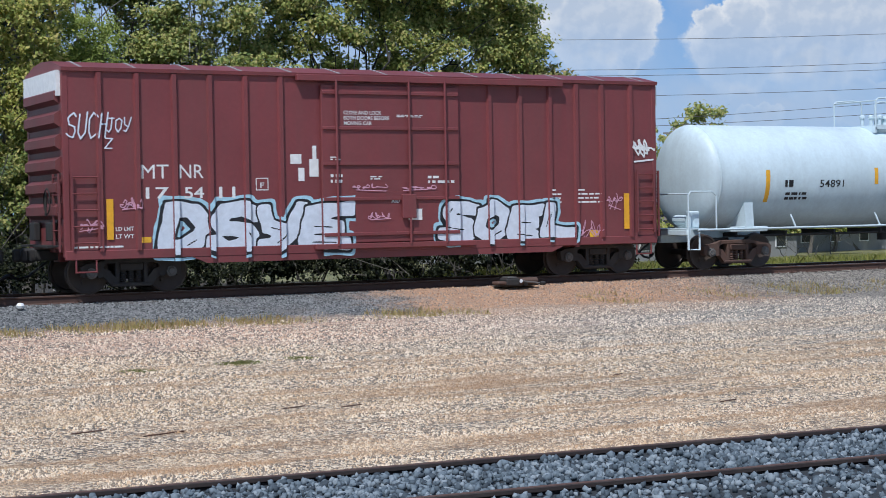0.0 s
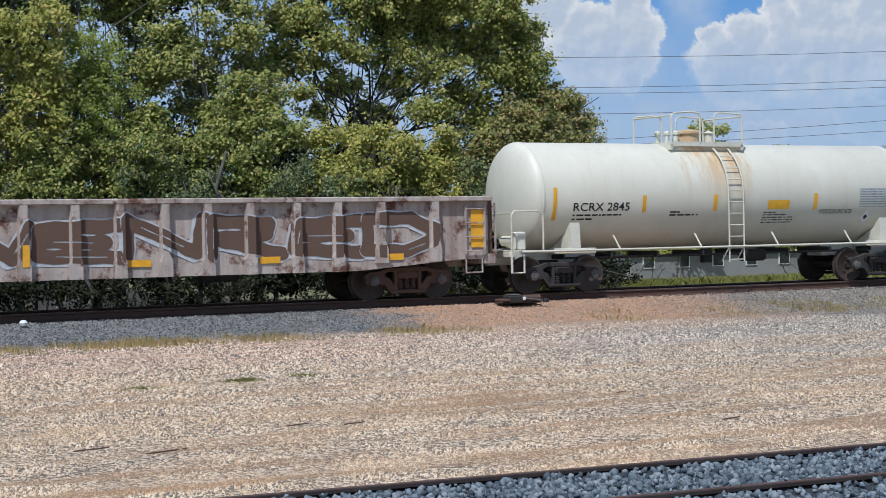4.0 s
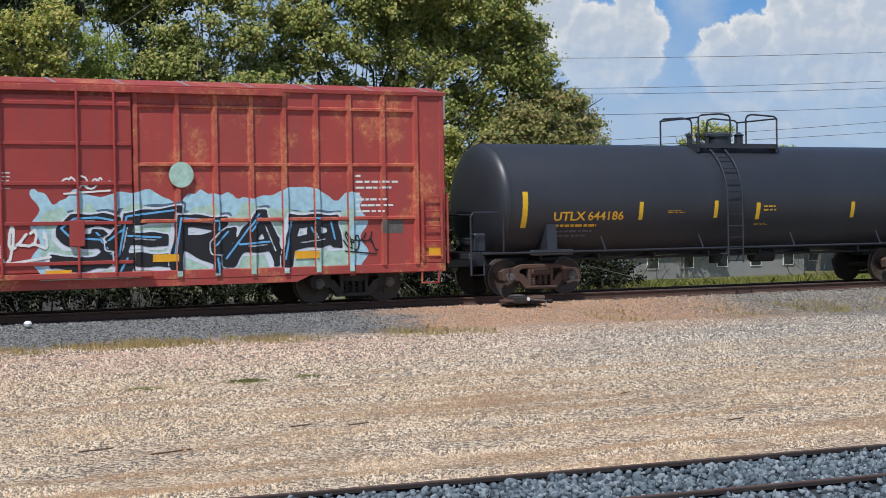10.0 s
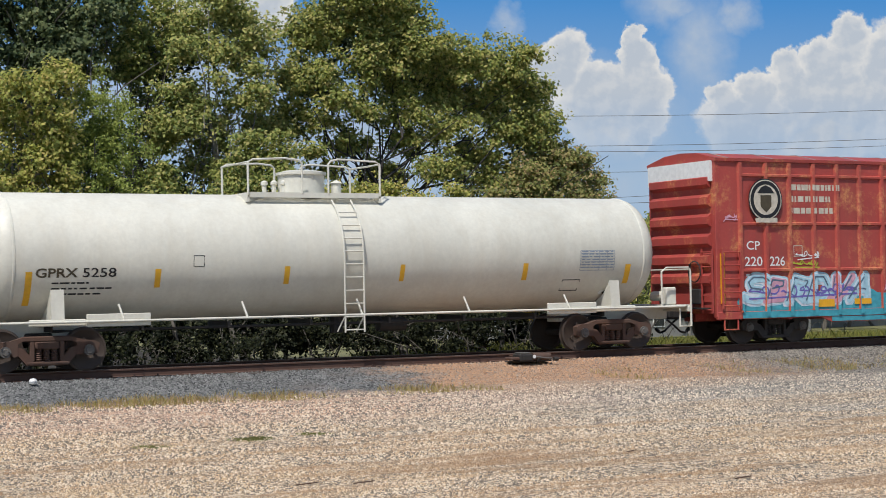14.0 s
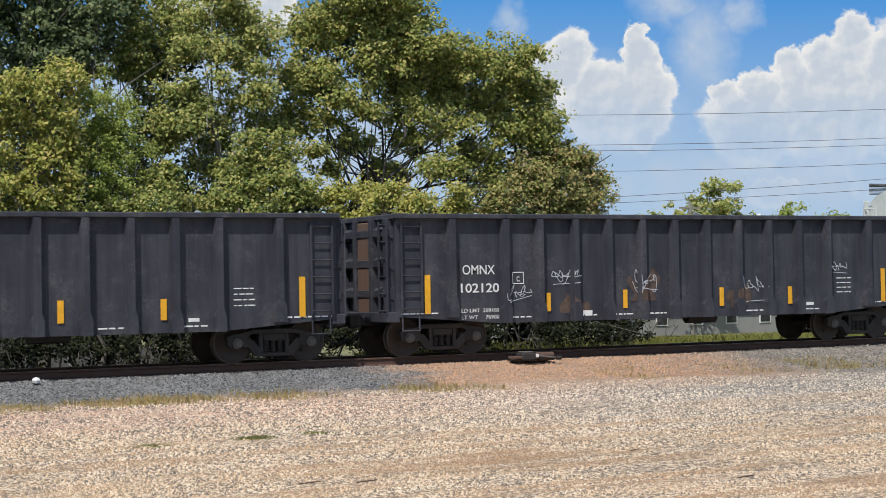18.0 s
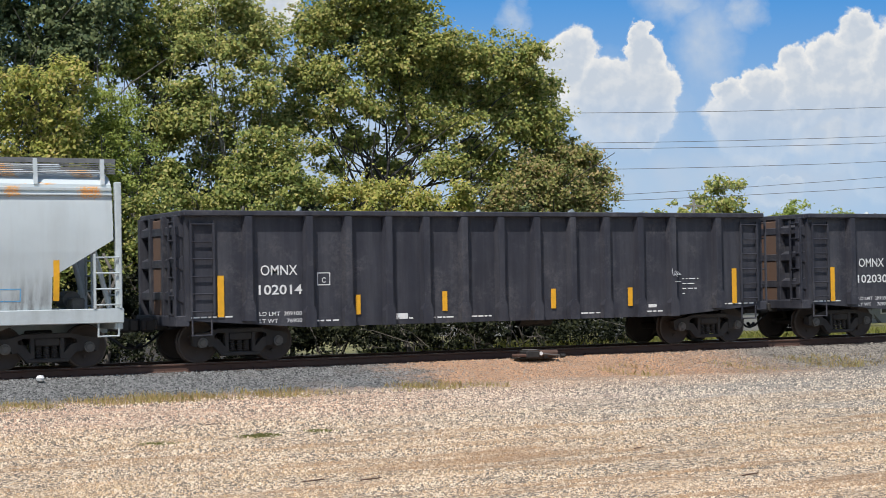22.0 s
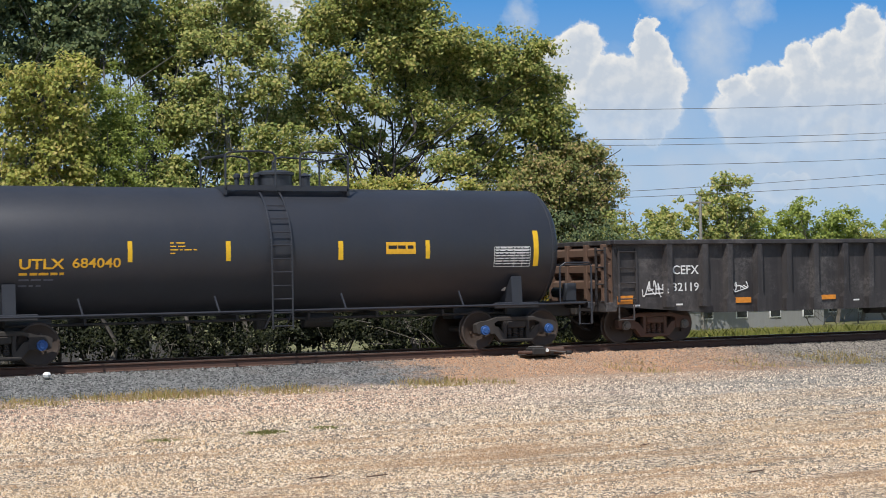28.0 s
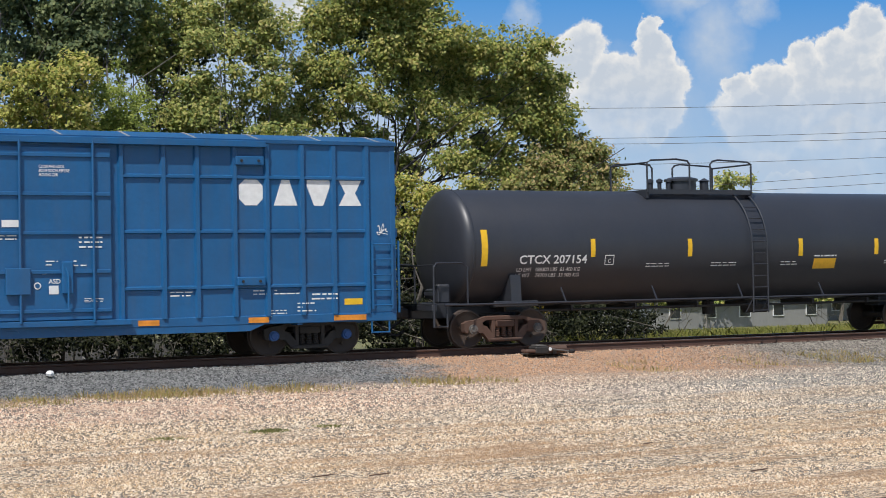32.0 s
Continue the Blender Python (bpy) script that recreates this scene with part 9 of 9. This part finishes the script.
    blue = n.mix(n.span(n.axis(1), 120, 441), (0.44, 0.64, 0.88), (0.10, 0.36, 0.81))
    col = n.mix(alpha, blue, col)
    em = nt.nodes.new("ShaderNodeEmission")
    n.put(col, em.inputs[0])
    em.inputs[1].default_value = 0.80
    n.put(em.outputs[0], nt.nodes["Material Output"].inputs[0])
    s = Shape().add([(-1500, -420, 0), (1700, -420, 0), (1700, 900, 0), (-1500, 900, 0)], [(0, 1, 2, 3)])
    ob = tagged(part("sky_backdrop", s, n.m, fix=False), "distant white cumulus clouds in a blue sky", "sky", "", "structure")
    g = gaze(27.58, 1.22)
    ob.matrix_basis = g @ Matrix.Translation((0, 0, -far)) @ Matrix.Diagonal((k, k, k, 1))
    return ob


# ---- everything that moves ----
def gone(t):
    """How far the train has gone after t seconds."""
    return 11.5 * t + 0.00485 * t * t


def motions():
    for ob, place in CARS:
        walk(ob, [(t, pose(place + gone(t), 0, 0)) for t in (0, 4, 8, 12, 16, 20, 24, 28, 32)])
    home = dict(CARS)
    for wheel, car, dx in SPUN:
        u = home[car] + wheel.parent.matrix_basis.translation.x + dx
        f0 = max(0, int((4 - u) / 11.66 * FPS))
        f1 = min(32 * FPS, int((44 - u) / 11.5 * FPS))
        if f1 <= f0:
            f0, f1 = (0, 1) if f1 < 1 else (32 * FPS - 1, 32 * FPS)

        def at(f):
            return pose(dx, 0, .457) @ Matrix.Rotation(gone(f / FPS) / .457, 4, "Y")
        rows = [(0, at(f0))] if f0 > 0 else []
        rows += [(f / FPS, at(f)) for f in range(f0, f1 + 1)]
        if f1 < 32 * FPS:
            rows.append((32.0, at(f1)))
        walk(wheel, rows)


ground()
cloud_backdrop()
track("main_track", pose(0, 0, 0), -12, 62, "rusty steel main-line track on dark ties", -.178, .52)
track("near_track", pose(7.0, -24.02, -.46, 0, 0, math.degrees(math.atan(-.089))), -14, 26, "unused rusty track bedded in clean blue-grey stone", -.19, .55, "rail_dark")
woods()
weeds()
distance()
wires()
road_sign()
line_poles()
switch_machine()
train()
loose_stones()
motions()
